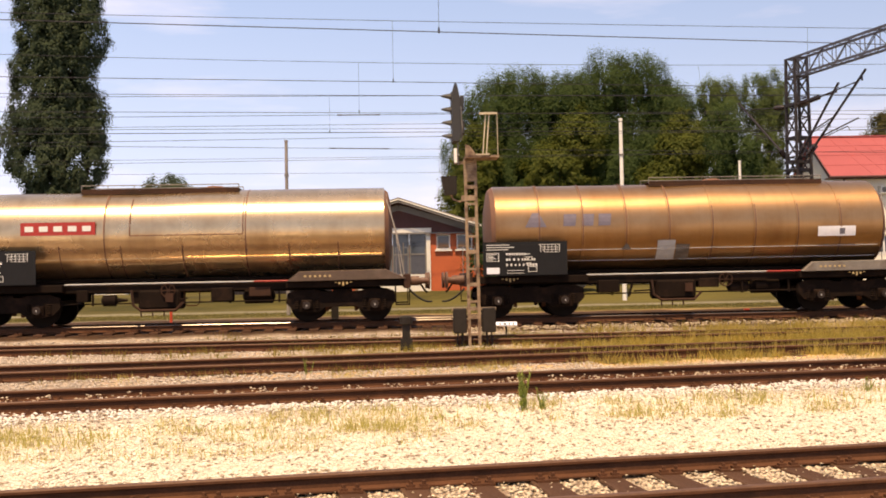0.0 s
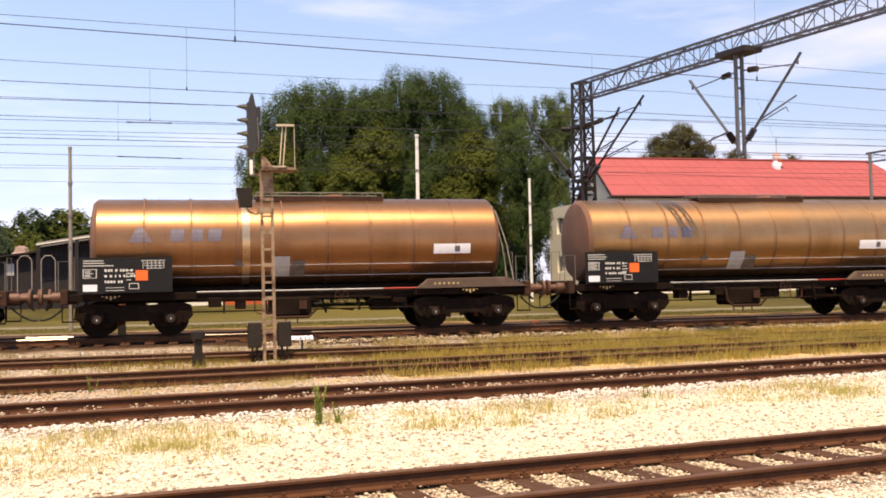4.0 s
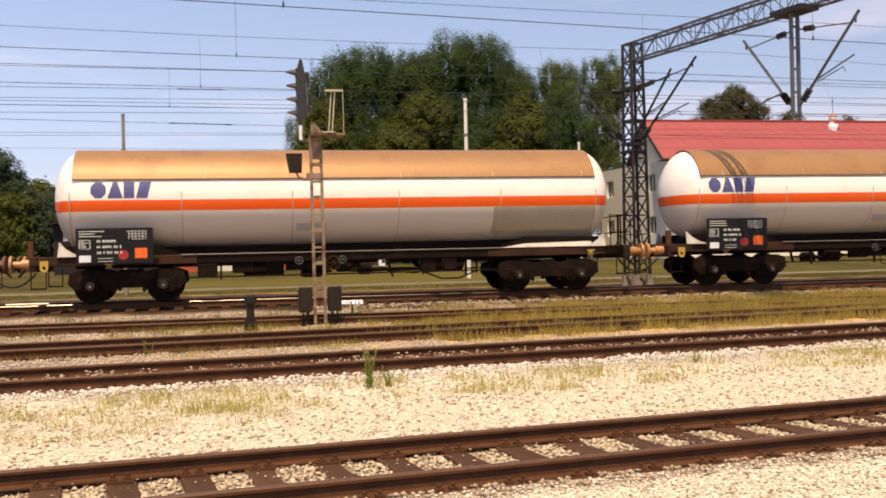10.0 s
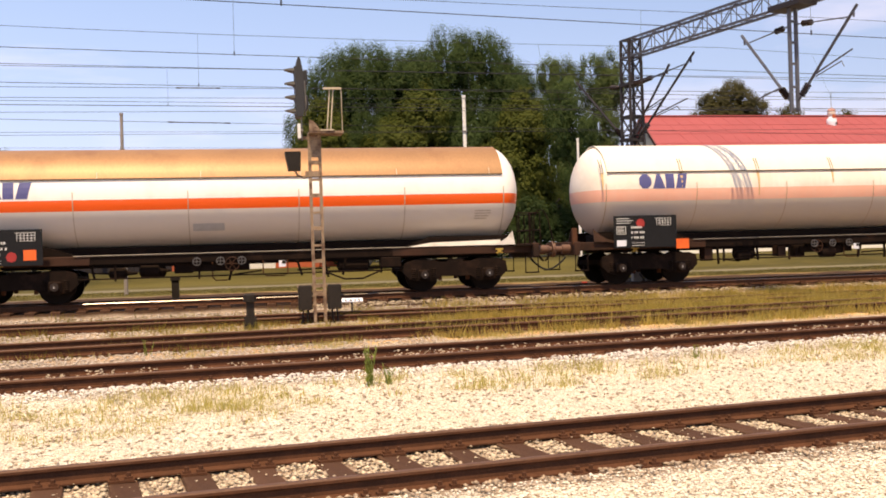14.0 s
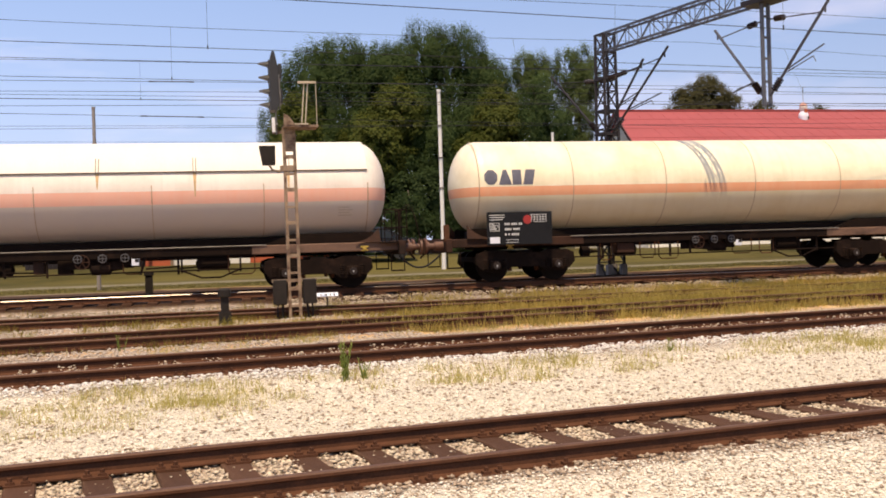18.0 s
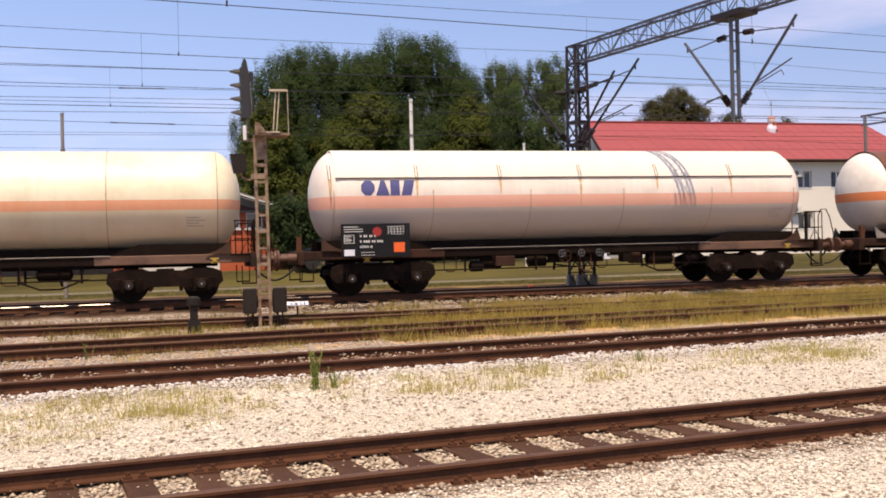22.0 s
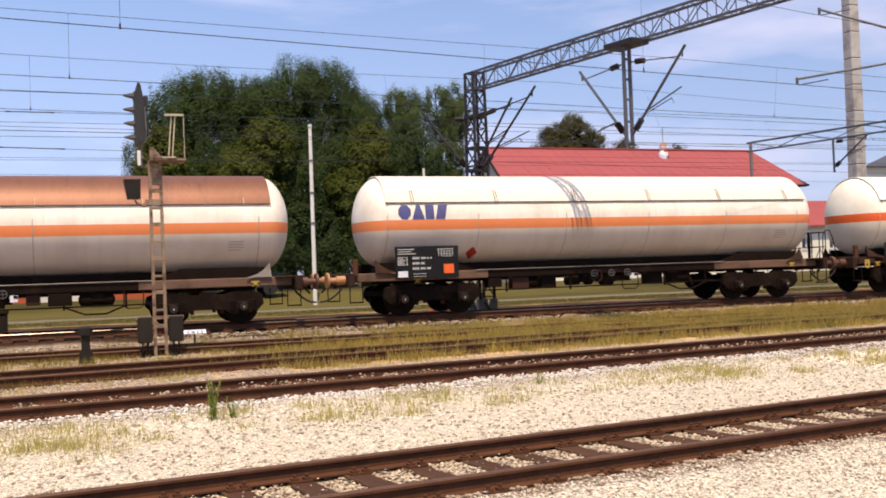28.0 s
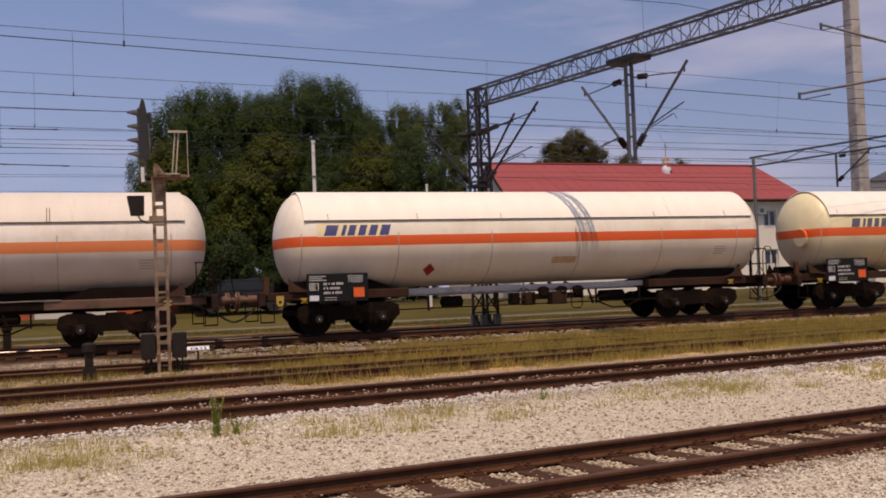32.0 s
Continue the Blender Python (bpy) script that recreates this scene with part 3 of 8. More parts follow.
    beds = math2("MAXIMUM", band(third, T3 - 0.95, T3 + 0.85, 0.12), band(sep.outputs["Y"], T4 - 0.95, T4 + 0.85, 0.12))
    col = mixed(math2("MULTIPLY", ramp(c, 16.6, 17.2), ramp(drift, -0.9, 0.4)), col, soil)
    col = mixed(math2("MULTIPLY", math2("MULTIPLY", ramp(c, 17.4, 18.6), ramp(drift, -0.2, 0.9)), ramp(noise_of(0.8, 5, 0.65, (0.5, 1.3, 1)), 0.44, 0.68)), col, grass)
    col = mixed(math2("MULTIPLY", math2("MULTIPLY", beds, ramp(drift, 0.5, 2.0, 1.0, 0.45)), ramp(noise_of(1.6, 5), 0.25, 0.6, 0.95, 0.7)), col, bed)
    col = mixed(math2("MULTIPLY", band(yy, 25.3, 26.6, 0.25), ramp(drift, 1.4, 2.6, 1.0, 0.0)), col, grey)
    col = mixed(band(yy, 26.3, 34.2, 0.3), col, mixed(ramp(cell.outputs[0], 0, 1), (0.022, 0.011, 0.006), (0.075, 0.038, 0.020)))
    turf = mixed(ramp(noise_of(0.9, 6, 0.7, (0.5, 1.2, 1)), 0.35, 0.65), (0.040, 0.036, 0.007), (0.076, 0.060, 0.014))
    field = mixed(ramp(noise_of(0.12, 5, 0.6, (0.4, 1.5, 1)), 0.4, 0.62), turf, (0.100, 0.082, 0.021))
    col = mixed(ramp(yy, 33.8, 35.0), col, field)
    road = band(sep.outputs["Y"], 38.5, 40.5, 0.4)
    col = mixed(math2("MULTIPLY", road, 0.5), col, (0.27, 0.24, 0.18))
    li(col, bsdf.inputs["Base Color"])
    bu = nn("ShaderNodeBump")
    bu.inputs["Strength"].default_value, bu.inputs["Distance"].default_value = 0.5, 0.010
    li(math2("ADD", vor.outputs["Distance"], grain), bu.inputs["Height"])
    li(bu.outputs[0], bsdf.inputs["Normal"])
    return m


def relief(x, y):
    """Low humps in the ground."""
    return np.array([noise.noise((float(a) * 0.9, float(b) * 0.9, 3.1)) * 0.026 for a, b in zip(np.ravel(x), np.ravel(y))]).reshape(np.shape(x))


def build_ground():
    xs = np.concatenate([[-3000, -1200, -500, -200, -120, -80, -60], np.arange(-40, 60.1, 0.4), [70, 85, 110, 160, 250, 500, 1200, 3000]])
    ys = np.concatenate([[-3000, -1000, -300, -100, -40, -15, -5, 0, 2], np.arange(3, 34, 0.2), np.arange(34, 62, 1.0), [65, 75, 90, 130, 200, 400, 1000, 3000]])
    gx, gy = np.meshgrid(xs, ys)
    gz = ground_z(gx, gy)
    bumps = relief(gx, gy)
    gz = gz + np.where(np.abs(gx) < 70, bumps, 0)
    nx, ny = len(xs), len(ys)
    verts = np.stack([gx.ravel(), gy.ravel(), gz.ravel()], 1)
    i = np.arange(ny - 1)[:, None] * nx + np.arange(nx - 1)[None, :]
    i = i.ravel()
    tris = np.concatenate([np.stack([i, i + 1, i + nx + 1], 1), np.stack([i, i + nx + 1, i + nx], 1)])
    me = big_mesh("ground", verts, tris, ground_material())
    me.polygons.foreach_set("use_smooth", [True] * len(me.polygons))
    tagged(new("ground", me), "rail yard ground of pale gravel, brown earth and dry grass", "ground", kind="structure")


build_ground()


def stones(name, label, xr, cr, count, size, material, frame_m=None, seed=1, keep=None, lift=0.0):
    """Loose chippings scattered over a stretch of ground, joined into one mesh."""
    rng = np.random.default_rng(seed)
    base_v = np.array([(0, 0, 0.62), (0.8, 0.1, 0), (0.1, 0.75, 0.1), (-0.85, 0.05, -0.05), (-0.1, -0.8, 0.05), (0.05, 0, -0.5)])
    base_t = np.array([(0, 1, 2), (0, 2, 3), (0, 3, 4), (0, 4, 1), (5, 2, 1), (5, 3, 2), (5, 4, 3), (5, 1, 4)])
    u, c = rng.uniform(*xr, count), rng.uniform(*cr, count)
    if frame_m is not None:
        x, y = u * CT - c * ST, u * ST + c * CT
    else:
        x, y = u, c
    if keep is not None:
        k = keep(u, c, rng)
        x, y = x[k], y[k]
    n = len(x)
    s = size * rng.uniform(0.55, 1.5, n)
    a = rng.uniform(0, 2 * np.pi, n)
    shape = base_v[None] * (1 + rng.uniform(-0.35, 0.35, (n, 6, 3)))
    shape[:, :, 2] *= 0.62
    ca, sa = np.cos(a)[:, None], np.sin(a)[:, None]
    px, py = shape[:, :, 0] * ca - shape[:, :, 1] * sa, shape[:, :, 0] * sa + shape[:, :, 1] * ca
    z = ground_z(x, y) + relief(x, y) + s * 0.18 + rng.uniform(0, 0.4, n) * s + rng.uniform(0, 1, n) ** 2 * lift
    v = np.stack([x[:, None] + px * s[:, None], y[:, None] + py * s[:, None], z[:, None] + shape[:, :, 2] * s[:, None]], 2).reshape(-1, 3)
    t = (base_t[None] + (np.arange(n) * 6)[:, None, None]).reshape(-1, 3)
    tagged(new(name, big_mesh(name, v, t, material)), label, "gravel", kind="stuff")


def off_sleepers(first, pitch, clear, inside=None, thin=1.0):
    """Keeps stones off the sleepers, and thins them out between the rails."""
    def keep(u, c, rng):
        d = np.abs((u - first + pitch / 2) % pitch - pitch / 2)
        k = (d > clear) | (rng.uniform(0, 1, len(u)) < 0.05)
        if inside is not None:
            within = (c > inside[0]) & (c < inside[1])
            k = ~within | (k & (rng.uniform(0, 1, len(c)) < thin))
        return k
    return keep


stones("gravel", "pale limestone gravel spread between the tracks", (-7, 14), (9.5, 13.3), 90000, 0.0155, STONE, NEAR, 1)
stones("gravel", "scattered darker chips on the gravel", (-7, 16), (9.6, 13.2), 6500, 0.025, STONE_BROWN, NEAR, 9)
stones("gravel", "pale limestone gravel in front of the nearest track", (-3, 12), (4.5, 7.35), 34000, 0.016, STONE, NEAR, 2)
stones("gravel", "rust-stained chips in front of the nearest track", (-3, 12), (5.5, 7.35), 7000, 0.017, STONE_BROWN, NEAR, 12)
stones("ballast", "rust-stained ballast under the nearest track", (-6, 12), (7.1, 9.8), 15000, 0.030, STONE_BROWN, NEAR, 3, off_sleepers(-7.0, 0.6, 0.12))
stones("ballast", "limestone ballast lying between the nearest sleepers", (-6, 12), (7.68, 9.02), 11000, 0.031, STONE_CREAM, NEAR, 4, off_sleepers(-7.0, 0.6, 0.135))
stones("ballast", "small chips spilled over the nearest sleepers", (-6, 12), (7.66, 9.04), 2600, 0.016, STONE_CREAM, NEAR, 13, None, 0.05)
stones("ballast", "pale ballast shoulders beside the second track", (-12, 22), (12.9, 16.2), 34000, 0.027, STONE_WHITE, NEAR, 5, off_sleepers(-13.0, 0.6, 0.19, (13.5, 15.4), 0.4))
stones("ballast", "pale ballast heaped between the rails of the second track", (-12, 22), (13.85, 14.75), 9000, 0.026, STONE_CREAM, NEAR, 8, lambda u, c, rng: rng.uniform(0, 1, len(u)) < 0.15 + 0.85 * (np.sin(u * 10.47) > 0.1), 0.12)
stones("ballast", "grey ballast between the second and third tracks", (-14, 6), (15.6, 20.6), 20000, 0.031, STONE_GREY, NEAR, 6, lambda u, c, rng: (np.abs(c - T3) > 0.95) | (rng.uniform(0, 1, len(u)) < 0.10))
stones("ballast", "pale and brown pebbles beyond the second track", (4, 26), (15.4, 17.4), 9000, 0.028, STONE_CREAM, NEAR, 15, lambda u, c, rng: rng.uniform(0, 1, len(u)) < np.clip((17.4 - c) / 1.4, 0.05, 1))
stones("ballast", "grey ballast along the train track", (-22, 8), (24.85, 26.15), 9000, 0.038, STONE_GREY, None, 7)
stones("ballast", "grey ballast between the third and the overgrown track", (-20, 5), (20.4, 22.9), 9000, 0.034, STONE_GREY, None, 16)
stones("ballast", "narrow line of pale ballast along the train track", (2, 26), (26.35, 26.85), 2600, 0.036, STONE_CREAM, None, 14)

# ---- tracks ----


def rail_mesh(name, x0, x1, head):
    """A flat-bottomed rail with foot, web and head, its head top at z 0."""
    prof = [(-0.07, -0.159), (0.07, -0.159), (0.07, -0.145), (0.012, -0.125), (0.009, -0.05), (0.035, -0.036), (0.035, -0.013), (0.027, 0), (-0.027, 0), (-0.035, -0.013), (-0.035, -0.036), (-0.009, -0.05), (-0.012, -0.125), (-0.07, -0.145)]
    verts, faces = [], []
    k = len(prof)
    for x in (x0, x1):
        verts += [(x, y, z) for y, z in prof]
    for i in range(k):
        j = (i + 1) % k
        faces.append((i, j, k + j, k + i))
    faces += [tuple(range(k))[::-1], tuple(range(k, 2 * k))]
    me = mesh_of(name, verts, faces, RUST)
    me.materials.append(head)
    for p in me.polygons:
        if all(me.vertices[v].co.z > -0.014 for v in p.vertices) and len(p.vertices) == 4:
            p.material_index = 1
    return me


def build_track(label, m, x0, x1, head, sx0, sx1, spacing, seed, sleeper_z=-0.165):
    rng = random.Random(seed)
    tr = thing("railway_track", label, "track", "tracks of the yard", "structure", m)
    for side in (-0.75, 0.75):
        r = new("rail", rail_mesh("rail", x0, x1, head))
        r.parent = tr
        r.location = (0, side, 0)
    bm = bmesh.new()
    box(bm, -0.125, 0.125, -1.27, 1.27, -0.15, 0.0, 0.012)
    bmesh.ops.subdivide_edges(bm, edges=[e for e in bm.edges if abs(e.verts[0].co.y - e.verts[1].co.y) > 1], cuts=5)
    for v in bm.verts:
        v.co.x += 0.012 * math.sin(v.co.y * 7.1)
        v.co.z += 0.006 * math.sin(v.co.y * 5.3 + v.co.x * 20)
    me = bpy.data.meshes.new("sleeper")
    bm.to_mesh(me)
    bm.free()
    me.materials.append(SLEEPER)
    plate = bmesh.new()
    for side in (-0.75, 0.75):
        box(plate, -0.11, 0.11, side - 0.16, side + 0.16, 0.0, 0.022)
        for dx, dy in ((-0.06, -0.11), (0.06, -0.11), (-0.06, 0.11), (0.06, 0.11)):
            rod(plate, (dx, side + dy, 0.0), (dx, side + dy, 0.075), 0.02, 6)
            box(plate, dx - 0.035, dx + 0.035, side + dy - 0.03, side + dy + 0.03, 0.02, 0.045)
    pm = bpy.data.meshes.new("chair_plate")
    plate.to_mesh(pm)
    plate.free()
    pm.materials.append(RUST)
    x = sx0
    while x < sx1:
        s = new("sleeper", me)
        s.parent = tr
        s.matrix_basis = pose(x + rng.uniform(-0.03, 0.03), rng.uniform(-0.04, 0.04), sleeper_z + rng.uniform(-0.008, 0.006), 0, 0, rng.uniform(-1.2, 1.2))
        f = new("fastening", pm)
        f.parent = tr
        f.matrix_basis = pose(x, 0, sleeper_z, 0, 0, 0)
        x += spacing
    return tr


def near_track(c, z):
    return NEAR @ pose(0, c, z)


build_track("nearest rusty railway track on dark wooden sleepers", near_track(T1, Z1), -160, 200, WORNRAIL, -7, 13, 0.6, 1)
build_track("second rusty railway track bedded in pale ballast", near_track(T2, Z2), -160, 200, WORNRAIL, -13, 24, 0.6, 2)
build_track("third railway track half sunk in grass and grey ballast", near_track(T3, Z3), -160, 42, WORNRAIL, -16, 28, 0.62, 3, -0.17)
build_track("overgrown railway track beside the signal", pose(0, T4, Z4), -180, 200, WORNRAIL, -22, 24, 0.62, 4, -0.17)
build_track("railway track that carries the tank train", pose(0, T5, Z5), -260, 260, RAILTOP, -26, 34, 0.6, 5)

# ---- tank train ----
SHIFT = [
    (0.0, 0.00), (1.0, -4.51), (2.0, -9.12), (3.0, -13.82), (4.0, -18.61), (5.0, -23.45), (6.0, -28.31), (7.0, -33.16),
    (8.0, -38.02), (9.0, -42.89), (10.0, -47.80), (11.0, -52.72), (12.0, -57.64), (13.0, -62.59), (14.0, -67.59), (15.0, -72.62),
    (16.0, -77.64), (17.0, -82.65), (18.0, -87.66), (19.0, -92.68), (20.0, -97.73), (21.0, -102.82), (22.0, -107.94), (23.0, -113.07),
    (24.0, -118.19), (25.0, -123.29), (26.0, -128.41), (27.0, -133.54), (28.0, -138.62), (29.0, -143.65), (30.0, -148.65), (31.0, -153.63),
    (32.0, -158.55),
]
GOLD = tank_mat("gold_brown_metal_cladding", (0.385, 0.222, 0.110), 0.40, 0.85, (0.20, 0.085, 0.030), 0.16, 0.25, 0.22, rust=0.12, rolled=0.5)
GOLD_RED = tank_mat("coppery_brown_metal_cladding", (0.33, 0.163, 0.078), 0.40, 0.85, (0.19, 0.08, 0.03), 0.2, 0.3, 0.22, rust=0.15, rolled=0.5)
GOLD_PALE = tank_mat("pale_brass_metal_cladding", (0.64, 0.455, 0.275), 0.27, 0.88, (0.26, 0.15, 0.075), 0.3, 0.3, 0.22, rust=0.12, rolled=0.5)
# the below colours put shade into the paint of each lower half
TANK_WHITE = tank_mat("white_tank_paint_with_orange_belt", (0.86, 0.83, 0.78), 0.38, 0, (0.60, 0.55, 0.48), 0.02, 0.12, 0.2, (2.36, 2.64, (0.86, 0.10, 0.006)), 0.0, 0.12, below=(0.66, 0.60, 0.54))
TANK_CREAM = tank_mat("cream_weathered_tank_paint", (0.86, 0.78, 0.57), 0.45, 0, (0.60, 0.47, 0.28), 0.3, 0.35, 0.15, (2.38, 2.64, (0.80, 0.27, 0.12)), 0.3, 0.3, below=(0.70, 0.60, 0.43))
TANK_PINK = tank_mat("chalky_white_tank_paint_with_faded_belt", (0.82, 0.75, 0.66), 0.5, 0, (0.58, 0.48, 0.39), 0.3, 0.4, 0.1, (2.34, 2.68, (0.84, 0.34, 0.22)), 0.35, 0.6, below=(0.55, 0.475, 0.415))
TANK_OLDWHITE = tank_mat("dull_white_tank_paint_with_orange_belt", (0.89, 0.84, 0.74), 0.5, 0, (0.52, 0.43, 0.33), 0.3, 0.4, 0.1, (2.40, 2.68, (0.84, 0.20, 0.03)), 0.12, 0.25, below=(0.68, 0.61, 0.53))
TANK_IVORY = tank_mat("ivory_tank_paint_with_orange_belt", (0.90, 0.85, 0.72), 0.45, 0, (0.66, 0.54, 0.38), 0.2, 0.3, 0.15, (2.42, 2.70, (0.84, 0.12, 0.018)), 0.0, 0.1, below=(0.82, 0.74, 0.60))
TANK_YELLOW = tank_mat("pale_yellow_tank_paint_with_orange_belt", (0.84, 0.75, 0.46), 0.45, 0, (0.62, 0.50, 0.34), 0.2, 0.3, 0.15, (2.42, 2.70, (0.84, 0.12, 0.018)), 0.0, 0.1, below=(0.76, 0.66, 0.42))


def curved(bm, x0, x1, z0, z1, radius, zc, off=0.006, slant=0.0, nx=3, nz=4):
    """A painted patch that lies on the barrel's side, off the metal by a few millimetres."""
    r = radius + off
    rows = []
    for j in range(nz + 1):
        z = z0 + (z1 - z0) * j / nz
        y = -math.sqrt(max(r * r - (z - zc) ** 2, 0.0001))
        rows.append([bm.verts.new((x0 + (x1 - x0) * i / nx + slant * (z - z0), y, z)) for i in range(nx + 1)])
    for a, b in zip(rows, rows[1:]):
        for i in range(nx):
            bm.faces.new((a[i], a[i + 1], b[i + 1], b[i]))
    return bm


def patch(bm, pts, radius, zc, off=0.006):
    """A painted shape, given by four corners, bent onto the barrel's side."""
    p = [Vector((x, 0, z)) for x, z in pts]
    n = 3
    rows = []
    for j in range(n + 1):
        row = []
        for i in range(n + 1):
            q = p[0].lerp(p[1], i / n).lerp(p[3].lerp(p[2], i / n), j / n)
            q.y = -math.sqrt(max((radius + off) ** 2 - (q.z - zc) ** 2, 0.0001))
            row.append(bm.verts.new(q))
        rows.append(row)
    for a, b in zip(rows, rows[1:]):
        for i in range(n):
            bm.faces.new((a[i], a[i + 1], b[i + 1], b[i]))
    return bm


def tank_profile(x0, x1, r, dish, n=10):
    pts = []
    for i in range(n + 1):
        a = math.pi / 2 * i / n
        pts.append((x0 + dish * (1 - math.sin(a)), max(r * math.cos(a), 0.02)))
    pts = sorted(pts)
    right = [(x1 - (s - x0), rr) for s, rr in pts][::-1]
    k = 14
    mid = [(pts[-1][0] + (right[0][0] - pts[-1][0]) * i / k, r) for i in range(1, k)]
    return pts + mid + right


def bogie(parent, x, wheel_list):
    fr = bmesh.new()
    for s in (-1, 1):
        y = s * 1.0
        # cast side frame: a bowed beam over the two axle boxes
        prof = [(-1.46, 0.52), (-1.42, 0.78), (-1.20, 0.86), (-0.62, 0.86), (-0.45, 0.80), (0.45, 0.80), (0.62, 0.86), (1.20, 0.86), (1.42, 0.78), (1.46, 0.52), (1.28, 0.34), (0.95, 0.26), (0.60, 0.28), (0.42, 0.40), (-0.42, 0.40), (-0.60, 0.28), (-0.95, 0.26), (-1.28, 0.34)]
        a = [fr.verts.new((px, y - 0.07, pz)) for px, pz in prof]
        b = [fr.verts.new((px, y + 0.07, pz)) for px, pz in prof]
        k = len(prof)
        for i in range(k):
            fr.faces.new((a[i], a[(i + 1) % k], b[(i + 1) % k], b[i]))
        fr.faces.new(a[::-1])
        fr.faces.new(b)
    box(fr, -0.22, 0.22, -1.0, 1.0, 0.45, 0.86)
    for e in (-1.36, 1.36):
        box(fr, e - 0.06, e + 0.06, -1.0, 1.0, 0.56, 0.70)
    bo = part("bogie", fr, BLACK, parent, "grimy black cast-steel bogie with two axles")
    bo.matrix_basis = pose(x, 0, 0)
    for s in (-1, 1):
        for ax in (-0.9, 0.9):
            bb = bmesh.new()
            box(bb, ax - 0.15, ax + 0.15, s * 1.10 - 0.09, s * 1.10 + 0.09, 0.33, 0.60, 0.03)
            lathe_bm = lathe(bmesh.new(), [(-0.11, 0.12), (0.0, 0.13), (0.05, 0.11)], "y", 12)
            shifted(lathe_bm, ax, s * 1.13, 0.46)
            tmp = bpy.data.meshes.new("tmp")
            lathe_bm.to_mesh(tmp)
            lathe_bm.free()
            bb.from_mesh(tmp)
            bpy.data.meshes.remove(tmp)
            part("axle_box", bb, BLACK, bo)
            if s < 0:
                ml = bmesh.new()
                box(ml, ax - 0.014, ax + 0.014, -1.285, -1.28, 0.43, 0.48)
                part("paint_mark", ml, GREYLABEL, bo, "small grey paint mark on the axle box")
                cap = lathe(bmesh.new(), [(-0.03, 0.10), (0.0, 0.105), (0.0, 0.06)], "y", 14)
                part("axle_cap", cap, AXLECAP, bo).location = (ax, -1.245, 0.46)
            for dx in (-0.27, 0.27):
                sp = bmesh.new()
                for i in range(5):
                    lathe_s = [(0.36 + i * 0.055, 0.075), (0.385 + i * 0.055, 0.095), (0.41 + i * 0.055, 0.075)]
                    ring = lathe(bmesh.new(), lathe_s, "z", 10)
                    shifted(ring, ax + dx, s * 1.02, 0)
                    tmp = bpy.data.meshes.new("tmp")
                    ring.to_mesh(tmp)
                    ring.free()
                    sp.from_mesh(tmp)
                    bpy.data.meshes.remove(tmp)
                part("coil_spring", sp, BLACK, bo)
            sh = bmesh.new()
            box(sh, ax - 0.56 if ax > 0 else ax + 0.46, ax - 0.46 if ax > 0 else ax + 0.56, s * 0.76 - 0.06, s * 0.76 + 0.06, 0.28, 0.62, 0.02)
            part("brake_block", sh, RUST, bo)
    for ax in (-0.9, 0.9):
        wm = bmesh.new()
        for s in (-1, 1):
            o = s * 0.75
            lathe_w = [(o - 0.07, 0.30), (o - 0.065, 0.44), (o - 0.06, 0.46), (o + 0.06, 0.46), (o + 0.065, 0.44), (o + 0.03, 0.36), (o + 0.02, 0.16), (o + 0.06, 0.14), (o + 0.06, 0.09)]
            w = lathe(bmesh.new(), lathe_w, "y", 28)
            tmp = bpy.data.meshes.new("tmp")
            w.to_mesh(tmp)
            w.free()
            wm.from_mesh(tmp)
            bpy.data.meshes.remove(tmp)
        rod(wm, (0, -1.1, 0), (0, 1.1, 0), 0.08, 12)
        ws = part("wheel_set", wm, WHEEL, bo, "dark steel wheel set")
        ws.matrix_basis = pose(ax, 0, 0.46)
        wheel_list.append((ws, ax))
    return bo


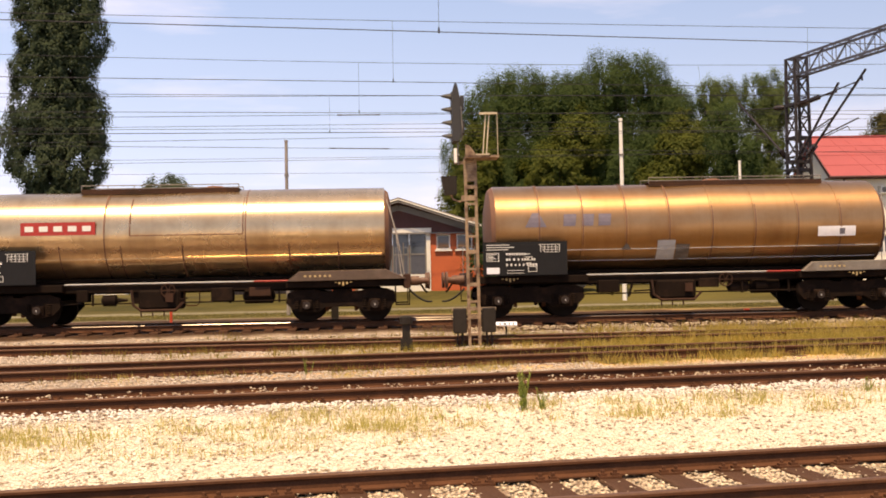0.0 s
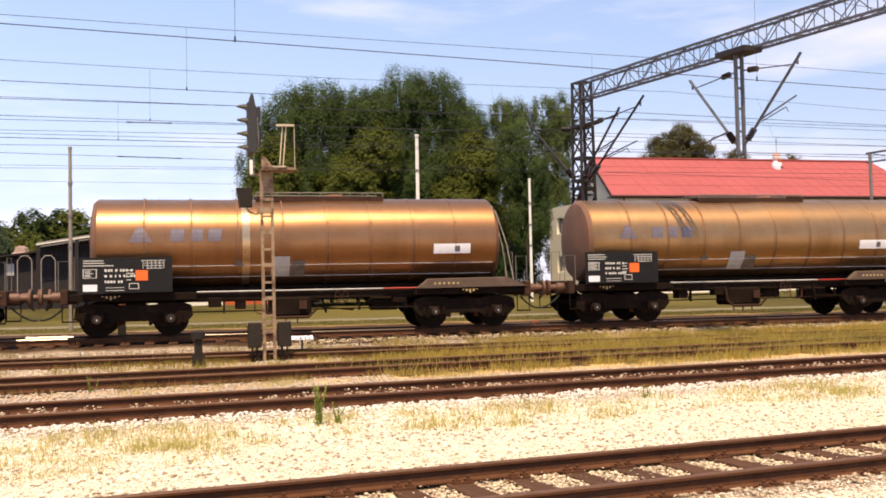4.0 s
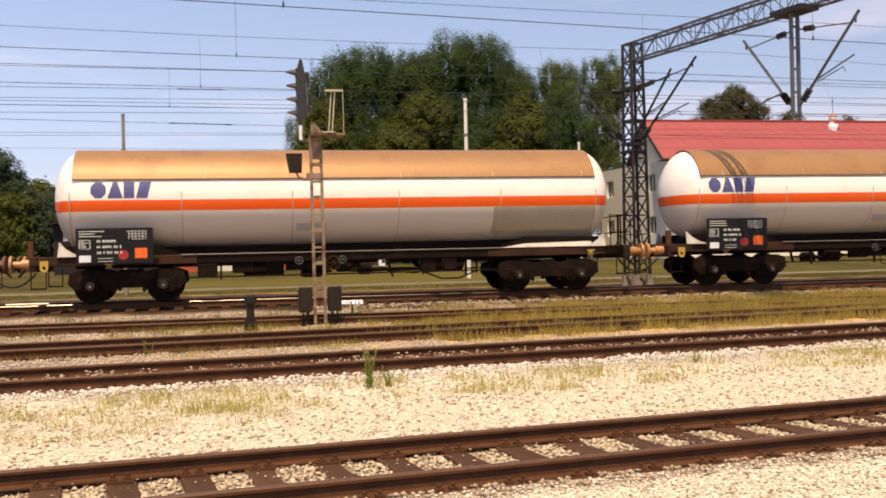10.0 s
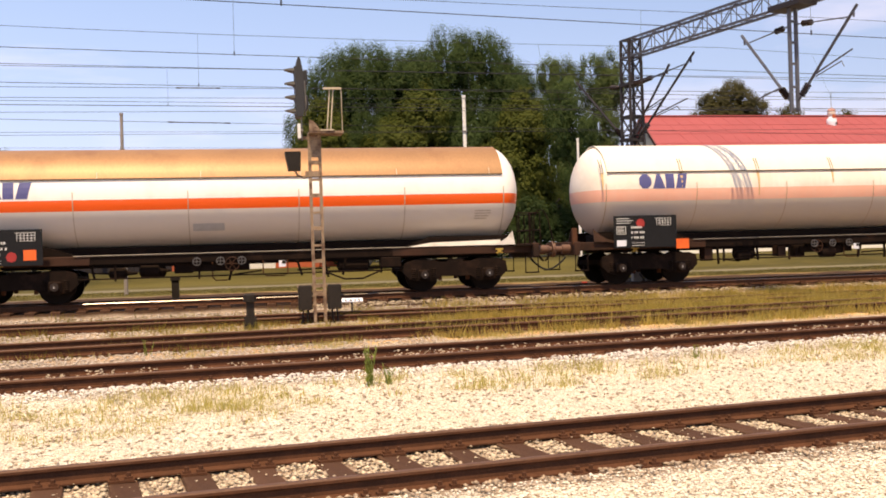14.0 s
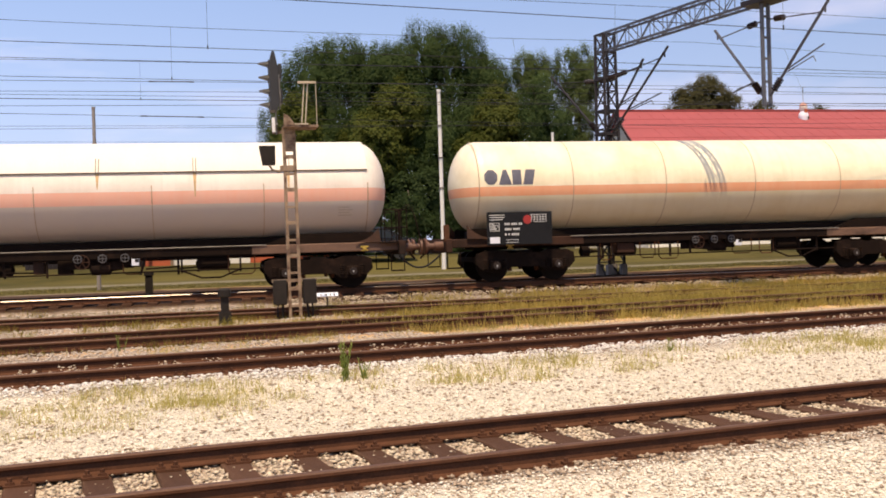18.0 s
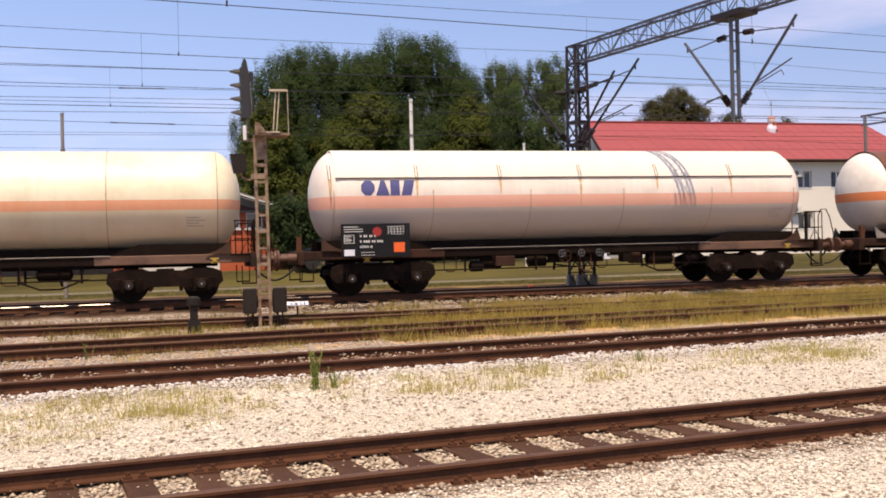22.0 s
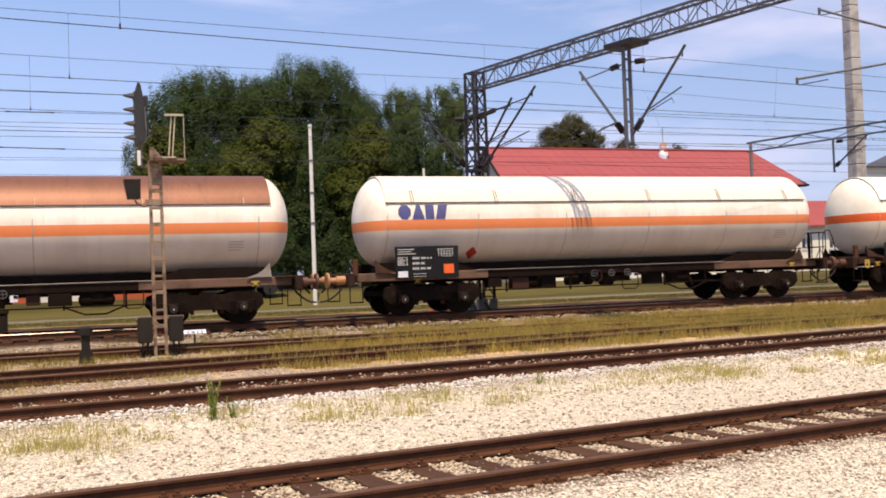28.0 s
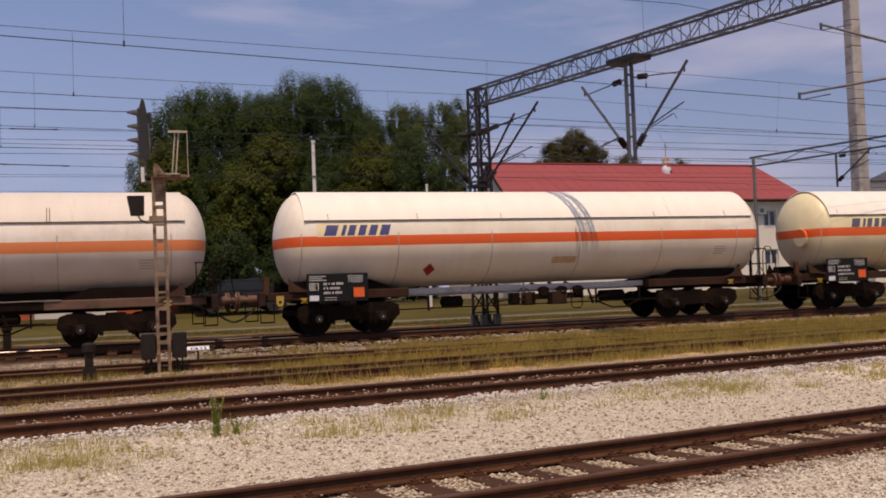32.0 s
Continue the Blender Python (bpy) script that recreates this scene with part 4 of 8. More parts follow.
def buffers(parent, half, greased=()):
    for e in (-1, 1):
        hb = bmesh.new()
        box(hb, e * (half - 0.62) - 0.09, e * (half - 0.62) + 0.09, -1.3, 1.3, 0.86, 1.24, 0.02)
        part("headstock", hb, DARKFRAME, parent)
        for s in (-0.875, 0.875):
            b = bmesh.new()
            x0 = e * (half - 0.55)
            prof = [(0, 0.13), (0.26, 0.13), (0.26, 0.085), (0.48, 0.085), (0.48, 0.22), (0.53, 0.23), (0.55, 0.20)]
            lathe(b, [(x0 + e * p, r) for p, r in prof], "x", 16)
            shifted(b, 0, s, 1.05)
            part("buffer", b, GREASE if e in greased else BUFFER, parent, "round steel side buffer with tan grease" if e in greased else "round rust-brown side buffer")
        c = bmesh.new()
        x0 = e * (half - 0.55)
        pipe(c, [(x0, -0.1, 1.0), (x0 + e * 0.3, -0.1, 0.98), (x0 + e * 0.42, -0.1, 0.8), (x0 + e * 0.5, -0.1, 0.72)], 0.03, 6)
        box(c, min(x0, x0 + e * 0.35), max(x0, x0 + e * 0.35), -0.06, 0.06, 0.94, 1.06)
        part("coupling", c, BLACK, parent, "black screw coupling and draw hook")
        h = bmesh.new()
        pts = [(x0, -0.45, 0.82)]
        for i in range(1, 9):
            u = i / 8
            pts.append((x0 + e * 0.62 * u, -0.45 + 0.1 * u, 0.80 - 0.33 * math.sin(math.pi * u * 0.55)))
        pipe(h, pts, 0.028, 6)
        part("brake_hose", h, RUBBER, parent, "hanging black rubber brake hose")
        x1 = e * (half - 0.75)
        for yy in (-1.25, 1.25):
            st = bmesh.new()
            pipe(st, [(x1 - 0.18, yy, 0.9), (x1 - 0.18, yy, 0.42), (x1 + 0.18, yy, 0.42), (x1 + 0.18, yy, 0.9)], 0.018, 5)
            box(st, x1 - 0.18, x1 + 0.18, yy - 0.1, yy + 0.1, 0.42, 0.45)
            part("step", st, BLACK, parent, "black hanging shunter's step")


def hand_wheel():
    bm = bmesh.new()
    pipe(bm, [(0.18 * math.cos(radians(a)), 0, 0.18 * math.sin(radians(a))) for a in range(0, 361, 20)], 0.016, 5)
    for a in (0, 60, 120):
        u = Vector((math.cos(radians(a)), 0, math.sin(radians(a)))) * 0.18
        rod(bm, -u, u, 0.012, 5)
    rod(bm, (0, 0, 0), (0, 0.4, 0), 0.018, 6)
    return bm


def data_board(parent, x0, x1, z0, z1, y, rng, orange=True, red=True, big=False):
    b = part("data_board", bx(x0, x1, y - 0.012, y + 0.012, z0, z1), BOARD, parent, "black board lettered in white")
    w, h = x1 - x0, z1 - z0
    m = bmesh.new()

    def line(u, v, l, t):
        box(m, x0 + u * w, x0 + (u + l) * w, y - 0.018, y - 0.0125, z0 + v * h, z0 + v * h + t)
    for i in range(3):
        line(0.04, 0.90 - 0.07 * i, rng.uniform(0.2, 0.33), 0.018)
    for i in range(3):
        u = 0.27
        v = 0.60 - i * 0.16
        for k in range(rng.choice((6, 8, 9))):
            l = rng.uniform(0.014, 0.026)
            line(u, v, l, 0.06)
            u += l + rng.choice((0.010, 0.010, 0.03))
    for u, v, l, t in ((0.04, 0.66, 0.15, 0.012), (0.04, 0.42, 0.15, 0.012)):
        line(u, v, l, t)
    for u in (0.04, 0.178):
        box(m, x0 + u * w, x0 + u * w + 0.018, y - 0.018, y - 0.0125, z0 + 0.42 * h, z0 + 0.66 * h)
    for i in range(5):
        line(0.06, 0.46 + i * 0.04, rng.uniform(0.05, 0.11), 0.016)
    for i in range(4):
        line(0.66 + 0.02 * i, 0.90 - i * 0.075, 0.26 - 0.03 * i, 0.012)
    for i in range(6):
        u = 0.68 + i * 0.045
        box(m, x0 + u * w, x0 + u * w + 0.012, y - 0.018, y - 0.0125, z0 + 0.68 * h, z0 + 0.90 * h)
    line(0.28, 0.06, 0.2, 0.012)
    line(0.28, 0.14, 0.2, 0.012)
    if big:
        for i in range(4):
            line(0.50, 0.62 - i * 0.09, rng.uniform(0.05, 0.12), 0.02)
        for u in (0.53, 0.63):
            box(m, x0 + u * w, x0 + u * w + 0.014, y - 0.018, y - 0.0125, z0 + 0.1 * h, z0 + 0.26 * h)
        line(0.53, 0.1, 0.1, 0.014)
        line(0.53, 0.25, 0.1, 0.014)
    tagged(part("lettering", m, WHITEPAINT, b, "white lettering too small to read"), kind="stuff")
    part("white_plate", bx(x0 + 0.04 * w, x0 + 0.19 * w, y - 0.020, y - 0.0125, z0 + 0.05 * h, z0 + 0.24 * h), CHALK, b, "small white plate")
    if orange:
        u = 0.76 if not big else 0.60
        if orange == "out":
            part("hazard_plate", bx(x1 - 0.02, x1 + 0.36, y - 0.03, y - 0.0125, z0 - 0.06, z0 + 0.22), ORANGE, b, "orange hazard number plate")
        else:
            part("hazard_plate", bx(x0 + u * w, x0 + u * w + 0.30, y - 0.024, y - 0.0125, z0 + 0.14 * h if not big else z0 + 0.34 * h, z0 + 0.14 * h + 0.26 if not big else z0 + 0.34 * h + 0.26), ORANGE, b, "orange hazard number plate")
    if red:
        c = bmesh.new()
        cx, cz, r = x0 + 0.61 * w, z0 + (0.24 if not big else 0.5) * h, 0.13
        if isinstance(red, float):
            cz = z0 + 0.76 * h
            cx = x0 + red * w
        v = [c.verts.new((cx + r * math.cos(a), y - 0.0165, cz + r * math.sin(a))) for a in [math.pi / 4 * i for i in range(8)]]
        c.faces.new(v[::-1])
        part("hazard_label", c, REDMARK, b, "red hazard label")
    return b


def brake_gear(wg, lo, hi, rng):
    """Cylinders, boxes, levers and pipe loops that hang under the sills."""
    x = lo
    while x < hi:
        w = rng.uniform(0.25, 0.6)
        kind = rng.choice(("box", "cylinder", "lever", "loop", "box", "lever"))
        y = rng.uniform(-0.98, -0.7)
        z = rng.uniform(0.62, 0.78)
        if kind == "box":
            part("control_box", bx(x, x + w, y - 0.1, y + 0.25, z - 0.05, 0.97, bevel=0.02), rng.choice((BLACK, BLACK, DARKFRAME)), wg)
        elif kind == "cylinder":
            c = lathe(bmesh.new(), [(x, 0.05), (x + 0.05, 0.15), (x + w, 0.15), (x + w + 0.05, 0.06), (x + w + 0.3, 0.03)], "x", 12)
            shifted(c, 0, y + 0.1, z + 0.06)
            part("brake_cylinder", c, BLACK, wg)
        elif kind == "lever":
            b = bar(bmesh.new(), (x, y, 0.98), (x + rng.uniform(-0.15, 0.15), y, z - 0.15), 0.04, 0.06)
            bar(b, (x, y, z), (x + w + 0.4, y + 0.05, z + rng.uniform(-0.1, 0.1)), 0.03, 0.04)
            part("brake_lever", b, BLACK, wg)
        else:
            part("pipe_loop", pipe(bmesh.new(), [(x, y, 0.98), (x, y, z - 0.12), (x + 0.08, y, z - 0.2), (x + w, y, z - 0.2), (x + w + 0.08, y, z - 0.12), (x + w + 0.08, y, 0.98)], 0.018, 5), RUST, wg)
        x += w + rng.uniform(0.15, 0.5)


def gas_wagon(spec):
    """A bogie gas tank wagon; spec gives its paint and wear."""
    slim = spec.get("slim")
    half, R, zc = spec.get("half", 8.52), 1.37 if slim else 1.30, 2.63 if slim else 2.70
    rng = random.Random(spec["seed"])
    wg = thing("gas_tank_wagon", spec["label"], "tank wagon", "wagons of the tank train", at=pose(spec["x"], T5, Z5))
    wheels = []
    x0, x1 = spec.get("ends", (-7.52, 7.66))
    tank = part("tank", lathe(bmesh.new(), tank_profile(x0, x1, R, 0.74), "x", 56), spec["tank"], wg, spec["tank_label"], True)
    for v in tank.data.vertices:
        v.co.z += zc
    sh = spec.get("shield")
    if sh:
        s = bmesh.new()
        n, a0, a1 = 24, radians(21), radians(159)
        sx0, sx1, ro, ri = x0 + 0.58, x1 - 0.66, R + 0.035, R + 0.015
        prev = None
        cuts = 12
        for i in range(cuts + 1):
            x = sx0 + (sx1 - sx0) * i / cuts
            ring = [s.verts.new((x, -ro * math.cos(a0 + (a1 - a0) * j / n), zc + ro * math.sin(a0 + (a1 - a0) * j / n))) for j in range(n + 1)]
            ring += [s.verts.new((x, -ri * math.cos(a0 + (a1 - a0) * j / n), zc + ri * math.sin(a0 + (a1 - a0) * j / n))) for j in range(n, -1, -1)]
            k = len(ring)
            if prev:
                for j in range(k):
                    s.faces.new((prev[j], prev[(j + 1) % k], ring[(j + 1) % k], ring[j]))
            else:
                s.faces.new(ring[::-1])
            prev = ring
        s.faces.new(prev)
        so = part("sun_shield", s, sh, wg, spec["shield_label"], True)
        e = bmesh.new()
        ea = radians(20.6)
        for sgn in (-1, 1):
            bar(e, (sx0, sgn * (R + 0.036) * math.cos(ea), zc + (R + 0.036) * math.sin(ea)), (sx1, sgn * (R + 0.036) * math.cos(ea), zc + (R + 0.036) * math.sin(ea)), 0.022, 0.030)
        part("shield_edge", e, SEAM, so, "dark steel edge strip")
        for i in range(6):
            x = (i - 2.5) * 2.57 + 0.2 if not spec.get("runs") else (i - 3) * 2.4 + 0.1
            reach = 40 if spec.get("ribbed") else 30
            for dx in ((-0.035, 0.035) if spec.get("ribbed") else (0.0,)):
                bm = bmesh.new()
                pts = [(x + dx, -(R + 0.038) * math.cos(radians(a)), zc + (R + 0.038) * math.sin(radians(a))) for a in range(19, reach, 5)]
                for p, q in zip(pts, pts[1:]):
                    bar(bm, p, q, 0.018, 0.014)
                part("shield_rib", bm, SEAM if spec.get("ribbed") else WELD, so)
            if spec.get("runs"):
                zt = zc + R * math.sin(radians(20))
                ln = rng.uniform(0.35, 0.85)
                part("rust_run", patch(bmesh.new(), [(x - 0.012, zt - ln), (x + 0.012, zt - ln), (x + 0.045, zt), (x - 0.04, zt)], R, zc, 0.006), RUSTRUN, wg, "orange rust run below a bracket")
    # welded seams round the barrel
    for x in (-7.0, -4.25, -1.42, 1.42, 4.25, 7.0):
        a_lo, a_hi = radians(-88), radians(6 if sh else 88)
        s = bmesh.new()
        pts = [(x, -(R + 0.007) * math.cos(a_lo + (a_hi - a_lo) * j / 28), zc + (R + 0.007) * math.sin(a_lo + (a_hi - a_lo) * j / 28)) for j in range(29)]
        for p, q in zip(pts, pts[1:]):
            vs = [s.verts.new((p[0] - 0.012, p[1], p[2])), s.verts.new((p[0] + 0.012, p[1], p[2])), s.verts.new((q[0] + 0.012, q[1], q[2])), s.verts.new((q[0] - 0.012, q[1], q[2]))]
            s.faces.new(vs)
        part("weld_seam", s, spec.get("seam_mat", WELD), wg)
    # logo as plain blocks
    lx, lz0, lz1 = x0 + 1.20 + spec.get("logo_dx", 0), 2.69, 3.11
    if spec.get("logo") == "wide":
        part("logo_panel", curved(bmesh.new(), lx + 0.12, lx + 2.1, 2.68, 3.04, R, zc, 0.005), spec.get("logo_back", YELLOWMARK), wg, "pale panel behind the logo")
        u = lx + 0.3
        for k, wd in enumerate((0.42, 0.13, 0.25, 0.25, 0.27, 0.32)):
            part("logo_block", curved(bmesh.new(), u, u + wd * 0.8, 2.71, 3.00, R, zc, 0.009, 0.35, 1), spec.get("logo_mat", BLUELOGO), wg)
            u += wd + 0.05
    else:
        lm = spec.get("logo_mat", BLUELOGO)
        zm, hh = (lz0 + lz1) / 2, (lz1 - lz0) / 2
        # plain shapes side by side: an octagon, a wedge, a block and a slanted bar
        eight = [(lx + 0.2 + 0.2 * math.cos(radians(22.5 + 45 * k)), zm + hh * 1.05 * math.sin(radians(22.5 + 45 * k))) for k in range(8)]
        part("logo_block", patch(patch(patch(bmesh.new(), [eight[4], eight[7], eight[0], eight[3]], R, zc), [eight[3], eight[0], eight[1], eight[2]], R, zc), [eight[5], eight[6], eight[7], eight[4]], R, zc), lm, wg)
        part("logo_block", patch(bmesh.new(), [(lx + 0.42, lz0), (lx + 0.80, lz0), (lx + 0.66, lz1), (lx + 0.56, lz1)], R, zc), lm, wg)
        part("logo_block", patch(bmesh.new(), [(lx + 0.82, lz0), (lx + 1.08, lz0), (lx + 1.08, lz1), (lx + 0.82, lz1)], R, zc), lm, wg)
        part("logo_block", patch(bmesh.new(), [(lx + 1.12, lz0), (lx + 1.40, lz0), (lx + 1.50, lz1), (lx + 1.22, lz1)], R, zc), lm, wg)
    px = spec.get("plate_x", 0.0)
    if px:
        part("data_plate", curved(bmesh.new(), px, px + 0.8, 1.80, 1.99, R, zc, 0.006), spec.get("plate", GREYLABEL), wg, "pale rectangular plate")
    if spec.get("repaint"):
        part("repainted_panel", curved(bmesh.new(), 4.06, 7.0, 1.62, 2.352, R, zc, 0.004, 0, 4, 8), REPAINT, wg, "panel touched up in dull olive grey")
    if spec.get("diamond"):
        dx = spec["diamond"]
        d = patch(bmesh.new(), [(dx - 0.18, 1.72), (dx, 1.54), (dx + 0.18, 1.72), (dx, 1.90)], R, zc, 0.008)
        part("hazard_diamond", d, REDMARK, wg, "red diamond hazard label")
    fine = bmesh.new()
    for i in range(4):
        curved(fine, 6.2, 6.2 + rng.uniform(0.3, 0.5), 2.16 - i * 0.07, 2.185 - i * 0.07, R, zc, 0.006, 0, 2, 1)
    part("small_print", fine, WELD, wg, "small faint print")
    # saddles, centre sill and platforms
    for e in (-1, 1):
        sd = bmesh.new()
        xa, xb = e * 3.9, e * 7.9
        lo, hi = (min(xa, xb), max(xa, xb))
        box(sd, lo, hi, -1.05, 1.05, 0.98, 1.22, 0.02)
        part("frame_end", sd, FRAMEBROWN if e in spec.get("brown_ends", ()) else DARKFRAME, wg)
        for s in (-1, 1):
            fl = bmesh.new()
            out = [(6.66, 1.22), (7.34, 1.22), (7.31, 1.60), (7.14, 1.42), (6.94, 1.30)]
            near = [fl.verts.new((e * px, s * (1.12 - 0.35 * (pz - 1.22)), pz)) for px, pz in out]
            back = [fl.verts.new((e * px, s * (1.09 - 0.35 * (pz - 1.22)), pz)) for px, pz in out]
            fl.faces.new(near)
            fl.faces.new(back[::-1])
            for i in range(5):
                fl.faces.new((near[i], back[i], back[(i + 1) % 5], near[(i + 1) % 5]))
            part("saddle_gusset", fl, spec.get("gusset", GUSSET), wg, "pale triangular saddle plate")
        prof = [(e * 4.2, 1.22), (e * 5.0, 1.50), (e * 7.2, 1.50), (e * 7.2, 1.22)]
        for s in (-0.86, 0.86):
            cr = bmesh.new()
            vs1 = [cr.verts.new((px, s - 0.04, pz)) for px, pz in prof]
            vs2 = [cr.verts.new((px, s + 0.04, pz)) for px, pz in prof]
            for i in range(4):
                cr.faces.new((vs1[i], vs1[(i + 1) % 4], vs2[(i + 1) % 4], vs2[i]))
            cr.faces.new(vs1[::-1])
            cr.faces.new(vs2)
            part("cradle", cr, BLACK, wg)
        if e > 0 and spec.get("skirt"):
            sk = bmesh.new()
            v1 = [sk.verts.new(p) for p in ((4.3, -1.07, 1.225), (6.95, -1.07, 1.225), (6.98, -0.86, 1.40), (5.9, -0.86, 1.38), (5.0, -0.90, 1.33))]
            v2 = [sk.verts.new((p.co.x, p.co.y + 0.03, p.co.z)) for p in v1]
            sk.faces.new(v1)
            sk.faces.new(v2[::-1])
            for q in range(5):
                sk.faces.new((v1[q], v2[q], v2[(q + 1) % 5], v1[(q + 1) % 5]))
            part("saddle_skirt", sk, SKIRT, wg, "pale grey sloping plate under the tank end")
        mx = -6.1 if e < 0 and not slim else e * 6.9
        mz = -0.08 if e < 0 else 0.0
        ym = bx(mx - 0.11, mx + 0.11, -1.075, -1.062, mz + 1.08, mz + 1.13)
        box(ym, mx - 0.05, mx + 0.05, -1.075, -1.062, mz + 0.99, mz + 1.08)
        box(ym, mx - 0.09, mx + 0.09, -1.075, -1.062, mz + 0.985, mz + 1.02)
        part("lifting_mark", ym, YELLOWTAG, wg, "yellow lifting-point mark")
    if spec.get("tag", True):
        # yellow tag with a round hole, hung from the frame's corner
        tg = bmesh.new()
        outer = [(0.10 * sx, sz) for sx, sz in ((-1, 0.13), (1, 0.13), (1, -0.06), (0.6, -0.15), (-0.6, -0.15), (-1, -0.06))]
        hole = [(0.045 * math.cos(radians(a)), -0.04 + 0.045 * math.sin(radians(a))) for a in (120, 60, 0, -60, -120, 180)]
        for y in (-1.36, -1.348):
            ro = [tg.verts.new((px - 7.62, y, 1.0 + pz)) for px, pz in outer]
            rh = [tg.verts.new((px - 7.62, y, 1.0 + pz)) for px, pz in hole]
            for i in range(6):
                tg.faces.new((ro[i], ro[(i + 1) % 6], rh[(i + 1) % 6], rh[i]))
        part("yellow_tag", tg, YELLOWTAG, wg, "yellow tag hung from the frame")
        part("tag_bar", bx(-7.95, -7.3, -1.345, -1.30, 1.02, 1.16), DARKFRAME, wg)
    part("corner_post", bx(-8.02, -7.88, -1.26, -1.14, 1.16, 1.62, bevel=0.01), RUST, wg, "short rusty post on the headstock")
    cq = bx(0.86, 1.04, -1.07, -1.055, 0.80, 0.97)
    cp = part("chequered_plate", cq, CHALK, wg, "small white plate with a dark corner")
    part("plate_corner", bx(0.94, 1.035, -1.076, -1.0705, 0.885, 0.965), BOXGREY, cp)
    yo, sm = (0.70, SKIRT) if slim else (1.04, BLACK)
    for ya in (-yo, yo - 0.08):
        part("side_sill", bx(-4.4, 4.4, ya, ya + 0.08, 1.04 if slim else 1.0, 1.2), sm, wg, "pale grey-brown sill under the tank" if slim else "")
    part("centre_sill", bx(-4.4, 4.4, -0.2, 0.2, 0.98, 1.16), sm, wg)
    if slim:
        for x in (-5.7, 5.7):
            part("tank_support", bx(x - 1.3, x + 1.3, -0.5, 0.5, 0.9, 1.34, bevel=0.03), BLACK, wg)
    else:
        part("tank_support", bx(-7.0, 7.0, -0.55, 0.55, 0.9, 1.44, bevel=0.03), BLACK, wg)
    if not slim:
        part("sill_pipe", pipe(bmesh.new(), [(-4.3, -1.07, 1.22), (4.3, -1.07, 1.22)], 0.014), STEELGREY, wg, "pale pipe along the sill")
    v = bmesh.new()
    for x in (0.35, 0.95, 1.5):
        lathe_v = lathe(bmesh.new(), [(-0.05, 0.15), (0.06, 0.15), (0.08, 0.06)], "y", 14)
        shifted(lathe_v, x + spec.get("valve", 0), -0.92, 0.98)
        tmp = bpy.data.meshes.new("tmp")
        lathe_v.to_mesh(tmp)
        lathe_v.free()
        v.from_mesh(tmp)
        bpy.data.meshes.remove(tmp)
        rod(v, (x + spec.get("valve", 0), -0.9, 0.98), (x + spec.get("valve", 0), -0.1, 1.2), 0.07, 8)
    box(v, 0.0 + spec.get("valve", 0), 1.7 + spec.get("valve", 0), -0.9, -0.8, 0.74, 0.92)
    fv = part("filling_valve", v, BLACK, wg, "row of round filling valves")
    for x in (0.35, 0.95, 1.5):
        ring = bmesh.new()
        pipe(ring, [(0.10 * math.cos(radians(a)), 0, 0.10 * math.sin(radians(a))) for a in range(0, 361, 24)], 0.014, 5)
        rod(ring, (-0.11, 0, 0), (0.11, 0, 0), 0.012, 5)
        rod(ring, (0, 0, -0.11), (0, 0, 0.11), 0.012, 5)
        rod(ring, (0, 0, 0), (0, 0.22, 0), 0.02, 6)
        part("valve_wheel", shifted(ring, x + spec.get("valve", 0), -1.09, 1.0), PALEWHEEL if spec["seed"] < 12 else BLACK, fv, "small round valve wheel")
    for x, w2 in ((2.9, 0.9), (-2.4, 0.7)):
        rb = lathe(bmesh.new(), [(x - w2 / 2, 0.05), (x - w2 / 2 + 0.06, 0.17), (x + w2 / 2 - 0.06, 0.17), (x + w2 / 2, 0.05)], "x", 14)
        shifted(rb, 0, -0.45, 0.78)
        part("brake_reservoir", rb, BLACK, wg)
    br = bmesh.new()
    pipe(br, [(-4.3, -0.95, 0.62), (4.3, -0.95, 0.62)], 0.02)
    for x in (-3.3, -1.2, 2.1, 3.6):
        bar(br, (x, -0.95, 1.0), (x, -0.95, 0.55), 0.05, 0.05)
    pipe(br, [(2.1, -1.0, 0.62), (2.6, -1.0, 0.42), (3.1, -1.0, 0.42), (3.6, -1.0, 0.62)], 0.025)
    part("brake_rigging", br, BLACK, wg)
    hw = hand_wheel()
    shifted(hw, -0.35, -1.06, 0.92)
    part("hand_wheel", hw, DARKFRAME, wg)
    # railing round the end platform
    xr = half - 0.46
    if spec.get("railing", True):
        for y in (-1.15, -0.4, 0.4, 1.15):
            part("railing_post", rod(bmesh.new(), (xr, y, 1.20), (xr, y, 2.08), 0.017, 5), BLACK, wg)
        for y in (-1.2, 1.2):
            for x in (xr - 0.62, xr - 0.3):
                part("railing_post", rod(bmesh.new(), (x, y, 1.20), (x, y, 2.08), 0.017, 5), BLACK, wg)
            for z in (1.60, 2.08):
                part("side_rail", rod(bmesh.new(), (xr - 0.66, y, z), (xr, y * 0.96, z), 0.016, 5), BLACK, wg)
        for z in (1.60, 2.08):
            part("cross_rail", rod(bmesh.new(), (xr, -1.15, z), (xr, 1.15, z), 0.016, 5), BLACK, wg)
        part("hand_hoop", pipe(bmesh.new(), [(xr - 0.22, -1.26, 1.20), (xr - 0.20, -1.26, 1.95), (xr - 0.10, -1.26, 2.14), (xr + 0.08, -1.26, 2.14), (xr + 0.20, -1.26, 1.9), (xr + 0.36, -1.26, 1.22)], 0.017, 5), BLACK, wg, "bent pipe hoop at the end platform")
        part("ladder_brace", pipe(bmesh.new(), [(xr - 0.5, -1.24, 1.21), (xr - 0.32, -1.24, 1.55), (xr - 0.14, -1.24, 1.21)], 0.014, 5), BLACK, wg)
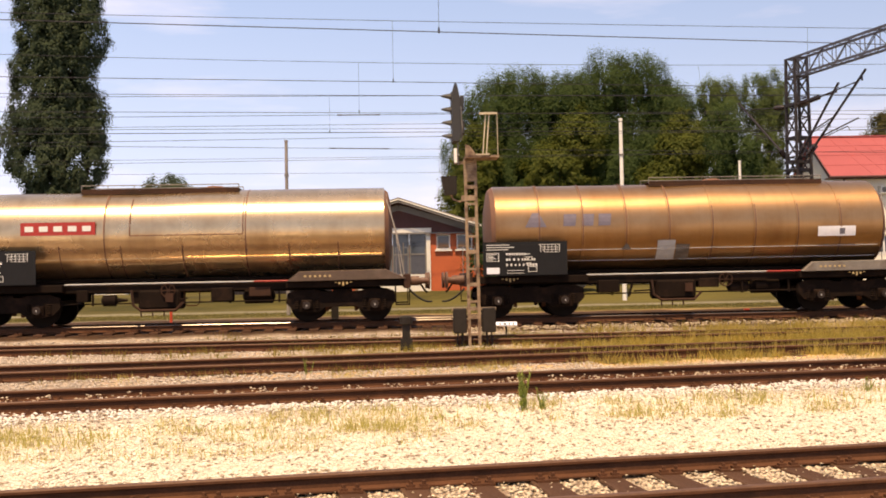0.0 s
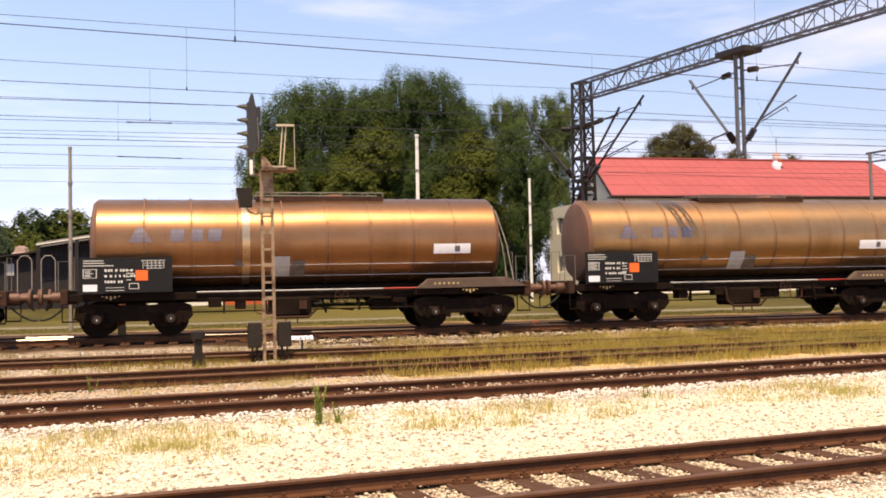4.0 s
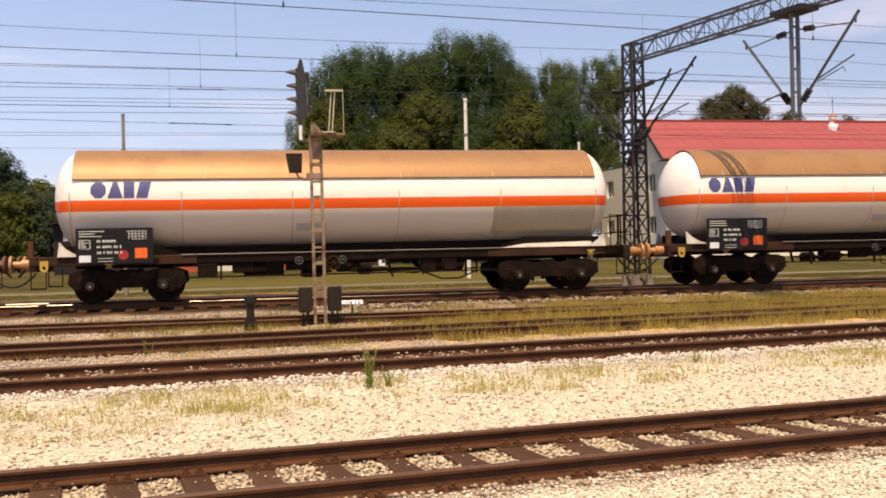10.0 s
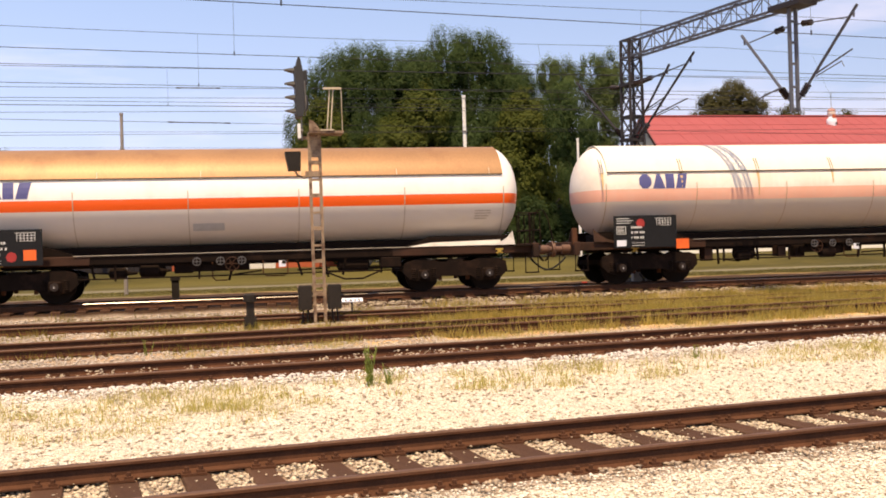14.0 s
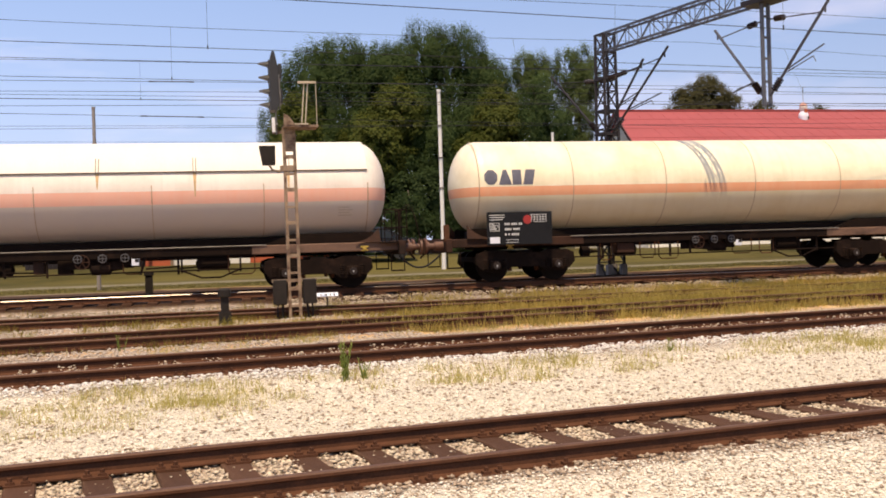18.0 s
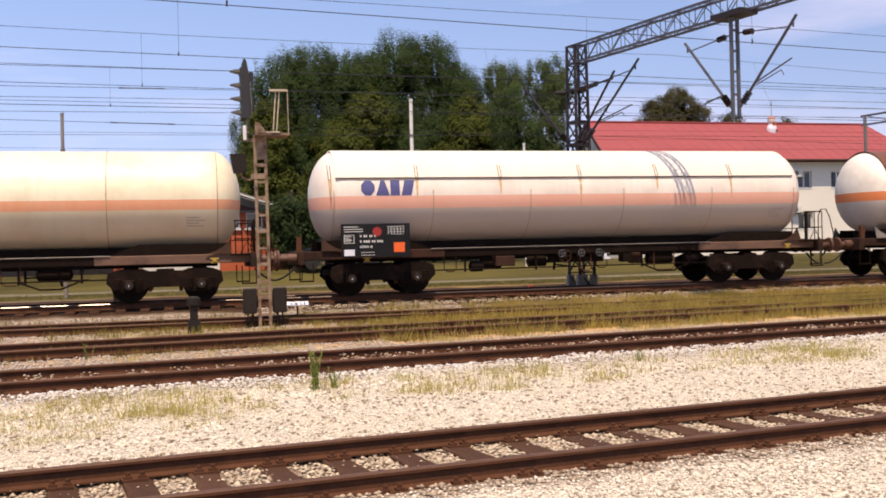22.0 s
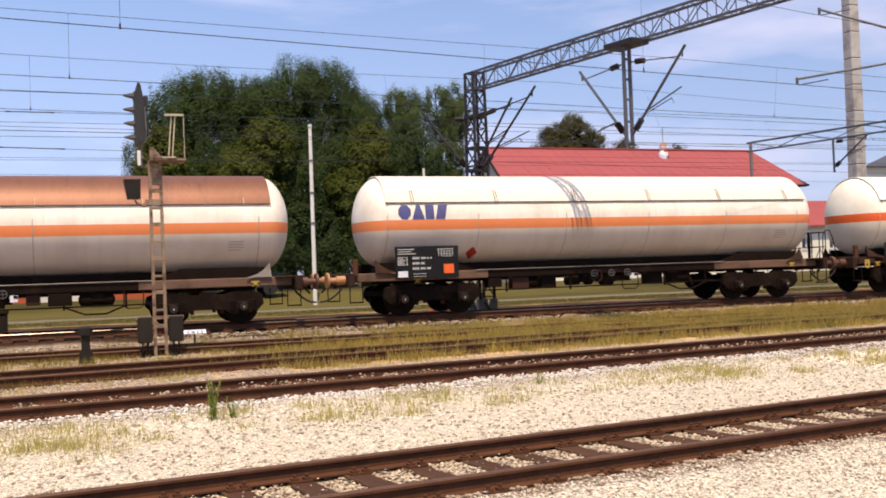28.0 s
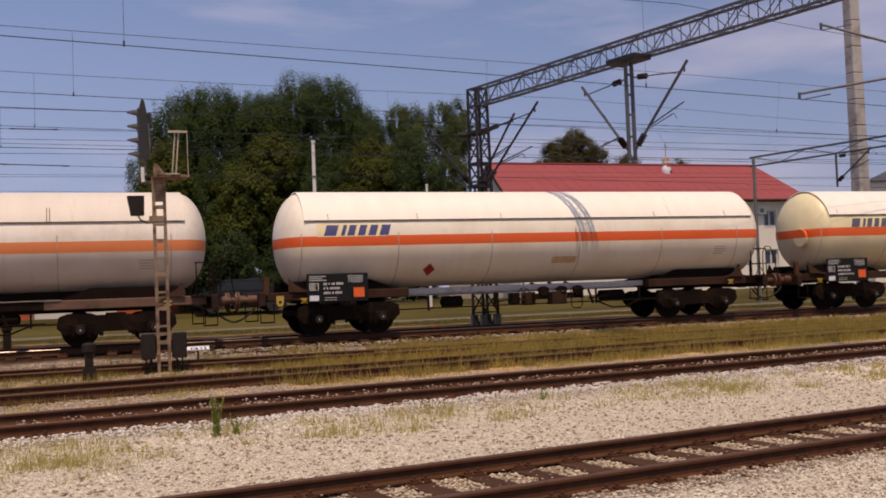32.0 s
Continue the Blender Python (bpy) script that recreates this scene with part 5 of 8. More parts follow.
        part("brake_stand", bx(xr - 0.11, xr - 0.05, -0.46, -0.40, 1.20, 2.12, bevel=0.01), BLACK, wg, "dark brake stand on the end platform")
    part("end_platform", bx(xr - 0.75, xr + 0.02, -1.24, 1.24, 1.17, 1.215), BLACK, wg)
    buffers(wg, half, spec.get("greased", ()))
    brake_gear(wg, -1.2 if slim else -3.9, 2.6 if slim else 3.6, rng)
    data_board(wg, -6.9 if slim else -6.85, -5.2 if slim else -4.97, 0.92 if slim else 1.03, 1.68 if slim else 1.93, -1.40, rng, spec.get("orange", True), spec.get("red", True))
    for s in (-6.4, -5.4):
        part("board_bracket", bx(s - 0.03, s + 0.03, -1.39, -1.0, 1.2, 1.26), BLACK, wg)
    for x in (-5.65, 5.65):
        bogie(wg, x, wheels)
    if spec.get("ring"):
        rg = lathe(bmesh.new(), [(0, 0.30), (0.10, 0.30), (0.12, 0.24), (0.10, 0.22)], "x", 20)
        rg2 = bmesh.new()
        tmp = bpy.data.meshes.new("tmp")
        rg.to_mesh(tmp)
        rg.free()
        rg2.from_mesh(tmp)
        bpy.data.meshes.remove(tmp)
        shifted(rg2, x0 - 0.06, -0.55, 2.42)
        part("manhole_flange", rg2, spec["tank"], wg, "round flanged manhole in the tank end")
    return wg, wheels


def oil_wagon(spec):
    """A shorter bogie tank wagon clad in bare metal sheets."""
    half, R, zc = 6.74, 1.20, 2.42
    rng = random.Random(spec["seed"])
    wg = thing("oil_tank_wagon", spec["label"], "tank wagon", "wagons of the tank train", at=pose(spec["x"], T5, Z5))
    wheels = []
    x0, x1 = spec.get("ends", (-5.38, 5.28))
    bm = bmesh.new()
    prof = [(x0, R - 0.02), (x0 + 0.02, R)]
    k = 9
    for i in range(1, k):
        x = x0 + (x1 - x0) * i / k
        prof += [(x - 0.05, R), (x - 0.045, R + 0.012), (x + 0.045, R + 0.012), (x + 0.05, R)] if spec.get("ribs", True) else [(x, R)]
    prof += [(x1 - 0.02, R), (x1, R - 0.02)]
    lathe(bm, prof, "x", 56, closed=False)
    for v in bm.verts:
        v.co.z += zc + (0.03 if v.co.x > 0 else -0.0)
    part("tank", bm, spec["tank"], wg, spec["tank_label"], True)
    for e, x in ((-1, x0), (1, x1)):
        en = bmesh.new()
        lathe(en, [(x, R - 0.015), (x + e * 0.10, R - 0.10), (x + e * 0.17, R * 0.62), (x + e * 0.20, 0.03)], "x", 40)
        shifted(en, 0, 0, zc)
        part("tank_end", en, TANKEND, wg, "dished rust-brown tank end", True)
    for i in range(1, k):
        if not spec.get("ribs", True) and i % 3:
            continue
        x = x0 + (x1 - x0) * i / k
        s = bmesh.new()
        pts = [(x, -(R + 0.018) * math.cos(radians(-85 + 170 * j / 28)), zc + 0.015 + (R + 0.018) * math.sin(radians(-85 + 170 * j / 28))) for j in range(29)]
        for p, q in zip(pts, pts[1:]):
            s.faces.new([s.verts.new((p[0] - 0.016, p[1], p[2])), s.verts.new((p[0] + 0.016, p[1], p[2])), s.verts.new((q[0] + 0.016, q[1], q[2])), s.verts.new((q[0] - 0.016, q[1], q[2]))])
        part("cladding_joint", s, TANKEND, wg)
    # on ribbed barrels pale grey paints in the glint along these edges
    j = bmesh.new()
    for z in ((1.80, 1.51) if spec.get("ribs", True) else (2.42, 1.78)):
        y = -math.sqrt((R + 0.010) ** 2 - (z - zc) ** 2)
        bar(j, (x0 + 0.1, y, z), (x1 - 0.1, y, z), 0.012, 0.014)
    part("cladding_edge", j, GREYLABEL if spec.get("ribs", True) else spec["tank"], wg, "thin cladding edge, its glint painted pale on ribbed barrels")
    if spec.get("band"):
        part("bright_band", lathe(bmesh.new(), [(-1.72, R + 0.012), (-1.52, R + 0.012)], "x", 56, closed=False), GOLD_PALE, wg, "bright bare-metal band round the barrel", True).location = (0, 0, zc)
    if spec.get("plate_logo"):
        part("logo_plate", bx(-3.95, -2.03, -1.235, -1.205, 2.42, 2.76), REDMARK, wg, "red logo plate riveted to the tank")
        for i in range(5):
            part("logo_block", bx(-3.84 + i * 0.37, -3.62 + i * 0.37, -1.244, -1.2355, 2.52, 2.66), WHITEPAINT, wg, "white logo block")
        # framed sheet let into the cladding
        for x in (-1.15, 1.80):
            pts = [(x, -(R + 0.012) * math.cos(radians(a)), zc + (R + 0.012) * math.sin(radians(a))) for a in range(-2, 58, 6)]
            part("panel_frame", pipe(bmesh.new(), pts, 0.016, 5), TANKEND, wg)
        part("panel_frame", pipe(bmesh.new(), [(-1.15, -R - 0.012, zc - 0.04), (1.80, -R - 0.012, zc - 0.04)], 0.016, 5), TANKEND, wg)
        for x in (-4.6, -3.0, -1.4, 0.2, 3.0, 4.3):
            pts = [(x, -(R + 0.008) * math.cos(radians(a)), zc + (R + 0.008) * math.sin(radians(a))) for a in range(-80, -8, 6)]
            part("lower_joint", pipe(bmesh.new(), pts, 0.014, 5), TANKEND, wg)
    else:
        zz = 2.42
        # faded marks: a wedge and three leaning blocks
        part("logo_block", patch(bmesh.new(), [(-4.58, zz), (-4.00, zz), (-4.20, zz + 0.38), (-4.38, zz + 0.38)], R, zc + 0.015, 0.016), FADEDLOGO, wg, "faded blue logo wedge")
        for u, w in ((-3.55, 0.42), (-3.05, 0.40), (-2.60, 0.42)):
            part("logo_block", patch(bmesh.new(), [(u, zz + 0.02), (u + w * 0.78, zz + 0.02), (u + w * 0.88, zz + 0.34), (u + w * 0.06, zz + 0.34)], R, zc + 0.015, 0.016), FADEDLOGO, wg, "faded blue logo block")
        part("white_label", curved(bmesh.new(), 3.45, 4.5, 2.05, 2.32, R, zc, 0.016), CHALK, wg, "white label with a small dark code")
        part("label_code", curved(bmesh.new(), 4.05, 4.2, 2.1, 2.26, R, zc, 0.020, 0, 1, 2), GREYLOGO, wg)
        part("grey_plate", curved(bmesh.new(), -0.97, -0.48, 1.50, 2.02, R, zc, 0.016), GREYLABEL, wg, "grey plate")
        part("dull_plate", curved(bmesh.new(), -0.45, -0.08, 1.50, 1.90, R, zc, 0.016), GUSSET, wg, "dull metal plate")
        part("warning_label", patch(bmesh.new(), [(-1.95, 1.78), (-1.67, 1.78), (-1.78, 1.93), (-1.84, 1.93)], R, zc, 0.018), GUSSET, wg, "triangular dull warning label")
    # walkway along the top
    wk = bmesh.new()
    wx0, wx1 = spec.get("walk", (-1.2, 2.4))
    box(wk, wx0, wx1, -0.45, 0.45, zc + R + 0.03, zc + R + 0.06)
    for y in (-0.45, 0.45):
        box(wk, wx0, wx1, y - 0.02, y + 0.02, zc + R - 0.08, zc + R + 0.06)
    part("roof_walkway", wk, DARKFRAME, wg, "narrow walkway on top of the tank")
    rl = bmesh.new()
    for y in (-0.45, 0.45):
        pipe(rl, [(wx0, y, zc + R + 0.16), (wx1, y, zc + R + 0.16)], 0.014, 5)
        n = 6
        for i in range(n + 1):
            x = wx0 + (wx1 - wx0) * i / n
            rod(rl, (x, y, zc + R), (x, y, zc + R + 0.16), 0.012, 5)
    part("walkway_rail", rl, STEELGREY, wg)
    dm = lathe(bmesh.new(), [(zc + R - 0.05, 0.28), (zc + R + 0.10, 0.28), (zc + R + 0.14, 0.2)], "z", 18)
    shifted(dm, 0.9, 0, 0)
    part("dome_cover", dm, TANKEND, wg)
    # end ladder and hoops
    ld = bmesh.new()
    pipe(ld, [(x1 + 0.05, -0.9, zc + R - 0.35), (x1 + 0.32, -1.05, 2.3), (x1 + 0.5, -1.12, 1.2)], 0.016, 5)
    part("ladder_stile", ld, PALEPIPE, wg, "thin pale end ladder stile")
    ld = bmesh.new()
    pipe(ld, [(x1 + 0.05, -0.6, zc + R - 0.2), (x1 + 0.30, -0.7, 2.3), (x1 + 0.42, -0.8, 1.2)], 0.016, 5)
    part("ladder_stile", ld, PALEPIPE, wg, "thin pale end ladder stile")
    for e in (-1, 1):
        xr = e * 6.05
        ld = bmesh.new()
        pipe(ld, [(xr - 0.22, -1.15, 1.2), (xr - 0.22, -1.15, 1.95), (xr + 0.1, -1.15, 1.95), (xr + 0.1, -1.15, 1.2)], 0.012, 5)
        part("hand_hoop", ld, STEELGREY, wg)
        ld = bmesh.new()
        pipe(ld, [(xr, -0.2, 1.2), (xr, -0.2, 2.1), (xr, 0.5, 2.1), (xr, 0.5, 1.2)], 0.012, 5)
        part("hand_hoop", ld, STEELGREY, wg)
    # frame
    for e in (-1, 1):
        fr = bmesh.new()
        xa, xb = e * 2.9, e * 6.2
        lo_, hi_ = min(xa, xb), max(xa, xb)
        box(fr, lo_, hi_, -1.2, 1.2, 0.92, 1.12, 0.02)
        part("frame_end", fr, BLACK, wg)
        if e > 0:
            ap = bmesh.new()
            prof = [(2.95, 1.10), (3.25, 1.34), (5.55, 1.36), (6.1, 1.12)]
            a = [ap.verts.new((px, -1.33, pz)) for px, pz in prof]
            b2 = [ap.verts.new((px, -1.15, pz + 0.02)) for px, pz in prof]
            for i in range(4):
                ap.faces.new((a[i], a[(i + 1) % 4], b2[(i + 1) % 4], b2[i]))
            ap.faces.new(a[::-1])
            ap.faces.new(b2)
            part("side_apron", ap, GUSSET if spec["seed"] == 2 else APRON, wg, "brown sloping side plate over the bogie")
            pr = bmesh.new()
            for i in range(6):
                box(pr, 3.4 + i * 0.13, 3.46 + i * 0.13, -1.342, -1.334, 1.2, 1.25)
            for i in range(5):
                box(pr, 4.2 + i * 0.1, 4.25 + i * 0.1, -1.342, -1.334, 0.96 + 0.04 * abs(i - 2), 1.06)
            tagged(part("frame_lettering", pr, PALEMARK, wg, "faded yellow marks on the frame"), kind="stuff")
        else:
            pr = bmesh.new()
            for i in range(5):
                box(pr, -5.24 + i * 0.1, -5.19 + i * 0.1, -1.212, -1.204, 0.96 + 0.04 * abs(i - 2), 1.06)
            tagged(part("frame_lettering", pr, PALEMARK, wg, "faded yellow marks on the frame"), kind="stuff")
        if (spec["seed"], e) in ((2, 1), (3, -1)):
            part("hand_hoop", pipe(bmesh.new(), [(e * 6.55 - 0.17, -0.75, 1.2), (e * 6.55 - 0.17, -0.75, 2.0), (e * 6.55 - 0.08, -0.75, 2.12), (e * 6.55 + 0.08, -0.75, 2.12), (e * 6.55 + 0.17, -0.75, 2.0), (e * 6.55 + 0.17, -0.75, 1.2)], 0.012, 5), PALEPIPE, wg, "pale bent hand hoop")
    part("red_pipe", pipe(bmesh.new(), [(2.05, -1.04, 1.12), (3.2, -1.04, 1.12)], 0.022), REDMARK, wg, "red pipe along the frame")
    for ya in (-0.95, 0.85):
        part("side_sill", bx(-3.0, 3.0, ya, ya + 0.10, 0.9, 1.10), BLACK, wg)
    part("tank_support", bx(-5.2, 5.2, -0.5, 0.5, 0.85, 1.26, bevel=0.03), BLACK, wg)
    part("sill_pipe", pipe(bmesh.new(), [(-2.9, -1.0, 1.12), (2.9, -1.0, 1.12)], 0.02), GREYLABEL, wg, "pale pipe along the frame")
    tk = bmesh.new()
    box(tk, -1.0, 0.1, -1.0, -0.2, 0.42, 0.95)
    bmesh.ops.bevel(tk, geom=list(tk.edges), offset=0.06, segments=1, affect="EDGES")
    part("discharge_valve", tk, BLACK, wg)
    v = bmesh.new()
    pipe(v, [(-1.15, -1.08, 0.95), (-1.1, -1.1, 0.55), (-0.9, -1.1, 0.40), (0.0, -1.1, 0.40), (0.2, -1.1, 0.6)], 0.04)
    box(v, -0.25, -0.05, -1.16, -1.1, 0.62, 0.85)
    for x in (-0.9, -0.6, -0.3):
        rod(v, (x, -1.1, 0.4), (x, -1.1, 0.25), 0.02, 5)
    part("valve_gear", v, DARKFRAME, wg)
    hw = hand_wheel()
    shifted(hw, 0.9 if not spec.get("plate_logo") else -0.2, -1.06, 0.92)
    part("hand_wheel", hw, DARKFRAME, wg)
    rs = lathe(bmesh.new(), [(1.7, 0.05), (1.76, 0.2), (2.5, 0.2), (2.56, 0.05)], "x", 14)
    shifted(rs, 0, -0.6, 0.72)
    part("brake_reservoir", rs, BLACK, wg)
    br = bmesh.new()
    pipe(br, [(-3.0, -0.9, 0.6), (3.0, -0.9, 0.6)], 0.02)
    for x in (-2.2, 1.4, 2.7):
        bar(br, (x, -0.9, 1.0), (x, -0.9, 0.55), 0.05, 0.05)
    part("brake_rigging", br, BLACK, wg)
    buffers(wg, half)
    brake_gear(wg, -2.6, 2.4, rng)
    data_board(wg, -5.75, -3.5, 1.14, 2.03, -1.42, rng, spec.get("orange", True), spec.get("red", False), True)
    for x in (-4.45, 4.35):
        bogie(wg, x, wheels)
    return wg, wheels


OIL_LABEL = "short bogie tank wagon with weathered gold metal cladding"
TRAIN = [
    oil_wagon(dict(x=-5.65, ends=(-5.5, 5.55), seed=1, label="bogie tank wagon with pale brass metal cladding and red plate", tank=GOLD_PALE, tank_label="smooth pale brass-coloured tank barrel", ribs=False, plate_logo=True, walk=(-2.6, 1.6), orange=False)),
    oil_wagon(dict(x=8.24, seed=2, label=OIL_LABEL, tank=GOLD, tank_label="ribbed gold-brown tank barrel", orange=False, walk=(-1.0, 3.9))),
    oil_wagon(dict(x=21.90, seed=3, label="gold metal-clad bogie tank wagon with a bright band", tank=GOLD_RED, tank_label="ribbed gold-brown tank barrel", band=True, walk=(-1.3, 2.2))),
    oil_wagon(dict(x=35.46, seed=4, label=OIL_LABEL, tank=GOLD, tank_label="ribbed gold-brown tank barrel", walk=(-1.6, 2.0))),
    gas_wagon(dict(x=50.79, logo_dx=-0.18, seed=5, greased=(-1, 1), valve=-1.62, plate_x=-1.32, repaint=True, skirt=True, gusset=SKIRT, label="white gas tank wagon with brown sun shield and orange belt", tank=TANK_WHITE, tank_label="white tank barrel with an orange belt and shade painted below it", shield=SHIELD, shield_label="weathered brown sun shield over the tank")),
    gas_wagon(dict(x=67.93, logo_dx=-0.4, seed=6, greased=(-1,), valve=-1.6, plate_x=-1.32, skirt=True, gusset=SKIRT, label="white gas tank wagon with brown sun shield and orange belt", tank=TANK_WHITE, tank_label="white tank barrel with an orange belt and shade painted below it", shield=SHIELD, shield_label="weathered brown sun shield over the tank")),
    gas_wagon(dict(x=84.92, brown_ends=(1,), tag=False, runs=True, seam_mat=SEAM_RUST, logo_dx=0.3, seed=7, ribbed=True, valve=-0.8, orange="out", label="chalky white gas tank wagon with faded salmon belt", tank=TANK_PINK, tank_label="streaked white tank barrel with a faded belt and shade painted below it", shield=SHIELD_WHITE, shield_label="white sun shield with dark edge", red=0.42, gusset=DARKFRAME)),
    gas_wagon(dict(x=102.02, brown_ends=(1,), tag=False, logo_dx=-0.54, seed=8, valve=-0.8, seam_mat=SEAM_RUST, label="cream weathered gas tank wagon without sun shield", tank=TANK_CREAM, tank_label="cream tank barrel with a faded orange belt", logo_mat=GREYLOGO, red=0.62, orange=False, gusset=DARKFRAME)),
    gas_wagon(dict(x=119.06, brown_ends=(1,), tag=False, runs=True, seam_mat=SEAM_RUST, logo_dx=0.05, seed=9, ribbed=True, valve=-0.8, label="chalky white gas tank wagon with faded salmon belt and rust runs", tank=TANK_PINK, tank_label="streaked white tank barrel with a faded belt and shade painted below it", shield=SHIELD_WHITE, shield_label="white sun shield with dark edge", red=0.52, gusset=DARKFRAME)),
    gas_wagon(dict(x=136.45, railing=False, brown_ends=(1,), tag=False, logo_dx=0.07, seed=10, valve=-0.8, half=8.65, ends=(-7.55, 8.0), label="dull white gas tank wagon with rust-red sun shield", tank=TANK_OLDWHITE, tank_label="dull white tank barrel with an orange belt and shade painted below it", shield=SHIELD_RED, shield_label="rust-red sun shield over the tank", red=0.22)),
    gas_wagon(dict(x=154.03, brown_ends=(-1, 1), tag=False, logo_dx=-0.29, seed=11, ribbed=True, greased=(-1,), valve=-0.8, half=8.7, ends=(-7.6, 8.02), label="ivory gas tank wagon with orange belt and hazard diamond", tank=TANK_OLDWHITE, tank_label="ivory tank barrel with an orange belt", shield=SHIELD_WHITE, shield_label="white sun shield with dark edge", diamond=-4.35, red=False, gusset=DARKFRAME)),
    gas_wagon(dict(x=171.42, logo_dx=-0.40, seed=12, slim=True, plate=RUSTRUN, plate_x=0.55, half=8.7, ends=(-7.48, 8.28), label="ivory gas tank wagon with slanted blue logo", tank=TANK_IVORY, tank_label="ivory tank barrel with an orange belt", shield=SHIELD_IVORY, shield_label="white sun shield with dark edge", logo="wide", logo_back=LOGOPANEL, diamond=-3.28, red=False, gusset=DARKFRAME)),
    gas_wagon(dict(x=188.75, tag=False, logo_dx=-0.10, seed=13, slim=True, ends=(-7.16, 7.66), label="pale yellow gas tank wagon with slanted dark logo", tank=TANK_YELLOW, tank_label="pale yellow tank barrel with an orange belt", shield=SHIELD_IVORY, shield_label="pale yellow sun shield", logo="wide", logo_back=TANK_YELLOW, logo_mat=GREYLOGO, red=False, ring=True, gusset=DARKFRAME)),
]

# ---- signal, gantries, wires ----


def joined(bm, other):
    tmp = bpy.data.meshes.new("tmp")
    other.to_mesh(tmp)
    other.free()
    bm.from_mesh(tmp)
    bpy.data.meshes.remove(tmp)
    return bm


def signal_mast():
    x, y = 1.91, 22.9
    z0 = float(ground_z(x, y))
    sg = thing("signal_mast", "railway light signal on a flaking cream ladder mast", "signal", at=pose(x, y, z0 - 0.02, 0, -0.4, 0))
    for s in (-0.115, 0.115):
        part("upright", bx(s - 0.032, s + 0.032, -0.05, 0.05, 0, 4.32), LADDER, sg, "flaking cream and rust channel upright")
    for i in range(11):
        z = 0.30 + i * 0.37
        part("rung", bx(-0.115, 0.115, -0.055, -0.035, z, z + (0.085 if i % 2 else 0.05)), LADDER, sg)
    pf = bmesh.new()
    box(pf, -0.13, 0.64, -0.32, 0.32, 4.31, 4.36)
    part("platform", pf, LADDER, sg, "small service platform")
    wd = bmesh.new()
    vs = [wd.verts.new(p) for p in ((-0.13, -0.33, 4.36), (0.13, -0.33, 4.36), (-0.02, -0.33, 4.57), (-0.12, -0.33, 4.61), (-0.13, -0.30, 4.36), (0.13, -0.30, 4.36), (-0.02, -0.30, 4.57), (-0.12, -0.30, 4.61))]
    for q in ((0, 1, 2, 3), (7, 6, 5, 4), (0, 4, 5, 1), (1, 5, 6, 2), (2, 6, 7, 3), (3, 7, 4, 0)):
        wd.faces.new([vs[i] for i in q])
    part("gusset", wd, LADDER, sg)
    for x in (0.28, 0.36):
        part("backrest_post", bar(bmesh.new(), (x, -0.2, 4.36), (x + 0.09, -0.2, 5.35), 0.026, 0.026), BACKREST, sg)
    part("backrest_plate", bx(0.22, 0.62, -0.28, -0.22, 5.29, 5.335), BACKREST, sg)
    part("backrest_plate", bx(0.30, 0.63, 0.12, 0.20, 5.36, 5.40), BACKREST, sg)
    for x in (0.30, 0.56):
        part("backrest_link", bar(bmesh.new(), (x, -0.25, 5.31), (x, 0.16, 5.38), 0.03, 0.02), BACKREST, sg)
    part("safety_rail", pipe(bmesh.new(), [(0.62, -0.25, 4.36), (0.62, -0.25, 5.32)], 0.010), BACKREST, sg)
    part("foot_plate", bx(0.12, 0.42, -0.34, -0.32, 4.36, 4.39), BACKREST, sg)
    hd = bmesh.new()
    prof = [(-0.385, 4.70), (-0.245, 4.70), (-0.20, 4.86), (-0.20, 5.62), (-0.265, 5.98), (-0.315, 6.03), (-0.335, 5.98), (-0.395, 5.66)]
    a = [hd.verts.new((px, -0.26, pz)) for px, pz in prof]
    b = [hd.verts.new((px, 0.26, pz)) for px, pz in prof]
    for i in range(len(prof)):
        j = (i + 1) % len(prof)
        hd.faces.new((a[i], a[j], b[j], b[i]))
    hd.faces.new(a[::-1])
    hd.faces.new(b)
    hx = part("signal_head", hd, SIGNALBLACK, sg, "tall black signal head with hooded lamps")
    for z in (4.86, 5.42):
        part("lamp_housing", bx(-0.205, -0.11, -0.16, 0.16, z, z + 0.32, bevel=0.02), SIGNALBLACK, hx)
    for i in range(4):
        z = 5.72 - i * 0.305
        h = bmesh.new()
        n = 10
        A = [h.verts.new((-0.36, 0.13 * math.cos(math.pi * k / n), z - 0.02 + 0.13 * math.sin(math.pi * k / n))) for k in range(n + 1)]
        M = [h.verts.new((-0.50, 0.12 * math.cos(math.pi * k / n), z + 0.015 + 0.075 * math.sin(math.pi * k / n))) for k in range(n + 1)]
        B = [h.verts.new((-0.62, 0.085 * math.cos(math.pi * k / n), z + 0.045 + 0.018 * math.sin(math.pi * k / n))) for k in range(n + 1)]
        for ring, nxt in ((A, M), (M, B)):
            for k in range(n):
                h.faces.new((ring[k], ring[k + 1], nxt[k + 1], nxt[k]))
        h.faces.new([A[0], M[0], B[0], B[-1], M[-1], A[-1]])
        box(h, -0.40, -0.35, -0.13, 0.13, z - 0.10, z + 0.12)
        part("lamp_hood", h, SIGNALBLACK, hx)
        part("lamp_lens", shifted(lathe(bmesh.new(), [(-0.405, 0.085), (-0.42, 0.06)], "x", 12), 0, 0, z), INSUL, hx)
    cb = bmesh.new()
    pipe(cb, [(-0.19, -0.18, 5.5), (-0.17, -0.2, 5.0), (-0.19, -0.14, 4.72)], 0.018)
    part("head_cable", cb, STEELGREY, sg)
    part("name_plate", bx(-0.385, -0.315, -0.34, -0.32, 4.20, 4.52), WHITEPAINT, sg, "small white plate under the head")
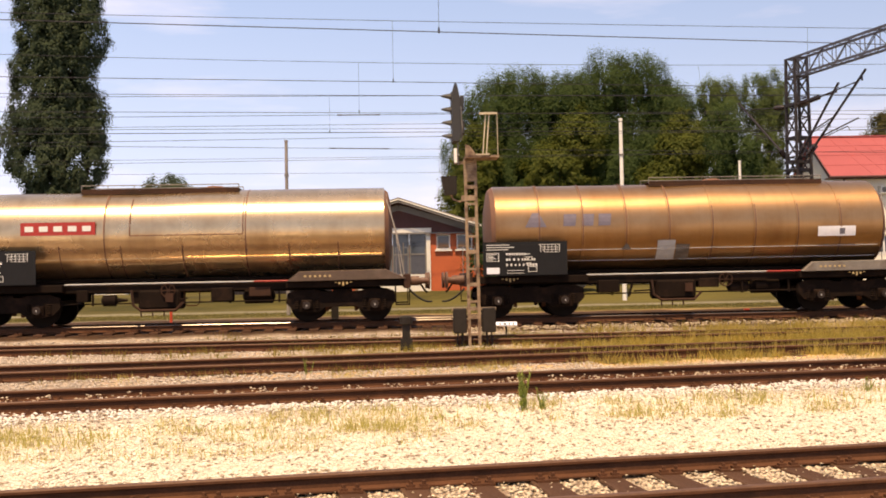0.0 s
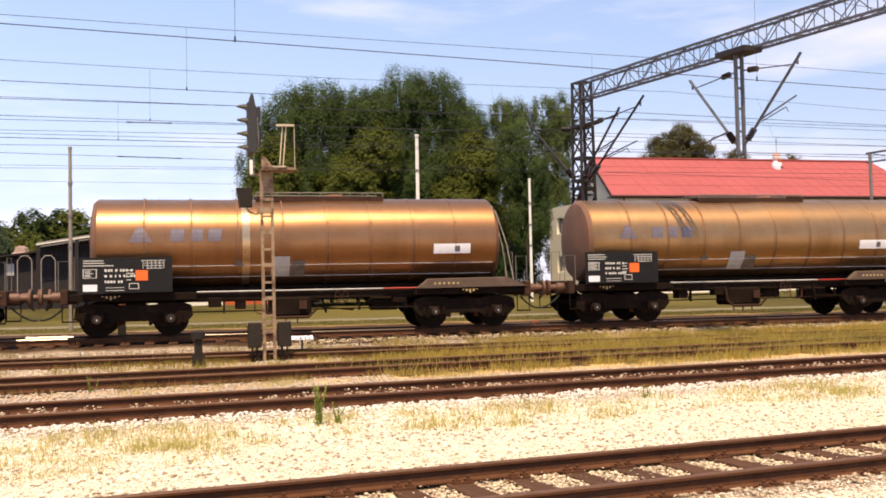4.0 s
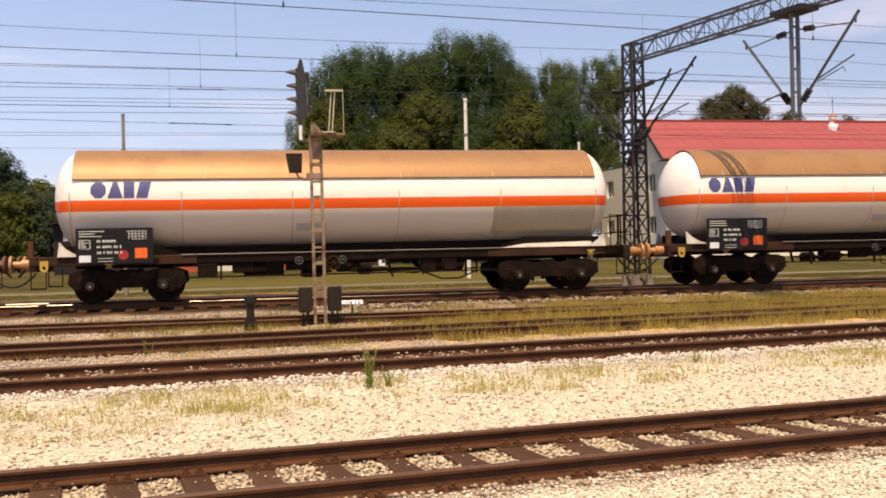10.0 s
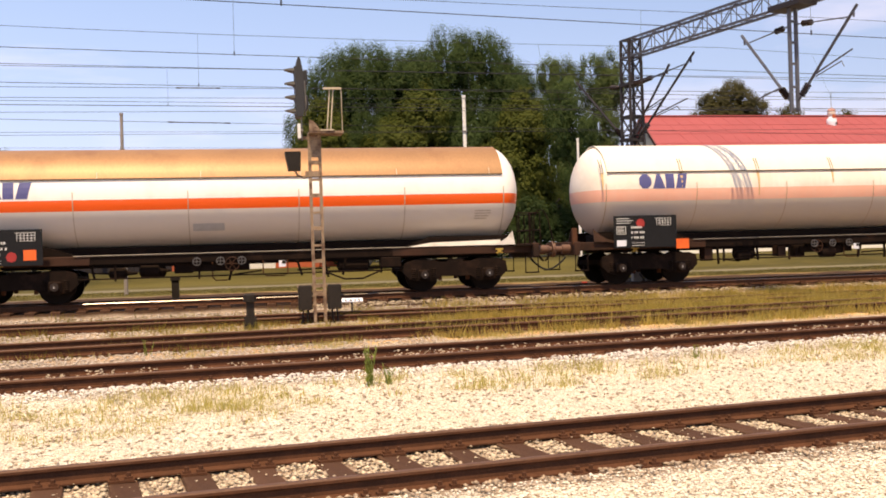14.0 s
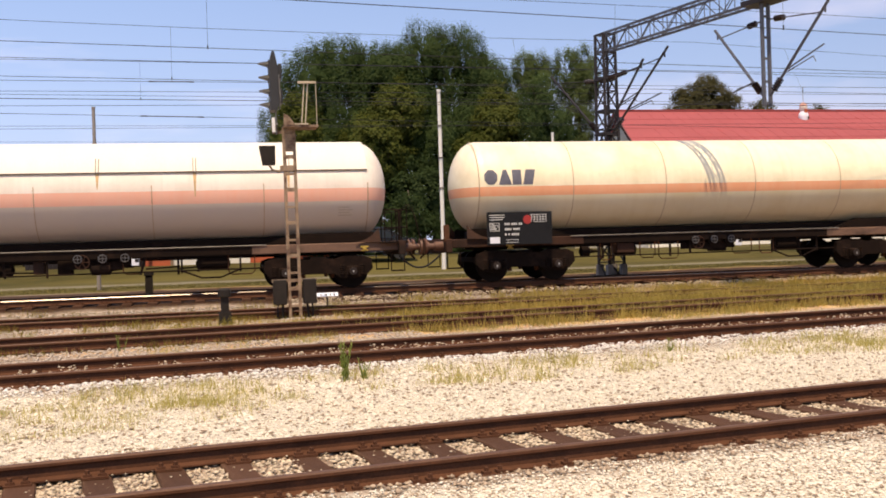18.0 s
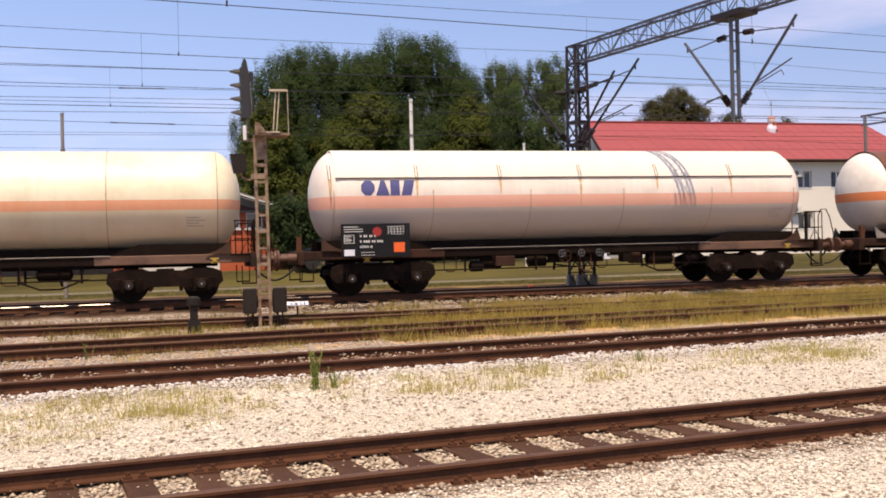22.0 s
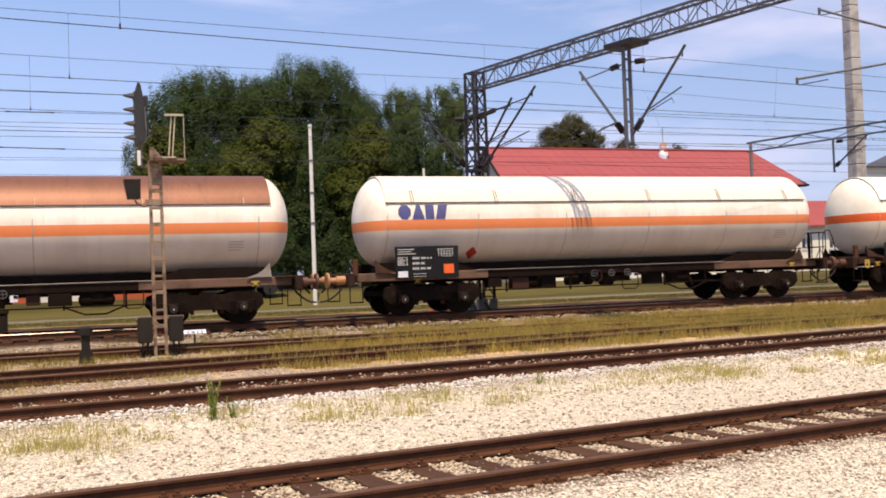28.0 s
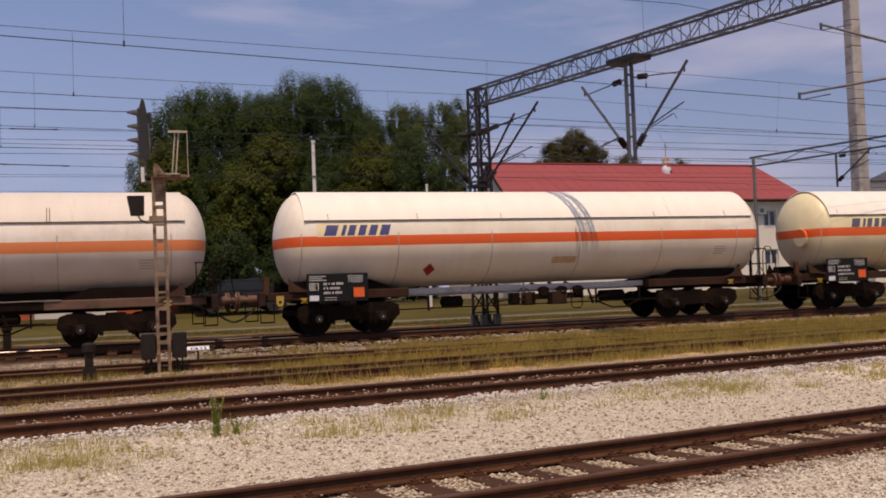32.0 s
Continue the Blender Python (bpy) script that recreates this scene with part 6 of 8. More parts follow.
    part("plate_post", bx(-0.285, -0.255, -0.06, -0.02, 4.18, 4.72), STEELGREY, sg)
    part("plate_tab", bx(-0.385, -0.26, -0.319, -0.05, 4.36, 4.40), STEELGREY, sg)
    part("mast_bracket", bx(-0.36, 0.12, -0.04, 0.04, 4.20, 4.27), LADDER, sg)
    part("mast_casing", bx(-0.10, 0.10, -0.045, 0.045, 3.80, 4.19), LADDER, sg, "flaking plate casing of the mast top")
    lb = bmesh.new()
    vs = []
    for (xx0, xx1, yy, z) in ((-0.60, -0.33, 0.14, 3.50), (-0.67, -0.32, 0.17, 3.92)):
        vs += [lb.verts.new(p) for p in ((xx0, -yy, z), (xx1, -yy, z), (xx1, yy, z), (xx0, yy, z))]
    for q in ((3, 2, 1, 0), (4, 5, 6, 7), (0, 1, 5, 4), (1, 2, 6, 5), (2, 3, 7, 6), (3, 0, 4, 7)):
        lb.faces.new([vs[i] for i in q])
    part("shunting_lamp", lb, BOXGREY, sg, "dark tapered lamp box on a bracket")
    ar = bmesh.new()
    pipe(ar, [(-0.46, 0, 3.51), (-0.40, 0, 3.40), (-0.26, 0, 3.34), (-0.11, 0, 3.38)], 0.022)
    box(ar, -0.22, 0.14, -0.06, 0.06, 3.36, 3.48)
    part("lamp_bracket", ar, LADDER, sg)
    for s in (-1, 1):
        cx = s * 0.33
        part("cable_box", bx(cx - 0.15, cx + 0.15, -0.14, 0.14, 0.36, 0.92, bevel=0.02), BOXGREY, sg, "dark cable cabinet at the mast foot")
        lg = bmesh.new()
        rod(lg, (cx - 0.03 * s, 0, 0), (cx - 0.06 * s, 0, 0.37), 0.028, 6)
        rod(lg, (cx + 0.08 * s, 0, 0), (cx + 0.05 * s, 0, 0.37), 0.02, 6)
        part("box_leg", lg, BOXGREY, sg)
    part("box_beam", bx(-0.5, 0.5, -0.03, 0.03, 0.86, 0.93), LADDER, sg)
    part("foot", bx(-0.2, 0.2, -0.15, 0.15, -0.15, 0.05), CONCRETE, sg)


signal_mast()


def stub_post():
    x, y = 0.34, 21.9
    p = thing("point_indicator_post", "short dark post with a squat head", "post", at=pose(x, y, float(ground_z(x, y)) - 0.02))
    part("stem", bx(-0.085, 0.085, -0.07, 0.07, 0, 0.62), BOXGREY, p)
    h = lathe(bmesh.new(), [(0.60, 0.07), (0.62, 0.14), (0.76, 0.14), (0.80, 0.08)], "z", 12)
    part("head", h, BOXGREY, p)
    part("foot_collar", bx(-0.13, 0.13, -0.10, 0.10, 0.0, 0.3), BOXGREY, p)


stub_post()


def marker_plate():
    p = thing("track_marker", "low white marker plate with dark bars", "sign", at=pose(2.87, 24.98, float(ground_z(2.9, 24.98))))
    pl = part("plate", bx(-0.27, 0.27, -0.07, 0.07, -0.012, 0.012, bevel=0.004), CHALK, p, "white plate tilted to catch the sun")
    # tilt added so the plate catches sun and looks white from the camera
    pl.matrix_basis = pose(0, 0, 0.42, 38, 0, 0)
    for u, w in ((-0.17, 0.03), (-0.06, 0.06), (0.06, 0.03), (0.16, 0.03)):
        part("dark_bar", bx(u, u + w, -0.05, 0.01, 0.0125, 0.018), BOXGREY, pl)
    part("stake", bx(-0.02, 0.02, -0.015, 0.015, -0.1, 0.40), BOXGREY, p)


marker_plate()

BEAM = Vector((0.229, -0.973, 0))
SIDE = Vector((0.973, 0.229, 0))


def lattice(parent, name, base, axis, length, w, h, pitch, legr, material, across, up, taper=1.0, lace=0.5):
    """A square lattice of four chords and zigzag lacing; each chord and each lacing face is a part."""
    base, axis = Vector(base), Vector(axis)
    corner = [(-1, -1), (1, -1), (1, 1), (-1, 1)]

    def at(i, s):
        k = 1 + (taper - 1) * s / length
        return base + axis * s + across * (corner[i][0] * w / 2 * k) + up * (corner[i][1] * h / 2 * k)
    for i in range(4):
        part(name + "_chord", bar(bmesh.new(), at(i, 0), at(i, length), legr, legr), material, parent)
    n = max(2, round(length / pitch))
    for f in range(4):
        j = (f + 1) % 4
        bm = bmesh.new()
        for k in range(n):
            s0, s1 = length * k / n, length * (k + 1) / n
            a, b = (f, j) if k % 2 else (j, f)
            bar(bm, at(a, s0), at(b, s1), legr * lace, legr * lace)
            bar(bm, at(f, s1), at(j, s1), legr * lace * 0.9, legr * lace * 0.9)
        tagged(part(name + "_lacing", bm, material, parent), kind="stuff")


def insulator(parent, a, b, r=0.07, n=5):
    a, b = Vector(a), Vector(b)
    d = b - a
    q = d.to_track_quat("X", "Z").to_matrix().to_4x4()
    prof = [(0, 0.02)]
    for i in range(n):
        u = d.length * (i + 0.5) / n
        prof += [(u - d.length * 0.32 / n, r * 0.45), (u, r), (u + d.length * 0.2 / n, r * 0.9), (u + d.length * 0.34 / n, r * 0.45)]
    prof.append((d.length, 0.02))
    bm = lathe(bmesh.new(), prof, "x", 10)
    bmesh.ops.transform(bm, matrix=Matrix.Translation(a) @ q, verts=bm.verts)
    part("insulator", bm, INSUL, parent, "ribbed brown insulator")


def cantilever(parent, foot, tip, stay_from, grey=LATTICE, at=0.42, reach=0.95, rise=0.28):
    """A slanted catenary arm with its insulators, stay and registration arm."""
    foot, tip, stay_from = Vector(foot), Vector(tip), Vector(stay_from)
    d = (tip - foot)
    insulator(parent, foot + d * 0.06, foot + d * 0.2, 0.10)
    part("arm", rod(rod(bmesh.new(), foot, foot + d * 0.07, 0.035), foot + d * 0.19, tip + d * 0.06, 0.038), grey, parent)
    top = foot + d * 0.93
    m = stay_from.lerp(top, 0.32)
    insulator(parent, stay_from.lerp(top, 0.12), m, 0.085, 4)
    part("stay", rod(rod(bmesh.new(), stay_from, stay_from.lerp(top, 0.13), 0.022), m, top, 0.018), grey, parent)
    mid = foot + d * at
    flat = Vector((d.x, d.y, 0)).normalized()
    reg = mid + flat * reach + Vector((0, 0, rise))
    part("registration_arm", rod(bmesh.new(), mid, reg, 0.02), grey, parent)
    part("steady_arm", pipe(bmesh.new(), [mid + flat * 0.05 + Vector((0, 0, -0.05)), mid + flat * (reach * 0.72) + Vector((0, 0, rise * 0.45)), mid + flat * (reach * 0.78) + Vector((0, 0, rise * 0.45 - 0.14))], 0.014), grey, parent)
    part("wire_clamp", rod(bmesh.new(), tip - Vector((0, 0, 0.16)), tip, 0.03), grey, parent)


def portal():
    base = Vector((12.9, 31.0, float(ground_z(12.9, 31.0))))
    g = thing("catenary_portal", "dark steel lattice portal carrying overhead wires", "gantry")
    lattice(g, "column", base + SIDE * 0.03, (0, 0, 1), 8.42 - base.z, 0.60, 0.60, 0.62, 0.075, LATTICE, SIDE, BEAM * -1, 0.74)
    span = 36.0
    b0 = base + Vector((0, 0, 8.135 - base.z)) - BEAM * 0.3
    lattice(g, "beam", b0, BEAM, span, 0.34, 0.57, 0.62, 0.06, LATTICE_GREY, SIDE, Vector((0, 0, 1)), 1.0, 0.34)
    far = base + BEAM * (span - 0.8)
    fz = float(ground_z(far.x, far.y))
    lattice(g, "column", (far.x, far.y, fz), (0, 0, 1), 8.42 - fz, 0.74, 0.74, 0.62, 0.085, LATTICE, SIDE, BEAM * -1, 0.74)
    for p in (base, Vector((far.x, far.y, fz))):
        part("footing", bx(p.x - 0.6, p.x + 0.6, p.y - 0.6, p.y + 0.6, p.z - 0.4, p.z + 0.12), CONCRETE, g)
    for i, j in ((-1, -1), (1, -1), (-1, 1), (1, 1)):
        c = base + SIDE * (0.27 * i + 0.03) + BEAM * (0.27 * j)
        part("leg_plinth", bx(c.x - 0.10, c.x + 0.10, c.y - 0.10, c.y + 0.10, base.z, base.z + 0.55), CONCRETE_DARK, g, "grey concrete-cased leg")
    # cross plates on the column
    for z, k in ((6.95, 0.28), (5.9, 0.26), (5.15, 0.34), (4.9, 0.34)):
        c = base + Vector((0, 0, z - base.z))
        part("column_clamp", bar(bmesh.new(), c - SIDE * k - BEAM * 0.0, c + SIDE * k, 0.50, 0.09), LATTICE, g)
    # arms on the column
    c = base + BEAM * 0.33
    cantilever(g, (c.x, c.y, 5.15), base + BEAM * 3.05 + Vector((0.0, 0, 7.30 - base.z)), (c.x, c.y, 6.95), LATTICE, 0.30, 1.7, 0.30)
    c2 = base + BEAM * 0.33 - SIDE * 0.25
    cantilever(g, (c2.x, c2.y, 5.2), base + BEAM * 2.0 - SIDE * 0.45 + Vector((0.33, 0, 7.12 - base.z)), (c2.x, c2.y, 6.9))
    c3 = base - BEAM * 0.33
    cantilever(g, (c3.x, c3.y, 5.15), base - BEAM * 2.9 - SIDE * 0.1 + Vector((0, 0, 7.4 - base.z)), (c3.x, c3.y, 6.95))
    # drop tube and its V of arms
    d = base + BEAM * 7.42 - SIDE * 0.22
    dz = Vector((d.x, d.y, 0))
    for s in (-0.11, 0.11):
        part("drop_tube", rod(bmesh.new(), dz + SIDE * s + Vector((0, 0, 5.06)), dz + SIDE * s + Vector((0, 0, 7.86)), 0.055, 8), LATTICE_GREY, g)
    part("drop_head", bar(bmesh.new(), dz + BEAM * -0.55 + Vector((0, 0, 7.80)), dz + BEAM * 0.55 + Vector((0, 0, 7.80)), 0.62, 0.14), LATTICE, g)
    for z in (5.12, 5.7, 6.3, 6.85, 7.4):
        part("tube_tie", bar(bmesh.new(), dz - SIDE * 0.15 + Vector((0, 0, z)), dz + SIDE * 0.15 + Vector((0, 0, z)), 0.05, 0.06), LATTICE_GREY, g)
    cantilever(g, dz + BEAM * 0.12 + Vector((0, 0, 5.32)), dz + BEAM * 2.0 + Vector((0, 0, 7.24)), dz + BEAM * 0.12 + Vector((0, 0, 7.30)), LATTICE_GREY, 0.30, 1.25, 0.42)
    cantilever(g, dz - BEAM * 0.12 + Vector((0, 0, 5.32)), dz - BEAM * 1.8 + Vector((0, 0, 7.30)), dz - BEAM * 0.12 + Vector((0, 0, 7.30)), LATTICE_GREY, 0.22, 0.85, -0.18)
    g.scale = (0.98, 0.98, 0.98)
    g.location = (0, 0, 0.034)


portal()


def far_portal():
    base = Vector((30.9, 40.0, float(ground_z(30.9, 40.0))))
    g = thing("catenary_portal", "slender grey steel portal further down the line", "gantry")
    part("post", rod(bmesh.new(), base, base + Vector((0, 0, 7.0)), 0.075, 8), STEELGREY, g, "thin grey steel post")
    top = base + Vector((0, 0, 7.0))
    for dz, r in ((0.0, 0.05), (-0.42, 0.045)):
        part("beam_chord", rod(bmesh.new(), top + Vector((0, 0, dz)) - BEAM * 0.2, top + Vector((0, 0, dz)) + BEAM * 27, r, 6), LATTICE_GREY, g)
    for i in range(18):
        a = top + BEAM * (i * 1.5)
        bm = bmesh.new()
        bar(bm, a + Vector((0, 0, -0.42 * (i % 2))), a + BEAM * 1.5 + Vector((0, 0, -0.42 * ((i + 1) % 2))), 0.03, 0.03)
        part("lacing_bar", bm, LATTICE_GREY, g)
    for s in (4.5, 11.0):
        p = top + BEAM * s
        part("hanger", rod(bmesh.new(), p + Vector((0, 0, -0.4)), p + Vector((0, 0, -1.9)), 0.05, 6), LATTICE_GREY, g)
        cantilever(g, p + Vector((0, 0, -1.7)), p + BEAM * 1.6 + Vector((0, 0, -0.5)), p + Vector((0, 0, -0.55)), LATTICE_GREY)
    end = base + BEAM * 26.8
    part("post", rod(bmesh.new(), (end.x, end.y, float(ground_z(end.x, end.y))), (end.x, end.y, 7.3), 0.11, 8), LATTICE_GREY, g)


far_portal()


def side_mast():
    x, y = 21.9, 19.6
    z = float(ground_z(x, y))
    g = thing("catenary_mast", "steel catenary mast with two cantilever arms", "mast", at=pose(x, y, z))
    lattice(g, "mast", (0, 0, 0), (0, 0, 1), 8.6, 0.42, 0.42, 0.5, 0.06, LATTICE_GREY, Vector((1, 0, 0)), Vector((0, 1, 0)), 0.7)
    part("footing", bx(-0.4, 0.4, -0.4, 0.4, -0.4, 0.1), CONCRETE, g)
    for tip, foot in (((-3.3, 2.4, 6.67 - z), (-0.2, 0.1, 7.05 - z)), ((-2.45, 2.4, 8.62 - z), (-0.2, 0.1, 7.2 - z))):
        part("arm", rod(bmesh.new(), foot, tip, 0.035, 6), LATTICE_GREY, g)
        insulator(g, Vector(foot), Vector(foot).lerp(Vector(tip), 0.12), 0.08)
        part("steady_arm", pipe(bmesh.new(), [tip, (tip[0] + 0.05, tip[1], tip[2] - 0.16), (tip[0] + 0.7, tip[1] - 0.4, tip[2] - 0.06)], 0.015), LATTICE_GREY, g)
        part("wire_clamp", rod(bmesh.new(), (tip[0], tip[1], tip[2] - 0.14), (tip[0], tip[1], tip[2] + 0.04), 0.04), LATTICE_GREY, g)


side_mast()


def overhead_wires():
    """Messenger wires that sag between their supports, taut contact wires, and the droppers that tie each pair."""
    # contact: distance, height, bearing; messenger: height at the support, bearing, support, sag, span; first dropper
    pairs = [((22.9, 6.22, 6.6), (7.72, 6.0, 16.6, 0.10, 40.0), 0.17), ((15.9, 5.66, 8.0), (7.45, 8.0, 12.0, 0.5, 44.0), 0.87),
             ((28.4, 6.42, 4.9), (8.13, 7.5, 16.5, 0.30, 40.0), -0.77), ((33.8, 6.66, 2.8), (7.98, 4.4, 18.0, 0.08, 40.0), -1.9)]
    singles = [(36.5, 8.38, 2.3), (40.0, 8.27, 0.9), (43.9, 8.49, 0.1), (47.0, 8.76, 3.3), (43.9, 7.92, -1.5), (43.9, 7.42, 9.1), (58.0, 8.77, 0.6), (52.0, 7.94, -1.4), (70.0, 9.13, 4.2)]

    def wire_at(y, z, deg, u, support=0.0, sag=0.0, span=40.0):
        k = ((u - support) % span) / span
        return Vector((u * math.cos(radians(deg)), y + u * math.sin(radians(deg)), z - 4 * sag * k * (1 - k)))

    def wire_pts(y, z, deg, *hang):
        return [wire_at(y, z, deg, i * 4.0, *hang) for i in range(-36, 49)]
    for (y, zc, ac), (zm, am, *hang), first in pairs:
        w = thing("overhead_line", "dark overhead contact line with its droppers", "overhead wire", "overhead lines of the yard")
        rad = 0.008 if y < 30 else 0.011
        part("messenger_wire", pipe(bmesh.new(), wire_pts(y, zm, am, *hang), rad * 0.85, 4), WIRE, w)
        part("contact_wire", pipe(bmesh.new(), wire_pts(y, zc, ac), rad, 4), WIRE, w)
        for i in range(-4, 7):
            u = first + i * 10.2
            p, q = wire_at(y, zm, am, u, *hang), wire_at(y, zc, ac, u)
            dr = part("dropper", rod(bmesh.new(), p, q, 0.0035, 4), WIRE, w)
            part("dropper_clamp", rod(bmesh.new(), q - Vector((0, 0, 0.02)), q + Vector((0, 0, 0.07)), 0.016, 5), WIRE, dr)
    for y, z, deg in singles:
        w = thing("feeder_wire", "single dark overhead wire", "overhead wire", "overhead lines of the yard")
        part("wire", pipe(bmesh.new(), wire_pts(y, z, deg), 0.010, 4), WIRE, w)
        for xa, xb, zz in ((-1.85, -0.36, 8.27), (-2.34, -0.06, 7.42)):
            if zz == z:
                p, q = (Vector((x, y + x * math.tan(radians(deg)), z)) for x in (xa, xb))
                io = part("section_insulator", rod(bmesh.new(), p, q, 0.022, 6), WIRE, w, "dark rod insulator spliced into the wire")
                for e in (p.lerp(q, -0.06), p.lerp(q, 0.94)):
                    part("end_clamp", rod(bmesh.new(), e, e + (q - p) * 0.12, 0.030, 6), WIRE, io)


overhead_wires()


def pole(name, label, x, y, h, r, material, category="pole", arm=False):
    z = float(ground_z(x, y))
    p = thing(name, label, category, at=pose(x, y, z))
    part("shaft", rod(bmesh.new(), (0, 0, -0.3), (0, 0, h - z), r, 10, r * 0.78), material, p, smooth=True)
    part("cap", rod(bmesh.new(), (0, 0, h - z), (0, 0, h - z + 0.07), r * 0.95, 10), material, p)
    for k in (0.45, 0.62, 0.8):
        part("band", rod(bmesh.new(), (0, 0, (h - z) * k), (0, 0, (h - z) * k + 0.09), r * 1.12, 10), STEELGREY, p)
    if arm:
        part("bracket", bar(bmesh.new(), (-0.28, 0, (h - z) * 0.93), (0.28, 0, (h - z) * 0.93), 0.07, 0.07), STEELGREY, p)
    return p


pole("concrete_pole", "slim grey concrete pole behind the train", -3.585, 36.0, 6.67, 0.07, CONCRETE_DARK)
pole("white_pole", "whitewashed pole in front of the willows", 10.33, 44.0, 8.57, 0.10, WHITEPOLE)
pole("white_pole", "whitewashed pole beside the house", 16.35, 46.0, 6.85, 0.075, WHITEPOLE)


def tower():
    x, y = 44.75, 48.0
    z = float(ground_z(x, y))
    p = thing("concrete_tower", "tall weathered concrete column beyond the house", "tower", at=pose(x, y, z))
    for i in range(15):
        z0 = i * 1.6
        w = 0.41 - 0.006 * i
        part("block", bx(-w, w, -w, w, z0 - (0.3 if i == 0 else 0), z0 + 1.58, bevel=0.05), TOWER, p)
        part("joint", bx(-w + 0.04, w - 0.04, -w + 0.04, w - 0.04, z0 + 1.56, z0 + 1.62), CONCRETE_DARK, p)


tower()


def red_marker(x, y, h, label, wide=0.07):
    z = float(ground_z(x, y))
    p = thing("marker_post", label, "post", at=pose(x, y, z))
    part("stake", bx(-wide, wide, -0.04, 0.04, -0.1, h), REDPAINT, p)
    part("cap", bx(-wide - 0.01, wide + 0.01, -0.05, 0.05, h, h + 0.03), REDPAINT, p)


red_marker(-6.73, 31.5, 0.52, "thin red marker post in the grass", 0.035)
red_marker(11.25, 31.4, 0.18, "low red marker stone in the grass")
red_marker(0.58, 31.5, 0.16, "low red marker stone behind the train track")


def dark_post():
    x, y = -1.72, 31.7
    p = thing("track_post", "short dark post behind the train track", "post", at=pose(x, y, float(ground_z(x, y)) - 0.05))
    part("stem", bx(-0.11, 0.11, -0.09, 0.09, 0, 0.70, bevel=0.015), BOXGREY, p)
    part("head", bx(-0.14, 0.14, -0.12, 0.12, 0.70, 0.84, bevel=0.03), BOXGREY, p)


dark_post()


def white_stake(x, y, h):
    p = thing("marker_stake", "small whitewashed stake beside the train track", "stake", "white stakes", at=pose(x, y, float(ground_z(x, y))))
    part("stake", bx(-0.03, 0.03, -0.03, 0.03, -0.1, h, bevel=0.006), CHALK, p)


white_stake(-4.51, 30.5, 0.13)
white_stake(-3.37, 30.5, 0.16)
white_stake(-2.02, 30.5, 0.14)
white_stake(-0.50, 30.5, 0.14)

# ---- buildings ----


def wall_with_openings(parent, name, x0, x1, z0, z1, y0, y1, openings, material):
    """A wall along x, built of strips round rectangular openings (x0, x1, z0, z1)."""
    xs = sorted({x0, x1, *[v for o in openings for v in o[:2]]})
    bm = bmesh.new()
    for a, b in zip(xs, xs[1:]):
        cols = sorted([o for o in openings if o[0] <= a + 1e-6 and o[1] >= b - 1e-6], key=lambda o: o[2])
        z = z0
        for o in cols:
            if o[2] > z:
                box(bm, a, b, y0, y1, z, o[2])
            z = o[3]
        if z < z1:
            box(bm, a, b, y0, y1, z, z1)
    bmesh.ops.remove_doubles(bm, verts=bm.verts, dist=0.0005)
    return part(name, bm, material, parent)


def window(parent, x0, x1, z0, z1, y, leaves=2, sill=True, outside=-1):
    w = bmesh.new()
    t = 0.07
    box(w, x0, x1, y, y + 0.08, z0, z0 + t)
    box(w, x0, x1, y, y + 0.08, z1 - t, z1)
    box(w, x0, x0 + t, y, y + 0.08, z0 + t, z1 - t)
    box(w, x1 - t, x1, y, y + 0.08, z0 + t, z1 - t)
    wo = part("window", w, PVC, parent, "white double-leaf window")
    step = (x1 - x0) / leaves
    for i in range(1, leaves):
        part("mullion", bx(x0 + step * i - 0.05, x0 + step * i + 0.05, y - 0.01 if outside < 0 else y + 0.01, y + 0.07 if outside < 0 else y + 0.09, z0 + t, z1 - t), PVC, wo)
    for i in range(leaves):
        part("pane", bx(x0 + step * i + t * 0.7, x0 + step * (i + 1) - t * 0.7, y + 0.03, y + 0.045, z0 + t, z1 - t), GLASS, wo)
    if sill:
        part("window_sill", bx(x0 - 0.08, x1 + 0.08, y - 0.16, y + 0.02, z0 - 0.07, z0), PVC, wo)
    return wo


